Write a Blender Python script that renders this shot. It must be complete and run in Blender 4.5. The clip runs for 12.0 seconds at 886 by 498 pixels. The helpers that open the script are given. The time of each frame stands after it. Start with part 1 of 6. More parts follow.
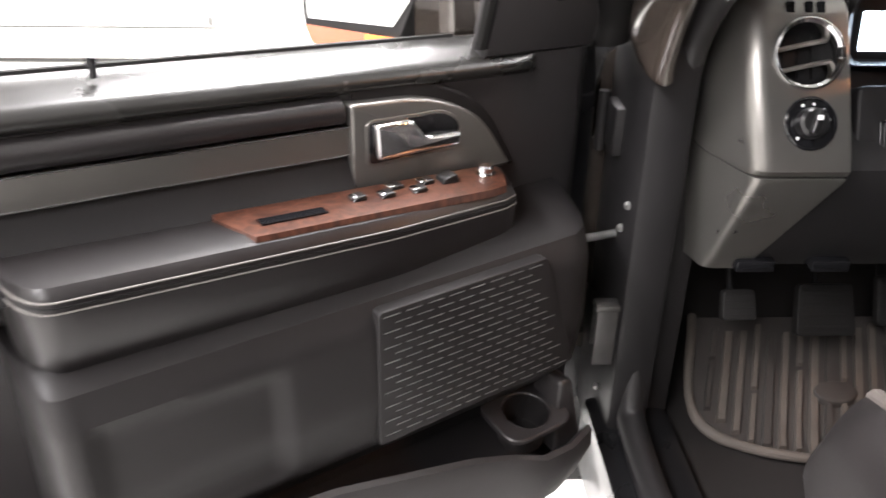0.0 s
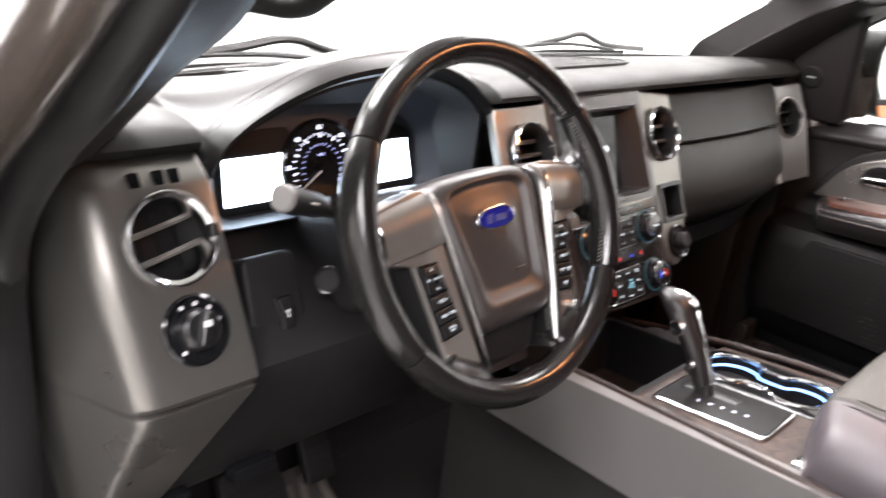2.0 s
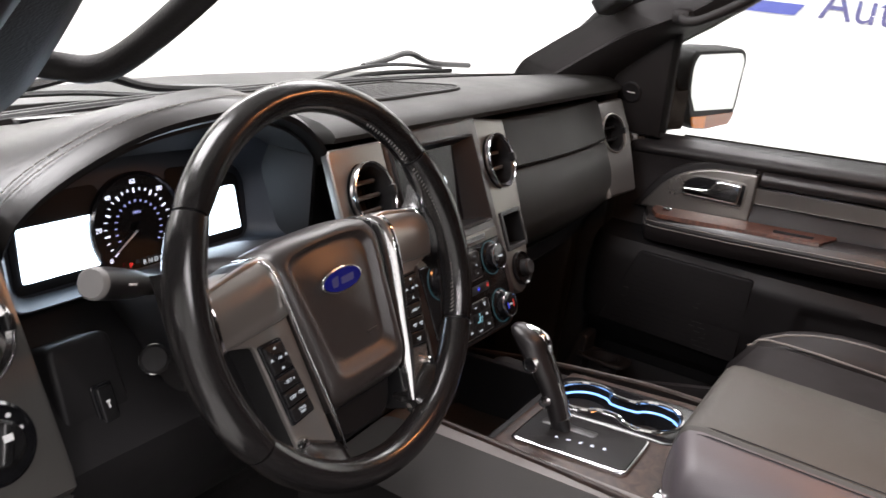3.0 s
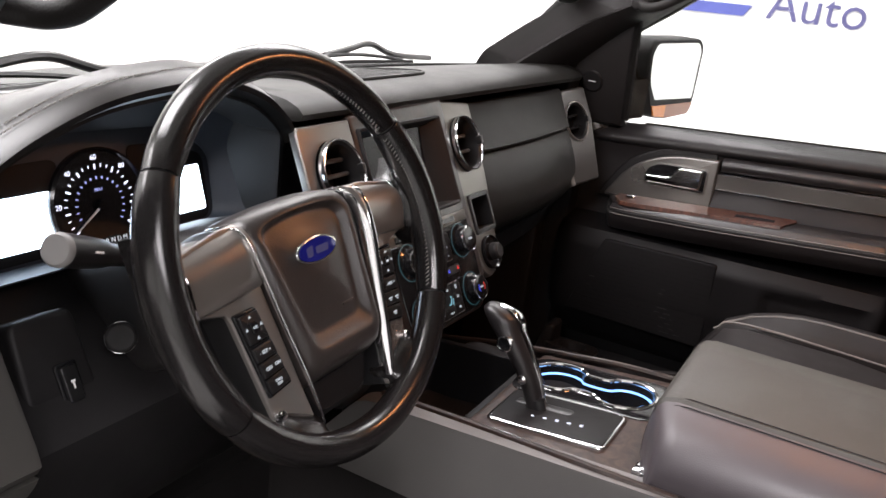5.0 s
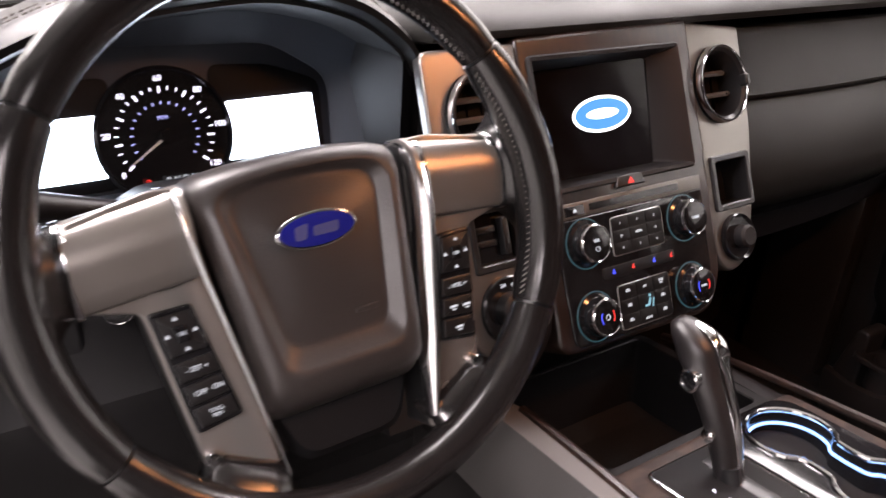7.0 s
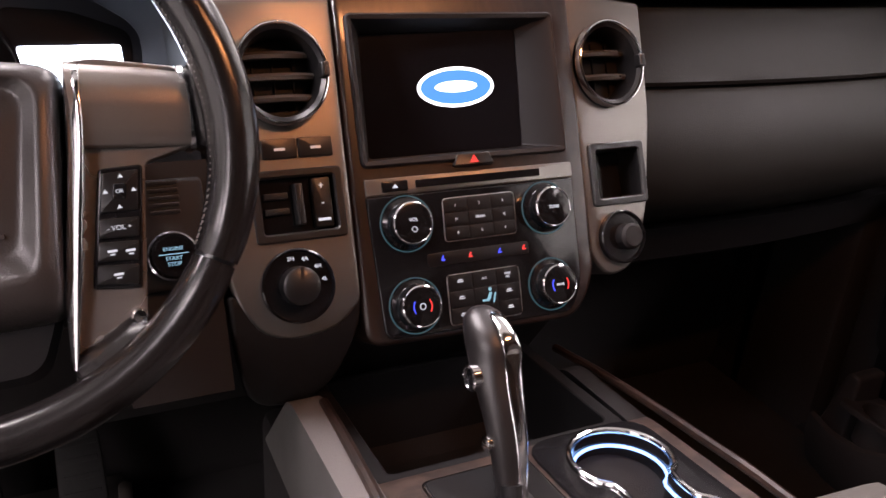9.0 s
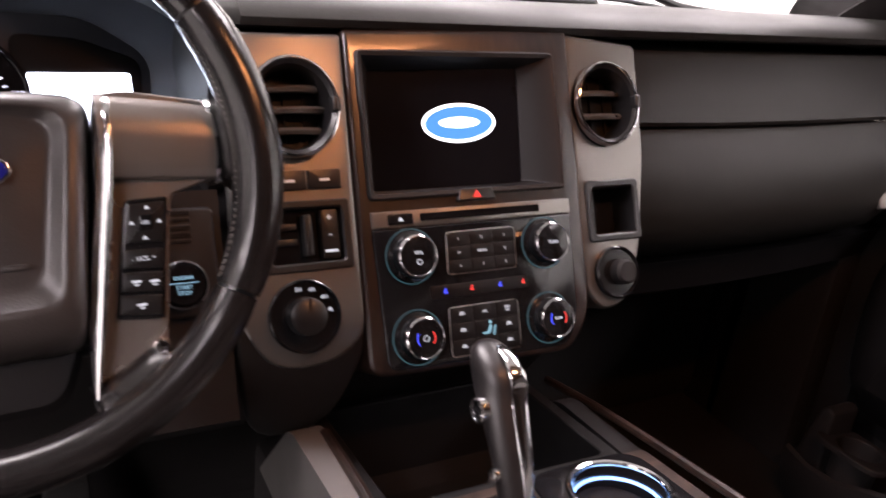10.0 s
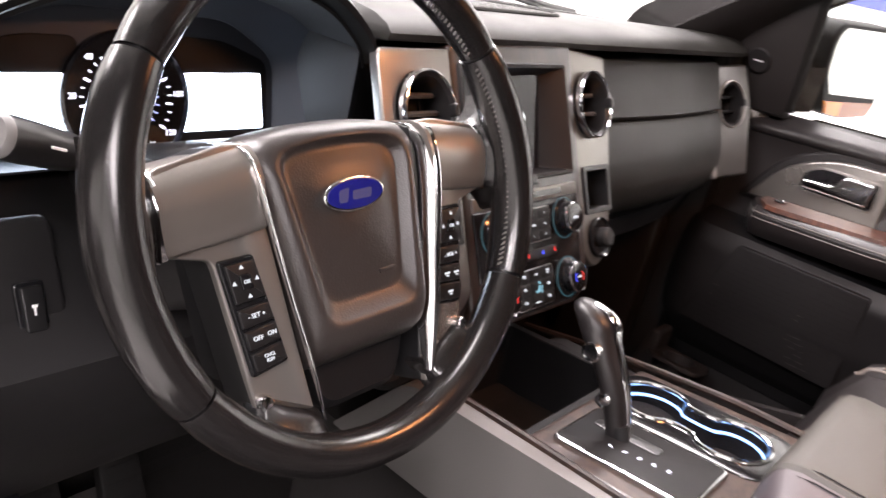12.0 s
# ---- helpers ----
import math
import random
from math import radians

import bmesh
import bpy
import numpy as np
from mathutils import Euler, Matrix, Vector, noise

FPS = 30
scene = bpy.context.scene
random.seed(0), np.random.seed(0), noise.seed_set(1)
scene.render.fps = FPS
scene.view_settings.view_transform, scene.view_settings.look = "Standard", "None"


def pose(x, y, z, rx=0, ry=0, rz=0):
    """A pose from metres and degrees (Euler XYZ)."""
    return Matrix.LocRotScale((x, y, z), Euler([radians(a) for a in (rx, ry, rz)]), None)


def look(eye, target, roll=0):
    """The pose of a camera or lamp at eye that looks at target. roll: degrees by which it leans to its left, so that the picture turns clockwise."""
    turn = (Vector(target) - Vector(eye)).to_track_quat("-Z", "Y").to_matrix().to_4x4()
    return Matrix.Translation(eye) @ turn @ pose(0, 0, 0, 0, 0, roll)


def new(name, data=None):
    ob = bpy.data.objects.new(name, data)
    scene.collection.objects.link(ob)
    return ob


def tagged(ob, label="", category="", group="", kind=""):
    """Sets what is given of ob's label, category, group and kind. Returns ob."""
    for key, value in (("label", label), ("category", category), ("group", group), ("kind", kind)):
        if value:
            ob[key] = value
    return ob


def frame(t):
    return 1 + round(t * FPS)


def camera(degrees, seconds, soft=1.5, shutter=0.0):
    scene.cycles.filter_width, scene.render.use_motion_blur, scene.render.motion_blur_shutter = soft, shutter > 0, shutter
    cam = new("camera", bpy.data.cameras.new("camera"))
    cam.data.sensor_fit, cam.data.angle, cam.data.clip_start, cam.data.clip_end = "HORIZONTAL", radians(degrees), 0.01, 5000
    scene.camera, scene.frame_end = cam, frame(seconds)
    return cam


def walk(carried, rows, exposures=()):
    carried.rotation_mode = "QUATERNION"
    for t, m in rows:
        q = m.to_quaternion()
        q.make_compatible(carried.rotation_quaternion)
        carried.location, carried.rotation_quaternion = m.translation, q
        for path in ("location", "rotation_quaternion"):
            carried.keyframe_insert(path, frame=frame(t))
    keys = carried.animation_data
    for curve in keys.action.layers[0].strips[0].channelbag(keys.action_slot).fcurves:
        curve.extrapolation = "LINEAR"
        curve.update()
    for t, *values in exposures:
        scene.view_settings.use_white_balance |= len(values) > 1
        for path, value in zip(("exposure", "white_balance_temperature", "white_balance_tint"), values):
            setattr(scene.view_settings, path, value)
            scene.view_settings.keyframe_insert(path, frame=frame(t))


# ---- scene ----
cam = camera(56.2, 12.0, 1.5, 0.5)
PATH = [
    (0, (-1.264, -1.101, 1.462), (-1.177, 0.666, 0.528), 1.1),
    (0.5, (-1.244, -0.999, 1.431), (-0.907, 0.758, 0.537), 1.4),
    (1, (-1.193, -0.876, 1.44), (-0.45, 0.777, 0.594), 3.4),
    (1.5, (-1.149, -0.789, 1.469), (-0.044, 0.68, 0.682), 5.7),
    (2, (-1.107, -0.731, 1.498), (0.271, 0.528, 0.779), 6.9),
    (2.5, (-1.072, -0.694, 1.517), (0.469, 0.387, 0.839), 7.5),
    (3, (-1.052, -0.662, 1.528), (0.577, 0.288, 0.861), 7.4),
    (3.5, (-1.046, -0.645, 1.548), (0.621, 0.219, 0.859), 6.9),
    (3.7, (-1.043, -0.641, 1.554), (0.631, 0.199, 0.852), 6.7),
    (5.3, (-1.059, -0.649, 1.46), (0.621, 0.257, 0.862), 7.4),
    (5.5, (-1.012, -0.638, 1.45), (0.604, 0.373, 0.843), 8.2),
    (6, (-0.901, -0.632, 1.448), (0.581, 0.524, 0.762), 9.9),
    (6.5, (-0.782, -0.644, 1.434), (0.431, 0.75, 0.669), 6.1),
    (7, (-0.673, -0.653, 1.453), (0.384, 0.799, 0.572), 4.2),
    (7.5, (-0.559, -0.669, 1.464), (0.412, 0.829, 0.563), 3.9),
    (7.7, (-0.527, -0.686, 1.443), (0.419, 0.833, 0.551), 4.1),
    (9.3, (-0.373, -0.769, 1.386), (0.445, 0.864, 0.572), 4.1),
    (9.5, (-0.38, -0.769, 1.395), (0.477, 0.852, 0.597), 5.3),
    (10, (-0.42, -0.757, 1.395), (0.489, 0.856, 0.637), 6.2),
    (10.2, (-0.456, -0.744, 1.381), (0.454, 0.884, 0.659), 5.9),
    (10.5, (-0.547, -0.715, 1.397), (0.399, 0.891, 0.672), 7.4),
    (11, (-0.707, -0.676, 1.423), (0.347, 0.863, 0.702), 9.6),
    (11.5, (-0.804, -0.63, 1.435), (0.489, 0.68, 0.653), 13.3),
    (12, (-0.868, -0.589, 1.423), (0.639, 0.487, 0.667), 14.1),
]
walk(cam, [(t, look(eye, target, roll)) for t, eye, target, roll in PATH], [(0.0, 0.88, 6500, 10), (0.5, 0.93, 6500, 11), (1.0, 1.00, 6500, 12), (1.5, 0.95, 6500, 12), (2.0, 0.90, 6500, 12), (2.5, 0.05, 6500, 12), (3.5, -0.14, 6500, 12), (5.5, 0.00, 6500, 13), (6.0, 0.28, 6600, 15), (6.5, 0.30, 6750, 18), (7.0, 0.46, 6800, 20), (7.5, 0.42, 6850, 22), (9.5, 0.40, 6750, 24), (10.5, 0.40, 6750, 22), (11.5, 0.45, 6700, 18), (12.0, 0.78, 6700, 17)])

# ---- world and light ----
world = bpy.data.worlds.new("hall_air")
scene.world = world
world.use_nodes = True
world.node_tree.nodes["Background"].inputs[0].default_value = (0.9, 0.95, 1.0, 1)
world.node_tree.nodes["Background"].inputs[1].default_value = 0.25
scene.view_settings.exposure = 0.0


def area_lamp(name, m, sx, sy, watts, colour):
    data = bpy.data.lights.new(name, "AREA")
    data.shape, data.size, data.size_y, data.energy, data.color = "RECTANGLE", sx, sy, watts, colour
    ob = new(name, data)
    ob.matrix_world = m
    return ob


# fluorescent rows under the hall ceiling
LAMP_ROWS = [(-0.9, 2.2, 360), (-3.2, -4.0, 260), (3.0, 1.5, 240), (3.0, -3.5, 240), (-3.0, 5.2, 240), (2.6, 5.2, 240)]
for lx, ly, watts in LAMP_ROWS:
    area_lamp("hall_lamp", pose(lx, ly, 4.13, 0, 0, 0), 1.4, 3.2, watts, (1.0, 0.965, 0.980))
# single bright tube over the bay beside the car, unseen, added for crisp highlights
area_lamp("hall_lamp", pose(-3.3, -0.6, 3.4, 0, -35, 0), 0.35, 2.4, 210, (1.0, 0.965, 0.980))
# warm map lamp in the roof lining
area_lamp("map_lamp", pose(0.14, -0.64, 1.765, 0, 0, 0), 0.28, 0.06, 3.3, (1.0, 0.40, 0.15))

# ---- shape helpers ----
def link_mesh(name, bm, material, m=None, sharp=35):
    if m is not None:
        bmesh.ops.transform(bm, matrix=m, verts=bm.verts)
    bmesh.ops.recalc_face_normals(bm, faces=bm.faces)
    me = bpy.data.meshes.new(name)
    bm.to_mesh(me)
    bm.free()
    me.shade_smooth()
    me.set_sharp_from_angle(angle=radians(sharp))
    me.materials.append(material)
    return new(name, me)


def part(name, bm, material, parent, label="", m=None, sharp=35):
    """One mesh, given in world metres after m, as a part of its thing."""
    ob = link_mesh(name, bm, material, m, sharp)
    ob.parent = parent
    bpy.context.view_layer.update()
    ob.matrix_parent_inverse = parent.matrix_world.inverted()
    return tagged(ob, label)


def thing(name, at, label, category, group="", kind=""):
    ob = new(name)
    ob.empty_display_size = 0.05
    ob.location = at
    bpy.context.view_layer.update()
    return tagged(ob, label, category, group, kind)


def frame_of(origin, v):
    """Axes: u along x, v up the face, n out of the face towards the cabin."""
    u, v = Vector((1, 0, 0)), Vector(v).normalized()
    n = u.cross(v)
    m = Matrix((u, v, n)).transposed().to_4x4()
    m.translation = origin
    return m


def at(u, v, n=0.0, rz=0.0):
    return pose(u, v, n, 0, 0, rz)


def rounded(pts, r, k=4):
    """A polygon with its corners rounded by r (one number, or one for each corner)."""
    out, c = [], len(pts)
    for i, p in enumerate(pts):
        ri = r[i] if isinstance(r, (list, tuple)) else r
        p, a, b = Vector(p), Vector(pts[i - 1]), Vector(pts[(i + 1) % c])
        da, db = (a - p), (b - p)
        ri = min(ri, da.length * 0.48, db.length * 0.48)
        if ri < 1e-5:
            out.append(tuple(p))
            continue
        s, e = p + da.normalized() * ri, p + db.normalized() * ri
        for j in range(k + 1):
            t = j / k
            q = s * (1 - t) ** 2 + p * 2 * t * (1 - t) + e * t * t
            out.append(tuple(q))
    return out


def rect(u0, v0, u1, v1, r=0.0, k=4):
    return rounded([(u0, v0), (u1, v0), (u1, v1), (u0, v1)], r, k) if r else [(u0, v0), (u1, v0), (u1, v1), (u0, v1)]


def circle(cu, cv, r, k=32, rv=None):
    return [(cu + r * math.cos(2 * math.pi * i / k), cv + (rv or r) * math.sin(2 * math.pi * i / k)) for i in range(k)]


def loft(loops, caps=True, closed=True, ring=False):
    """Skin over loops of 3D points with the same count. closed: each loop; ring: last loop joins the first."""
    bm = bmesh.new()
    rows = [[bm.verts.new(p) for p in loop] for loop in loops]
    c = len(rows[0])
    pairs = list(zip(rows, rows[1:])) + ([(rows[-1], rows[0])] if ring else [])
    for a, b in pairs:
        for i in range(c if closed else c - 1):
            j = (i + 1) % c
            bm.faces.new((a[i], a[j], b[j], b[i]))
    if caps and closed and not ring:
        bm.faces.new(rows[0])
        bm.faces.new(rows[-1])
    return bm


def inset(pts, d):
    """The polygon moved inwards by d."""
    out, c = [], len(pts)
    area = sum(pts[i - 1][0] * pts[i][1] - pts[i][0] * pts[i - 1][1] for i in range(c))
    s = 1 if area > 0 else -1
    for i in range(c):
        a, p, b = Vector(pts[i - 1]), Vector(pts[i]), Vector(pts[(i + 1) % c])
        d1, d2 = (p - a), (b - p)
        n1, n2 = Vector((-d1.y, d1.x)), Vector((-d2.y, d2.x))
        n = (n1.normalized() + n2.normalized()) if d1.length > 1e-9 and d2.length > 1e-9 else n1 + n2
        n = n.normalized() * s
        out.append(tuple(p + n * d))
    return out


def slab(pts, n0, n1, bevel=0.0, k=3, bulge=0.0):
    """An extruded outline from n0 to n1 with a rounded upper edge."""
    loops = [[(x, y, n0) for x, y in pts]]
    if bevel:
        for j in range(k + 1):
            a = math.pi / 2 * j / k
            ring = inset(pts, bevel * (1 - math.cos(a)))
            loops.append([(x, y, n1 - bevel + bevel * math.sin(a)) for x, y in ring])
    else:
        loops.append([(x, y, n1) for x, y in pts])
    if bulge:
        last = [Vector((x, y)) for x, y, _ in loops[-1]]
        mid = sum(last, Vector((0, 0))) / len(last)
        for f in (0.75, 0.4, 0.1):
            loops.append([(*(mid + (p - mid) * f), n1 + bulge * (1 - f * f)) for p in last])
    return loft(loops)


def frame_slab(outer, inner, n0, n1, bevel=0.0015):
    """A flat frame between two outlines with the same count of points."""
    up = bevel
    return loft([[(x, y, n0) for x, y in outer], [(x, y, n1 - up) for x, y in outer], [(x, y, n1) for x, y in inset(outer, up)],
                 [(x, y, n1) for x, y in inset(inner, -up)], [(x, y, n1 - up) for x, y in inner], [(x, y, n0) for x, y in inner]], ring=True)


def lathe(profile, k=32, closed=False):
    """Turned about n: profile of (r, n)."""
    loops = []
    for r, n in profile:
        r = max(r, 1e-4)
        loops.append([(r * math.cos(2 * math.pi * i / k), r * math.sin(2 * math.pi * i / k), n) for i in range(k)])
    return loft(loops, caps=not closed, ring=closed)


def smooth_path(pts, k=6, closed=False):
    """Catmull-Rom through points of any dimension."""
    pts = [Vector(p) for p in pts]
    c, out = len(pts), []
    for i in range(c if closed else c - 1):
        a = pts[(i - 1) % c] if closed or i else pts[0] * 2 - pts[1]
        b, d = pts[i], pts[(i + 1) % c]
        e = pts[(i + 2) % c] if closed or i + 2 < c else pts[-1] * 2 - pts[-2]
        for j in range(k):
            t = j / k
            out.append(0.5 * (2 * b + (d - a) * t + (2 * a - 5 * b + 4 * d - e) * t * t + (3 * b - a - 3 * d + e) * t ** 3))
    if not closed:
        out.append(pts[-1])
    return out


def tube(path, r, k=10, closed=False, flat=1.0, up=(0, 0, 1)):
    """A tube along a path; r: one radius or one for each point; flat squeezes it along up."""
    path = [Vector(p) for p in path]
    c, loops = len(path), []
    for i, p in enumerate(path):
        a = path[i - 1] if closed or i else path[0]
        b = path[(i + 1) % c] if closed or i + 1 < c else path[-1]
        d = (b - a).normalized()
        s = d.cross(Vector(up))
        s = s.normalized() if s.length > 1e-4 else d.orthogonal().normalized()
        w = s.cross(d).normalized()
        ri = r[i] if isinstance(r, (list, tuple)) else r
        loops.append([p + s * (ri * math.cos(2 * math.pi * j / k)) + w * (ri * flat * math.sin(2 * math.pi * j / k)) for j in range(k)])
    return loft(loops, ring=closed)


def rbox(x0, y0, z0, x1, y1, z1, bevel=0.004, seg=2):
    bm = bmesh.new()
    bmesh.ops.create_cube(bm, size=1)
    bmesh.ops.transform(bm, matrix=Matrix.LocRotScale(((x0 + x1) / 2, (y0 + y1) / 2, (z0 + z1) / 2), None, (abs(x1 - x0), abs(y1 - y0), abs(z1 - z0))), verts=bm.verts)
    if bevel:
        bmesh.ops.bevel(bm, geom=bm.edges, offset=bevel, segments=seg, profile=0.5, affect="EDGES")
    return bm


def joined(*bms):
    out = bmesh.new()
    for b in bms:
        me = bpy.data.meshes.new("t")
        b.to_mesh(me)
        b.free()
        out.from_mesh(me)
        bpy.data.meshes.remove(me)
    return out


def moved(bm, m):
    bmesh.ops.transform(bm, matrix=m, verts=bm.verts)
    return bm


def lettering(words, size, m, thick=0.0003):
    """Raised letters as a bmesh, centred at the origin of m."""
    cu = bpy.data.curves.new("letters", "FONT")
    cu.body, cu.size, cu.align_x, cu.align_y, cu.extrude, cu.resolution_u = words, size, "CENTER", "CENTER", thick, 3
    ob = bpy.data.objects.new("letters", cu)
    scene.collection.objects.link(ob)
    bpy.context.view_layer.update()
    me = bpy.data.meshes.new_from_object(ob)
    bpy.data.objects.remove(ob)
    bm = bmesh.new()
    bm.from_mesh(me)
    bpy.data.meshes.remove(me)
    return moved(bm, m)


def cut(ob, *cutters):
    """Takes the shapes away from the mesh of ob."""
    for bm in cutters:
        bmesh.ops.recalc_face_normals(bm, faces=bm.faces)
        me = bpy.data.meshes.new("cutter")
        bm.to_mesh(me)
        bm.free()
        tool = bpy.data.objects.new("cutter", me)
        scene.collection.objects.link(tool)
        mod = ob.modifiers.new("cut", "BOOLEAN")
        mod.operation, mod.solver, mod.object = "DIFFERENCE", "EXACT", tool
        bpy.context.view_layer.update()
        done = bpy.data.meshes.new_from_object(ob.evaluated_get(bpy.context.evaluated_depsgraph_get()))
        if not done.polygons:
            mod.solver = "FAST"
            bpy.context.view_layer.update()
            done = bpy.data.meshes.new_from_object(ob.evaluated_get(bpy.context.evaluated_depsgraph_get()))
        ob.modifiers.clear()
        ob.data = done
        bpy.data.objects.remove(tool)
    ob.data.shade_smooth()
    ob.data.set_sharp_from_angle(angle=radians(30))
    return ob


def disc_cutter(m, r, squash=1.0, n0=-0.05, n1=0.05):
    return moved(lathe([(r, n0), (r, n1)], 40), m @ Matrix.Diagonal((squash, 1, 1, 1)))


def slab_cutter(m, pts, n0=-0.05, n1=0.05):
    return moved(slab(pts, n0, n1), m)

# ---- materials ----
def material(name, colour, rough=0.5, metal=0.0, coat=0.0, grain=0.0, grain_size=400.0, wear=0.12, wear_size=6.0, spec=0.5, tint=None, rough_var=0.1, second=None):
    """Paint, plastic, leather, metal: mottled at a large and a fine scale, with a fine relief."""
    mt = bpy.data.materials.new(name)
    mt.use_nodes = True
    nt = mt.node_tree
    p = nt.nodes["Principled BSDF"]
    tex = nt.nodes.new("ShaderNodeTexCoord")
    big = nt.nodes.new("ShaderNodeTexNoise")
    big.inputs["Scale"].default_value, big.inputs["Detail"].default_value = wear_size, 6
    nt.links.new(tex.outputs["Object"], big.inputs["Vector"])
    mix = nt.nodes.new("ShaderNodeMix")
    mix.data_type = "RGBA"
    low = tint or tuple(c * (1 - wear) for c in colour)
    mix.inputs[6].default_value, mix.inputs[7].default_value = (*low, 1), (*[min(1, c * (1 + wear)) for c in colour], 1)
    nt.links.new(big.outputs["Fac"], mix.inputs[0])
    nt.links.new(mix.outputs[2], p.inputs["Base Color"])
    span = nt.nodes.new("ShaderNodeMapRange")
    span.inputs[1].default_value, span.inputs[2].default_value = 0.3, 0.7
    span.inputs[3].default_value, span.inputs[4].default_value = max(0.02, rough - rough_var), min(1, rough + rough_var)
    nt.links.new(big.outputs["Fac"], span.inputs[0])
    nt.links.new(span.outputs[0], p.inputs["Roughness"])
    p.inputs["Metallic"].default_value, p.inputs["Coat Weight"].default_value = metal, coat
    p.inputs["Coat Roughness"].default_value = 0.08
    p.inputs["Specular IOR Level"].default_value = spec
    if grain:
        fine = nt.nodes.new("ShaderNodeTexVoronoi")
        fine.inputs["Scale"].default_value = grain_size
        nt.links.new(tex.outputs["Object"], fine.inputs["Vector"])
        bump = nt.nodes.new("ShaderNodeBump")
        bump.inputs["Strength"].default_value, bump.inputs["Distance"].default_value = grain, 0.0008
        nt.links.new(fine.outputs["Distance"], bump.inputs["Height"])
        nt.links.new(bump.outputs[0], p.inputs["Normal"])
    return mt


def wood_material(name, dark, light, scale=9.0, coat=0.8):
    mt = bpy.data.materials.new(name)
    mt.use_nodes = True
    nt = mt.node_tree
    p = nt.nodes["Principled BSDF"]
    tex, warp = nt.nodes.new("ShaderNodeTexCoord"), nt.nodes.new("ShaderNodeMapping")
    warp.inputs["Scale"].default_value = (scale * 2.2, scale * 2.2, scale * 0.5)
    n = nt.nodes.new("ShaderNodeTexNoise")
    n.inputs["Scale"].default_value, n.inputs["Detail"].default_value, n.inputs["Distortion"].default_value = 2.0, 8, 1.6
    ramp = nt.nodes.new("ShaderNodeValToRGB")
    ramp.color_ramp.elements[0].color, ramp.color_ramp.elements[1].color = (*dark, 1), (*light, 1)
    ramp.color_ramp.elements[0].position, ramp.color_ramp.elements[1].position = 0.35, 0.68
    nt.links.new(tex.outputs["Object"], warp.inputs[0])
    nt.links.new(warp.outputs[0], n.inputs["Vector"])
    nt.links.new(n.outputs["Fac"], ramp.inputs[0])
    nt.links.new(ramp.outputs[0], p.inputs["Base Color"])
    p.inputs["Roughness"].default_value, p.inputs["Coat Weight"].default_value, p.inputs["Coat Roughness"].default_value = 0.35, coat, 0.07
    return mt


def glow(name, colour, strength):
    mt = bpy.data.materials.new(name)
    mt.use_nodes = True
    p = mt.node_tree.nodes["Principled BSDF"]
    p.inputs["Base Color"].default_value = (0.02, 0.02, 0.02, 1)
    p.inputs["Emission Color"].default_value, p.inputs["Emission Strength"].default_value = (*colour, 1), strength
    p.inputs["Roughness"].default_value = 0.25
    return mt


def clear_glass(name, tint=(0.96, 0.98, 0.97), gloss=0.06):
    """A thin pane: see-through with a clear reflection."""
    mt = bpy.data.materials.new(name)
    mt.use_nodes = True
    nt = mt.node_tree
    nt.nodes.remove(nt.nodes["Principled BSDF"])
    out = nt.nodes["Material Output"]
    a, b, mix = (nt.nodes.new(k) for k in ("ShaderNodeBsdfTransparent", "ShaderNodeBsdfGlossy", "ShaderNodeMixShader"))
    a.inputs[0].default_value, b.inputs["Roughness"].default_value, mix.inputs[0].default_value = (*tint, 1), 0.02, gloss
    nt.links.new(a.outputs[0], mix.inputs[1])
    nt.links.new(b.outputs[0], mix.inputs[2])
    nt.links.new(mix.outputs[0], out.inputs[0])
    return mt


LEATHER = material("black_leather", (0.012, 0.0105, 0.0108), 0.36, grain=0.10, grain_size=700, rough_var=0.06)
RIM_LEATHER = material("rim_leather", (0.010, 0.009, 0.009), 0.20, grain=0.05, grain_size=900, rough_var=0.03, wear=0.1, wear_size=10)
HOOD = material("hood_leather", (0.0070, 0.0062, 0.0056), 0.34, grain=0.10, grain_size=800, rough_var=0.05, spec=0.36)
PAD = material("soft_black_plastic", (0.0120, 0.0117, 0.0105), 0.46, grain=0.14, grain_size=520, rough_var=0.06, spec=0.24)
PLASTIC = material("black_plastic", (0.016, 0.0147, 0.0150), 0.44, grain=0.14, grain_size=700, rough_var=0.08, spec=0.28)
DOOR_SKIN = material("door_vinyl", (0.027, 0.0245, 0.025), 0.42, grain=0.18, grain_size=480, rough_var=0.06)
LEDGE = material("belt_vinyl", (0.018, 0.0175, 0.0165), 0.28, grain=0.05, grain_size=480, rough_var=0.05)
COVER = material("airbag_vinyl", (0.026, 0.022, 0.0205), 0.38, grain=0.15, grain_size=620, rough_var=0.05)
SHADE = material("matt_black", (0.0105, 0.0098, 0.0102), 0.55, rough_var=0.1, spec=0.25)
GLOSS = material("gloss_black", (0.008, 0.008, 0.009), 0.12, wear=0.05, rough_var=0.04)
SCREEN_GLASS = material("screen_glass", (0.008, 0.008, 0.010), 0.10, wear=0.03, rough_var=0.02, spec=0.30)
SATIN = material("satin_black", (0.009, 0.0088, 0.0092), 0.33, rough_var=0.05)
SILVER = material("pewter_paint", (0.20, 0.192, 0.180), 0.32, metal=0.8, grain=0.08, grain_size=900, wear=0.06, rough_var=0.05)
# darker copy of the pewter paint, with the right end panel's shade in it
SHADED_PEWTER = material("shaded_pewter", (0.060, 0.056, 0.052), 0.38, metal=0.4, grain=0.08, grain_size=900, wear=0.06, rough_var=0.05)
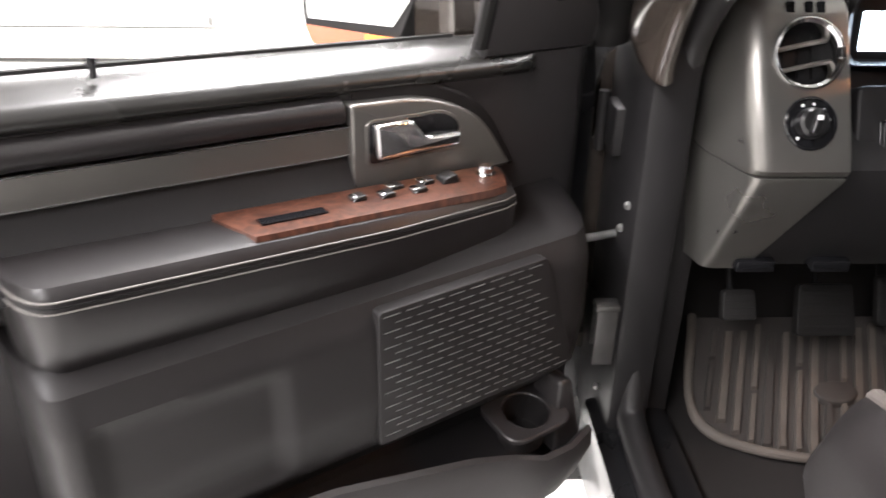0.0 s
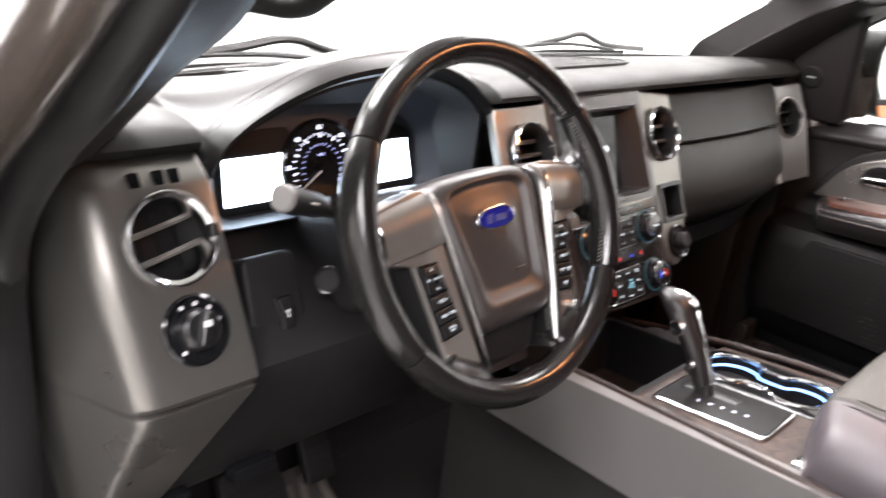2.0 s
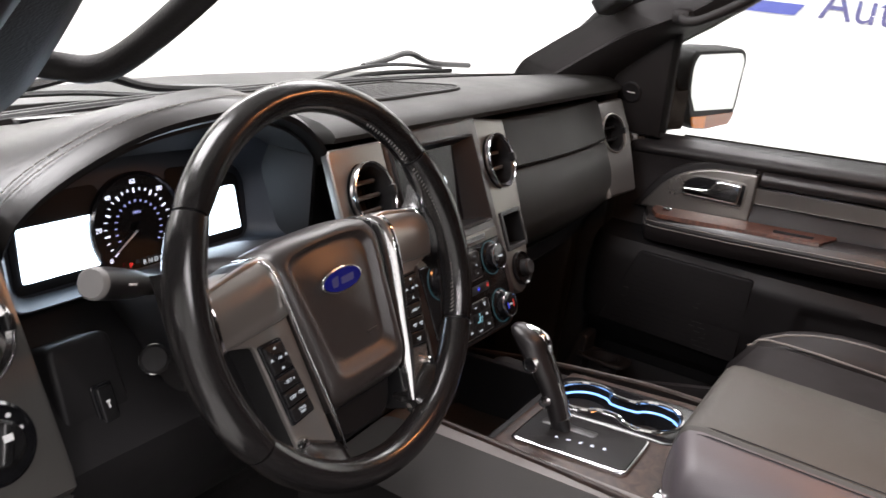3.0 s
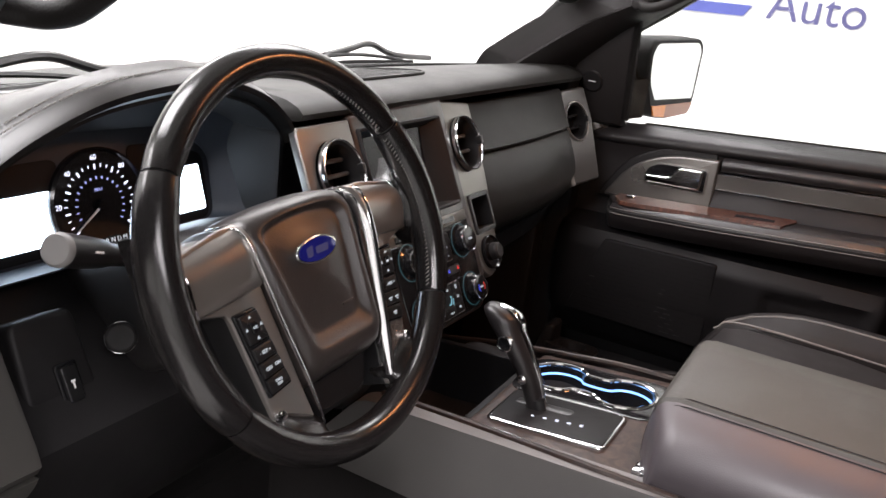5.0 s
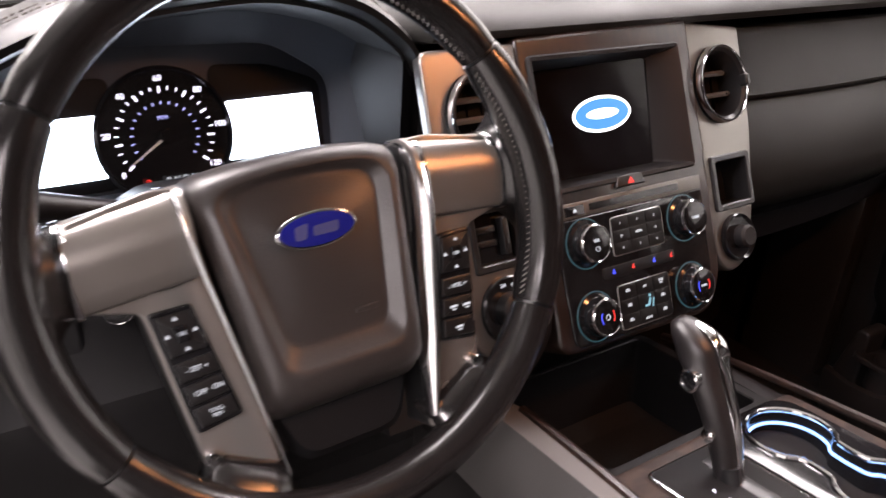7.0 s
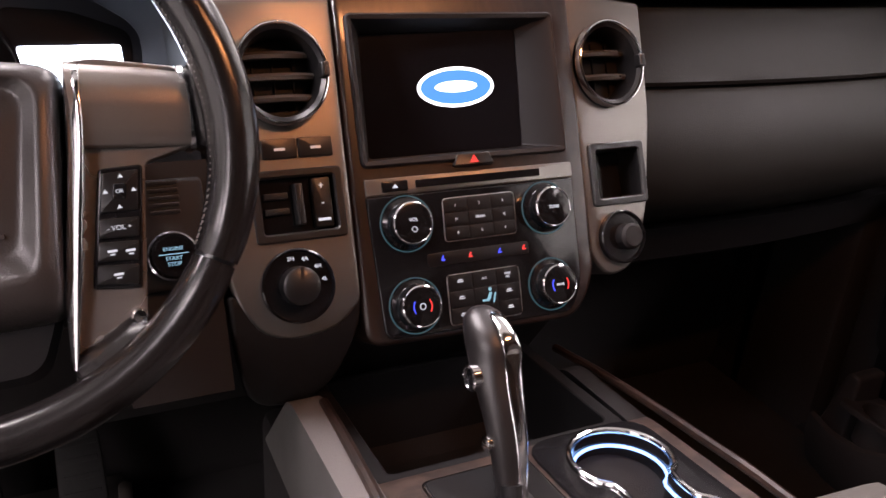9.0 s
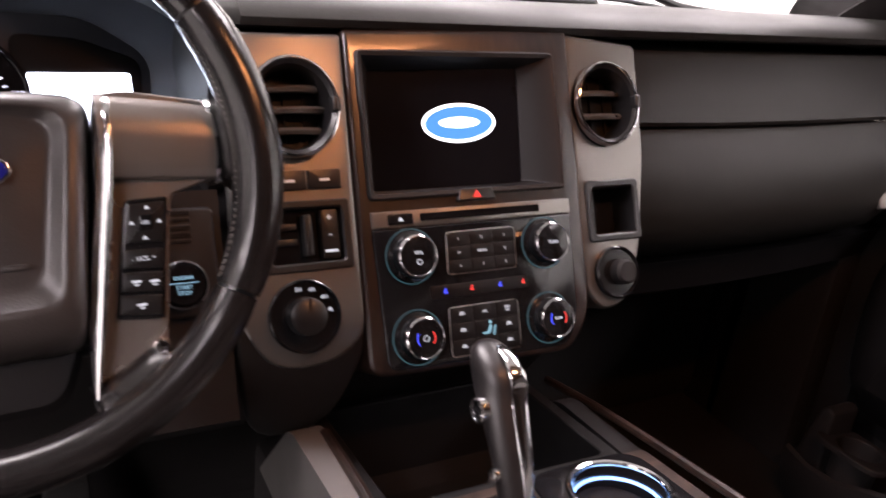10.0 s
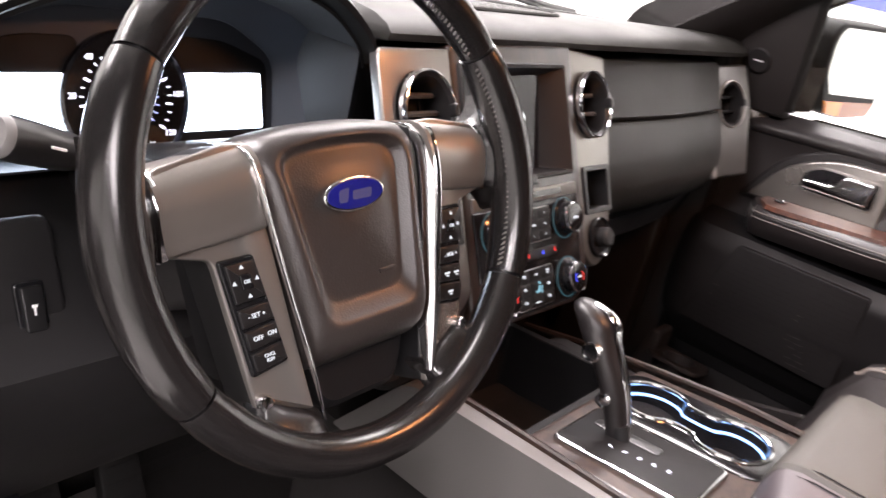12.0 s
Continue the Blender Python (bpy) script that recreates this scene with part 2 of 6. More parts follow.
WARM_SILVER = material("brushed_pewter", (0.29, 0.270, 0.252), 0.30, metal=0.75, grain=0.08, grain_size=1400, wear=0.06, rough_var=0.05)
CHROME = material("chrome", (0.72, 0.72, 0.73), 0.12, metal=1.0, wear=0.05, rough_var=0.05)
CHROME_DIM = material("dark_glossy_slot", (0.030, 0.029, 0.029), 0.22, metal=0.5)
STEEL = material("zinc_steel", (0.42, 0.42, 0.41), 0.38, metal=0.9, wear=0.25, wear_size=30)
WOOD = wood_material("dark_walnut", (0.008, 0.0042, 0.003), (0.024, 0.012, 0.008), 9.0, 0.45)
RED_WOOD = wood_material("red_walnut", (0.030, 0.010, 0.006), (0.105, 0.040, 0.024), 14)
RUBBER = material("rubber", (0.008, 0.0075, 0.0072), 0.65, grain=0.2, grain_size=300, spec=0.18)
SEAL = material("door_seal", (0.013, 0.012, 0.0125), 0.46, rough_var=0.1)
CARPET = material("carpet", (0.015, 0.0135, 0.013), 0.95, grain=1.0, grain_size=900, wear=0.3, wear_size=20, spec=0.2)
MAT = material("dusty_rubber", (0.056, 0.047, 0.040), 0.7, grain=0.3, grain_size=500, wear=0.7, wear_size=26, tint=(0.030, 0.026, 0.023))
# darker than the dusty ribs: shade of the grooves is put into this colour
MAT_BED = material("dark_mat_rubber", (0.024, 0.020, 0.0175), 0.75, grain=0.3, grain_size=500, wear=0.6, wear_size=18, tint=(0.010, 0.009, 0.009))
SEAT = material("charcoal_seat_leather", (0.016, 0.0142, 0.0142), 0.50, grain=0.15, grain_size=620, spec=0.2)
LID_TOP = material("armrest_top_leather", (0.036, 0.034, 0.029), 0.52, grain=0.3, grain_size=900)
LID = material("armrest_leather", (0.050, 0.043, 0.047), 0.44, grain=0.12, grain_size=700)
CONSOLE_GREY = material("console_grey", (0.105, 0.100, 0.096), 0.5, grain=0.2, grain_size=700, wear=0.05)
TRIM = material("pillar_trim", (0.015, 0.0137, 0.0135), 0.55, grain=0.2, grain_size=500, spec=0.18)
LINING = material("roof_lining", (0.05, 0.047, 0.045), 0.95, grain=0.5, grain_size=900)
BODY = material("black_body_paint", (0.010, 0.010, 0.011), 0.30, coat=0.3, rough_var=0.08)
BROWN_PAINT = material("dark_brown_body_paint", (0.045, 0.036, 0.030), 0.24, metal=0.3, coat=0.9, wear=0.05, rough_var=0.04)
AMBER = material("amber_lens", (0.75, 0.22, 0.03), 0.15, coat=0.8, wear=0.15)
RED_LENS = material("dark_amber_lens", (0.30, 0.09, 0.035), 0.2, coat=0.8, wear=0.15)
MIRROR = material("mirror_glass", (0.85, 0.87, 0.86), 0.03, metal=1.0, wear=0.01, rough_var=0.01)
GLASS = clear_glass("window_glass")
TINTED = clear_glass("tinted_glass", (0.10, 0.10, 0.10), 0.08)
THREAD = material("grey_thread", (0.16, 0.15, 0.14), 0.8)
MARK = material("white_print", (0.75, 0.75, 0.75), 0.5, wear=0.02)
BLUE_ENAMEL = material("blue_enamel", (0.012, 0.014, 0.16), 0.15, coat=0.8, wear=0.1)
SCREEN_WHITE = glow("screen_white", (0.70, 0.85, 1.0), 11.0)
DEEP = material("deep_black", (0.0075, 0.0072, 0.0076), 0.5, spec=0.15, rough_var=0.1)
ROLL = material("worn_roll_leather", (0.085, 0.074, 0.068), 0.45, grain=0.15, grain_size=700, wear=0.3, wear_size=20)
DIAL_WHITE = glow("dial_white", (0.80, 0.82, 1.0), 2.2)
DIAL_BLUE = glow("dial_violet", (0.45, 0.48, 1.0), 1.0)
BEZEL = material("bezel_grey", (0.028, 0.032, 0.040), 0.45, spec=0.4, rough_var=0.06)
LEGEND = glow("legend_white", (0.85, 0.92, 1.0), 0.65)
RED_GLOW = glow("red_lamp", (1.0, 0.05, 0.04), 1.0)
BLUE_GLOW = glow("blue_lamp", (0.05, 0.08, 1.0), 1.3)
AIR_GLOW = glow("airflow_cyan", (0.35, 0.78, 0.95), 0.55)
CYAN_GLOW = glow("cyan_ring", (0.14, 0.45, 0.55), 0.10)
CUP_GLOW = glow("cup_light", (0.22, 0.48, 1.0), 2.8)
OVAL_GLOW = glow("oval_blue", (0.06, 0.30, 0.70), 1.1)
OVAL_WHITE = glow("oval_white", (0.9, 0.97, 1.0), 2.5)
WALL = material("white_wall_paint", (0.82, 0.82, 0.80), 0.8, wear=0.02, wear_size=1.5)
SIGN_BLUE = material("sign_blue", (0.07, 0.085, 0.32), 0.5, wear=0.05)
SIGN_DARK = material("sign_violet", (0.085, 0.08, 0.20), 0.5, wear=0.05)
CEILING = material("grey_ceiling_paint", (0.28, 0.28, 0.27), 0.8, wear=0.1, wear_size=1.0)
GREY_WALL = material("grey_wall_paint", (0.42, 0.41, 0.40), 0.8, wear=0.05, wear_size=1.0)
WORN_STEEL = material("worn_steel", (0.085, 0.082, 0.08), 0.45, metal=0.6, wear=0.4, wear_size=40)
CONCRETE = material("hall_floor", (0.58, 0.57, 0.55), 0.5, grain=0.3, grain_size=60, wear=0.12, wear_size=1.2)

DECK_WOOD = wood_material("console_walnut", (0.016, 0.010, 0.008), (0.045, 0.028, 0.021), 9.0, 0.06)
DECK_WOOD.node_tree.nodes["Principled BSDF"].inputs["Roughness"].default_value = 0.5
DECK_WOOD.node_tree.nodes["Principled BSDF"].inputs["Specular IOR Level"].default_value = 0.25

# ---- the hall ----
def plain(name, bm, mt, label, category, kind="structure", m=None, group="", sharp=35):
    return tagged(link_mesh(name, bm, mt, m, sharp), label, category, group, kind)


plain("ground", rbox(-9, -9, -0.10, 9, 11, 0.0, 0), CONCRETE, "pale grey sealed concrete hall floor", "floor")
plain("ceiling", rbox(-9, -9, 4.2, 9, 11, 4.35, 0), CEILING, "grey painted hall ceiling", "ceiling")
plain("wall_north", rbox(-9, 7.0, 0, 9, 7.2, 4.2, 0), WALL, "bright white painted hall wall", "wall")
plain("wall_south", rbox(-9, -8.2, 0, 9, -8.0, 4.2, 0), GREY_WALL, "grey painted hall wall", "wall")
plain("wall_east", rbox(5.0, -8, 0, 5.2, 7, 4.2, 0), WALL, "bright white painted hall wall with a blue sign", "wall")
plain("wall_west", rbox(-6.2, -8, 0, -6.0, 7, 4.2, 0), WALL, "white painted hall wall", "wall")

for lx, ly, watts in LAMP_ROWS:
    lamp = thing("ceiling_light", (lx, ly, 4.12), "long white fluorescent ceiling light", "ceiling light", "hall lights")
    part("housing", rbox(lx - 0.72, ly - 1.62, 4.145, lx + 0.72, ly + 1.62, 4.197, 0.01), WALL, lamp)

# housing and bracket made up for the added lamp left of the car
tube_lamp = thing("unseen_tube_light", (-3.3, -0.6, 3.42), "unseen white tube lamp added for highlights from the left", "tube light", "hall lights")
part("housing", rbox(-0.20, -1.22, 0.01, 0.20, 1.22, 0.06, 0.01), WALL, tube_lamp, "", pose(-3.3, -0.6, 3.4, 0, -35, 0))
part("bracket", tube([(-3.33, -0.6, 3.46), (-3.6, -0.6, 4.2)], 0.015, 8), WALL, tube_lamp)

# white sectional partition, seen over the open car door
partition = thing("sectional_partition", (-4.2, 4.25, 0), "white sectional partition with grey panel grooves", "partition", "", "structure")
GROOVE = material("groove_grey", (0.16, 0.16, 0.15), 0.7)
part("backing", rbox(-5.98, 4.26, 0, -2.43, 4.30, 2.45, 0), GROOVE, partition)
for z0, z1 in ((0.035, 0.222), (0.236, 0.76), (0.774, 1.30), (1.314, 1.84), (1.854, 2.38)):
    part("panel", rbox(-5.97, 4.21, z0, -2.46, 4.262, z1, 0.006), WALL, partition)
part("jamb", rbox(-2.455, 4.20, 0, -2.40, 4.31, 2.45, 0.006), material("jamb_grey", (0.62, 0.62, 0.60), 0.6), partition)
part("latch", rbox(-2.50, 4.19, 0.25, -2.47, 4.215, 0.30, 0.004), GROOVE, partition)

# blue wall sign
sign = thing("wall_sign", (4.99, 0.9, 1.2), "blue slanted stripe sign with dark violet letters", "sign")
SM = Matrix(((0, 0, -1, 4.995), (-1, 0, 0, 0), (0, 1, 0, 0), (0, 0, 0, 1)))  # u runs along -y, v up, n into the hall
part("stripe", slab([(-1.42, 1.40), (-0.43, 1.425), (-0.38, 1.50), (-1.36, 1.475)], 0, 0.01), SIGN_BLUE, sign, "", SM)
part("stripe", slab([(-1.93, 1.12), (-1.80, 1.10), (-1.34, 1.475), (-1.46, 1.49)], 0, 0.012), SIGN_BLUE, sign, "", SM)
part("lettering", lettering("Auto", 0.30, SM @ at(0.02, 1.52, 0.006)), SIGN_DARK, sign, "dark violet letters")

# ---- the car's shell ----
plain("car_floor", joined(rbox(-0.88, -2.6, 0.42, 0.88, 0.62, 0.50, 0.02), rbox(-0.88, 0.30, 0.48, 0.88, 0.62, 1.05, 0.06)), CARPET, "dark carpeted car floor and front bulkhead", "floor")
plain("roof", joined(rbox(-0.83, -2.6, 1.80, 0.83, -0.40, 1.86, 0.03)), LINING, "light grey fabric roof lining", "roof")
plain("car_rear", joined(rbox(-0.9, -2.75, 0.4, 0.9, -2.6, 1.25, 0.04), rbox(-0.9, -2.75, 1.25, -0.7, -2.6, 1.85, 0.03), rbox(0.7, -2.75, 1.25, 0.9, -2.6, 1.85, 0.03)), TRIM, "dark trimmed rear end of the car", "wall")
for s in (-1, 1):
    plain("side_panel", rbox(s * 0.84, -2.6, 0.40, s * 0.94, -0.98, 1.20, 0.03), TRIM, "dark trimmed rear side of the car", "wall")
    plain("b_pillar", loft([[(s * x, y, z) for x, y in rect(0.80 - lean, -1.10, 0.92 - lean, -0.96, 0.02)] for z, lean in ((1.15, 0.0), (1.5, 0.06), (1.84, 0.16))]), TRIM, "grey plastic centre pillar", "pillar", group="pillars")
    plain("roof_rail", tube(smooth_path([(s * 0.76, -0.47, 1.78), (s * 0.79, -0.7, 1.82), (s * 0.80, -1.6, 1.83), (s * 0.80, -2.6, 1.82)]), 0.05), TRIM, "grey roof rail trim", "trim")
    plain("sill", rbox(s * 0.80, -2.6, 0.38, s * 0.95, 0.10, 0.53, 0.02), BODY, "black painted door sill", "sill")
    plain("kick_panel", rbox(s * 0.80, 0.055, 0.45, s * 0.862, 0.45, 1.02, 0.015), PLASTIC, "black plastic kick panel beside the footwell", "trim")
    # A-pillar, broad inner trim between the door seal and the windscreen
    rows = []
    for (xi, yi, zi), (xo, yo, zo) in zip(smooth_path([(0.79, 0.15, 1.17), (0.748, 0.10, 1.245), (0.740, 0.060, 1.280), (0.736, -0.054, 1.362), (0.738, -0.145, 1.412), (0.760, -0.215, 1.455), (0.772, -0.30, 1.54), (0.758, -0.39, 1.66), (0.725, -0.48, 1.77)], 5),
                                          smooth_path([(0.865, 0.10, 1.10), (0.865, 0.04, 1.20), (0.862, -0.02, 1.26), (0.860, -0.11, 1.33), (0.860, -0.20, 1.395), (0.858, -0.28, 1.46), (0.85, -0.37, 1.56), (0.835, -0.46, 1.67), (0.81, -0.54, 1.77)], 5)):
        a, b = Vector((s * xi, yi, zi)), Vector((s * xo, yo, zo))
        if s > 0:
            a, b = a + Vector((0, 0.055, 0.04)), b + Vector((0, 0.055, 0.05))
        ahead = Vector((s * 0.02, 0.10, 0.015))
        mid = a.lerp(b, 0.5) + Vector((-s * 0.014, -0.012, 0.0))
        rows.append([a + Vector((s * 0.012, 0.012, 0)), a, a.lerp(b, 0.2) + Vector((-s * 0.010, -0.010, 0)), mid, b, b + ahead * 0.8, a + ahead])
    plain("a_pillar", loft(rows), TRIM, "dark grey plastic windscreen pillar trim", "pillar", group="pillars", sharp=50)
    pane = plain("window_" + ("3" if s < 0 else "4"), rbox(s * 0.86, -2.55, 1.18, s * 0.865, -1.1, 1.82, 0), TINTED, "dark tinted rear side window", "window")
    pane.visible_shadow = True
plain("pillar_base", rbox(0.795, 0.03, 1.10, 0.878, 0.20, 1.290, 0.02), TRIM, "black trim at the foot of the windscreen pillar", "trim")
# windscreen frame across the top
plain("windscreen_header", tube([(-0.78, -0.46, 1.79), (0, -0.40, 1.81), (0.78, -0.46, 1.79)], 0.05, flat=0.6), TRIM, "grey trim above the windscreen", "trim")
screen_glass = plain("window_1", loft([[(-0.80, 0.26, 1.24), (0, 0.46, 1.24), (0.80, 0.26, 1.24)], [(-0.76, -0.42, 1.78), (0, -0.34, 1.80), (0.76, -0.42, 1.78)]], closed=False), GLASS, "clear curved windscreen", "window")
screen_glass.visible_shadow = False
plain("window_2", rbox(-0.72, -2.72, 1.24, 0.72, -2.715, 1.82, 0), TINTED, "dark tinted tail window", "window")

# outside the windscreen: cowl, bonnet, wings
plain("cowl", loft([[(x, y + 0.02 - 0.20 * (x / 0.85) ** 2, z) for y, z in ((0.42, 1.19), (0.42, 1.235), (0.60, 1.245), (0.64, 1.20))] for x in np.linspace(-0.85, 0.85, 13)]), SATIN, "black plastic cowl below the windscreen", "cowl")
plain("bonnet", loft([[(x, y - 0.18 * (x / 0.85) ** 2, z - 0.05 * abs(x / 0.85) ** 3) for y, z in ((0.60, 1.12), (0.61, 1.20), (0.9, 1.165), (1.35, 1.09), (1.75, 0.98), (1.80, 0.85), (1.2, 0.85))] for x in np.linspace(-0.85, 0.85, 15)]), BROWN_PAINT, "dark brown painted bonnet of the car", "bonnet")
for s in (-1, 1):
    plain("wing", loft([[(s * x, y, z) for x, z in ((0.80, 0.55), (0.965, 0.55), (0.985, 0.9), (0.94, 1.12 - 0.09 * (y - 0.2)), (0.86, 1.19 - 0.16 * (y - 0.2)), (0.80, 1.16 - 0.16 * (y - 0.2)))] for y in (0.22, 0.5, 0.9, 1.4, 1.75)]), BROWN_PAINT, "dark brown painted front wing of the car", "wing")
    plain("wing_edge", rbox(s * 0.80, 0.225, 0.20, s * 1.01, 0.25, 1.15, 0.004), BODY, "black inner edge of the front wing", "wing")
    # hinge pillar with its bolts and door stop
    jamb = thing("hinge_pillar", (s * 0.90, 0.13, 0.5), "black painted hinge pillar with steel hinges", "pillar", "pillars", "structure")
    part("post", rbox(s * 0.855, 0.00, 0.42, s * 0.925, 0.24, 1.20, 0.012), SHADE, jamb)
    rows = []
    for (x, y, z), w in zip(smooth_path([(0.920, 0.040, 1.168), (0.924, 0.036, 1.195), (0.922, 0.0, 1.250), (0.918, -0.07, 1.315), (0.916, -0.19, 1.39), (0.91, -0.32, 1.50), (0.885, -0.46, 1.66), (0.86, -0.60, 1.80)], 4), [0.070, 0.080, 0.086, 0.086, 0.084, 0.082, 0.079, 0.075, 0.070, 0.065, 0.060, 0.056, 0.052, 0.048, 0.044, 0.041] + [0.038] * 40):
        y, z = (y + 0.06, z + 0.09) if s > 0 and z > 1.2 else (y, z)
        rows.append([(s * (x + (0.012 + 0.18 * w) * math.cos(b)), y + w * math.sin(b), z + 0.4 * w * math.sin(b)) for b in np.linspace(0, 2 * math.pi, 16, endpoint=False)])
    part("outer_pillar", loft(rows), BROWN_PAINT, jamb, "dark brown painted outer windscreen pillar")
    for hz in (0.66, 1.02):
        part("hinge", joined(rbox(s * 0.90, 0.12, hz - 0.04, s * 0.94, 0.19, hz + 0.04, 0.006), moved(lathe([(0.009, -0.05), (0.009, 0.05)], 12), pose(s * 0.945, 0.185, hz))), SHADE, jamb)
    if s < 0:
        part("door_stop", tube([(-0.90, 0.10, 0.86), (-1.0, 0.075, 0.855)], 0.007), STEEL, jamb, "steel door check rod")
        part("hinge_leaf", joined(rbox(-0.962, 0.005, 0.66, -0.928, 0.012, 0.765, 0.002), rbox(-0.966, 0.0, 0.765, -0.926, 0.03, 0.775, 0.003)), WORN_STEEL, jamb, "worn grey steel hinge leaf")
        for i, (by, bz) in enumerate(((0.06, 0.885), (0.035, 0.935), (0.08, 0.56))):
            part("bolt", moved(lathe([(0.007, 0), (0.007, 0.005), (0.004, 0.008)], 6), pose(-0.925, by, bz, 0, -90, 0)), STEEL, jamb)

# rubber seal round the driver's door opening
plain("door_seal", tube(smooth_path([(-0.885, -1.0, 0.56), (-0.885, -0.4, 0.545), (-0.885, -0.06, 0.54), (-0.885, 0.025, 0.62), (-0.880, 0.040, 0.95), (-0.876, 0.035, 1.12), (-0.872, 0.005, 1.22), (-0.872, -0.10, 1.32), (-0.875, -0.22, 1.405), (-0.87, -0.34, 1.52), (-0.85, -0.46, 1.65), (-0.82, -0.60, 1.77), (-0.80, -0.95, 1.79), (-0.82, -0.97, 1.5), (-0.885, -0.97, 1.2), (-0.885, -1.0, 0.6)], 6), 0.024, 18, flat=1.25), SEAL, "black rubber door seal along the opening", "seal")

# ---- dashboard ----
dash = thing("dashboard", (0, 0.2, 0.85), "black dashboard with pewter and walnut trim panels", "dashboard")
STACK = frame_of((-0.004, -0.074, 1.116), (0, 0.42, 0.907))
POD = frame_of((-0.734, -0.033, 1.187), (0, 0.434, 0.9))
CLU = frame_of((-0.451, 0.085, 1.19), (0, 0.243, 0.97))

# top pad, lofted across the car
PAD_PROFILE = [(0.46, 1.18), (0.46, 1.245), (0.36, 1.272), (0.22, 1.293), (0.12, 1.303), (0.06, 1.306), (0.028, 1.303), (0.008, 1.296), (0.0, 1.288), (0.003, 1.280), (0.02, 1.275), (0.10, 1.262)]
rows = []
for x in np.linspace(-0.875, 0.875, 36):
    bow = 0.22 * (abs(x) / 0.875) ** 2.4
    drop = 0.022 * min(1, max(0, (-0.60 - x) / 0.08))
    ahead = 0.012 * min(1, max(0, (-0.60 - x) / 0.08)) + 0.05 * max(0, (abs(x) - 0.78) / 0.095) ** 2
    row = [(x, y - bow * max(0, (y - 0.1) / 0.36) + ahead * (y < 0.2), z - drop * (z > 1.25)) for y, z in PAD_PROFILE]
    if -0.656 < x < -0.244:  # the pad stops behind the instruments
        row = [(px, max(py, 0.165), min(pz, 1.262)) for px, py, pz in row]
    rows.append(row)
part("top_pad", loft(rows), PAD, dash, "grained black soft top pad")
# black cowl strip along the foot of the windscreen
def cowl_edge(y0, up):
    return [(x, y0 - 0.22 * (abs(x) / 0.875) ** 2.4 * (y0 - 0.1) / 0.36, float(np.interp(y0, [0.22, 0.36, 0.46], [1.293, 1.272, 1.245])) - 0.022 * min(1, max(0, (-0.60 - x) / 0.08)) + up) for x in np.linspace(-0.80, 0.80, 30)]


part("cowl_strip", loft(list(zip(cowl_edge(0.300, -0.006), cowl_edge(0.303, 0.003), cowl_edge(0.36, 0.003), cowl_edge(0.456, 0.004), cowl_edge(0.456, -0.006)))), DEEP, dash, "black strip below the windscreen")
for y0 in (0.325, 0.362, 0.400, 0.435):
    part("cowl_rib", tube(cowl_edge(y0, 0.004), 0.0032, 6), SATIN, dash)

# hood over the instruments
ARCH = smooth_path([(-0.672, 1.238), (-0.654, 1.266), (-0.605, 1.297), (-0.524, 1.327), (-0.44, 1.339), (-0.374, 1.340), (-0.305, 1.322), (-0.257, 1.290), (-0.240, 1.266)], 5)
rows = []
for x, z in ARCH:
    e = 1 - min(1, abs(x + 0.447) / 0.235) ** 2
    rows.append([(x, 0.03, z - 0.020), (x, 0.012, z - 0.014), (x, -0.001, z - 0.007), (x, -0.003, z), (x, 0.008, z + 0.006), (x, 0.05, z + 0.010 * e + 0.004),
                 (x, 0.14, 1.290 + (z - 1.285) * 0.55 * e), (x, 0.25, 1.282), (x, 0.25, 1.262), (x, 0.10, z - 0.022)])
part("instrument_hood", loft(rows), HOOD, dash, "leather wrapped instrument hood with stitching")
part("hood_lining", loft([[(x, 0.014, z - 0.015), (x, 0.014, z - 0.019), (x, 0.07, z - 0.026 - 0.008 * e), (x, 0.13, z - 0.034 - 0.016 * e), (x, 0.13, z - 0.020)] for x, z in ARCH for e in (1 - min(1, abs(x + 0.447) / 0.235) ** 2,)]), SHADE, dash, "matt black hood lining")
for off in (0.022, 0.034):
    bms = []
    for (x0, z0), (x1, z1) in zip(ARCH[4:-4], ARCH[5:-3]):
        for f in (0.1, 0.4, 0.7):
            p = Vector((x0 + (x1 - x0) * f, off, z0 + (z1 - z0) * f + 0.0098))
            q = Vector((x0 + (x1 - x0) * (f + 0.2), off, z0 + (z1 - z0) * (f + 0.2) + 0.0098))
            bms.append(tube([p, q], 0.0008, 5))
    part("stitching", joined(*bms), THREAD, dash, "grey double stitch seam")

# shell under the pad, across the car
part("carrier", joined(rbox(-0.86, 0.14, 0.86, 0.86, 0.36, 1.25, 0.02), rbox(-0.21, 0.045, 0.93, 0.24, 0.2, 1.26, 0.01)), PLASTIC, dash)
# knee panel below the wheel
rows = []
for x in np.linspace(-0.79, -0.215, 12):
    rows.append([(x, y, z) for y, z in ((0.15, 1.15), (0.075, 1.145), (0.0, 1.105), (-0.055, 1.062), (-0.080, 1.040), (-0.080, 1.02), (-0.045, 0.93), (-0.005, 0.865), (0.012, 0.845), (0.15, 0.845))])
part("knee_panel", loft(rows), SHADE, dash, "black grained knee panel")
for cx in (-0.735, -0.618):
    part("clip", rbox(cx - 0.011, -0.010, 0.843, cx + 0.011, 0.02, 0.852, 0.002), CHROME, dash)
    part("slot", rbox(cx - 0.03, -0.022, 0.848, cx + 0.03, 0.02, 0.868, 0.004), GLOSS, dash)

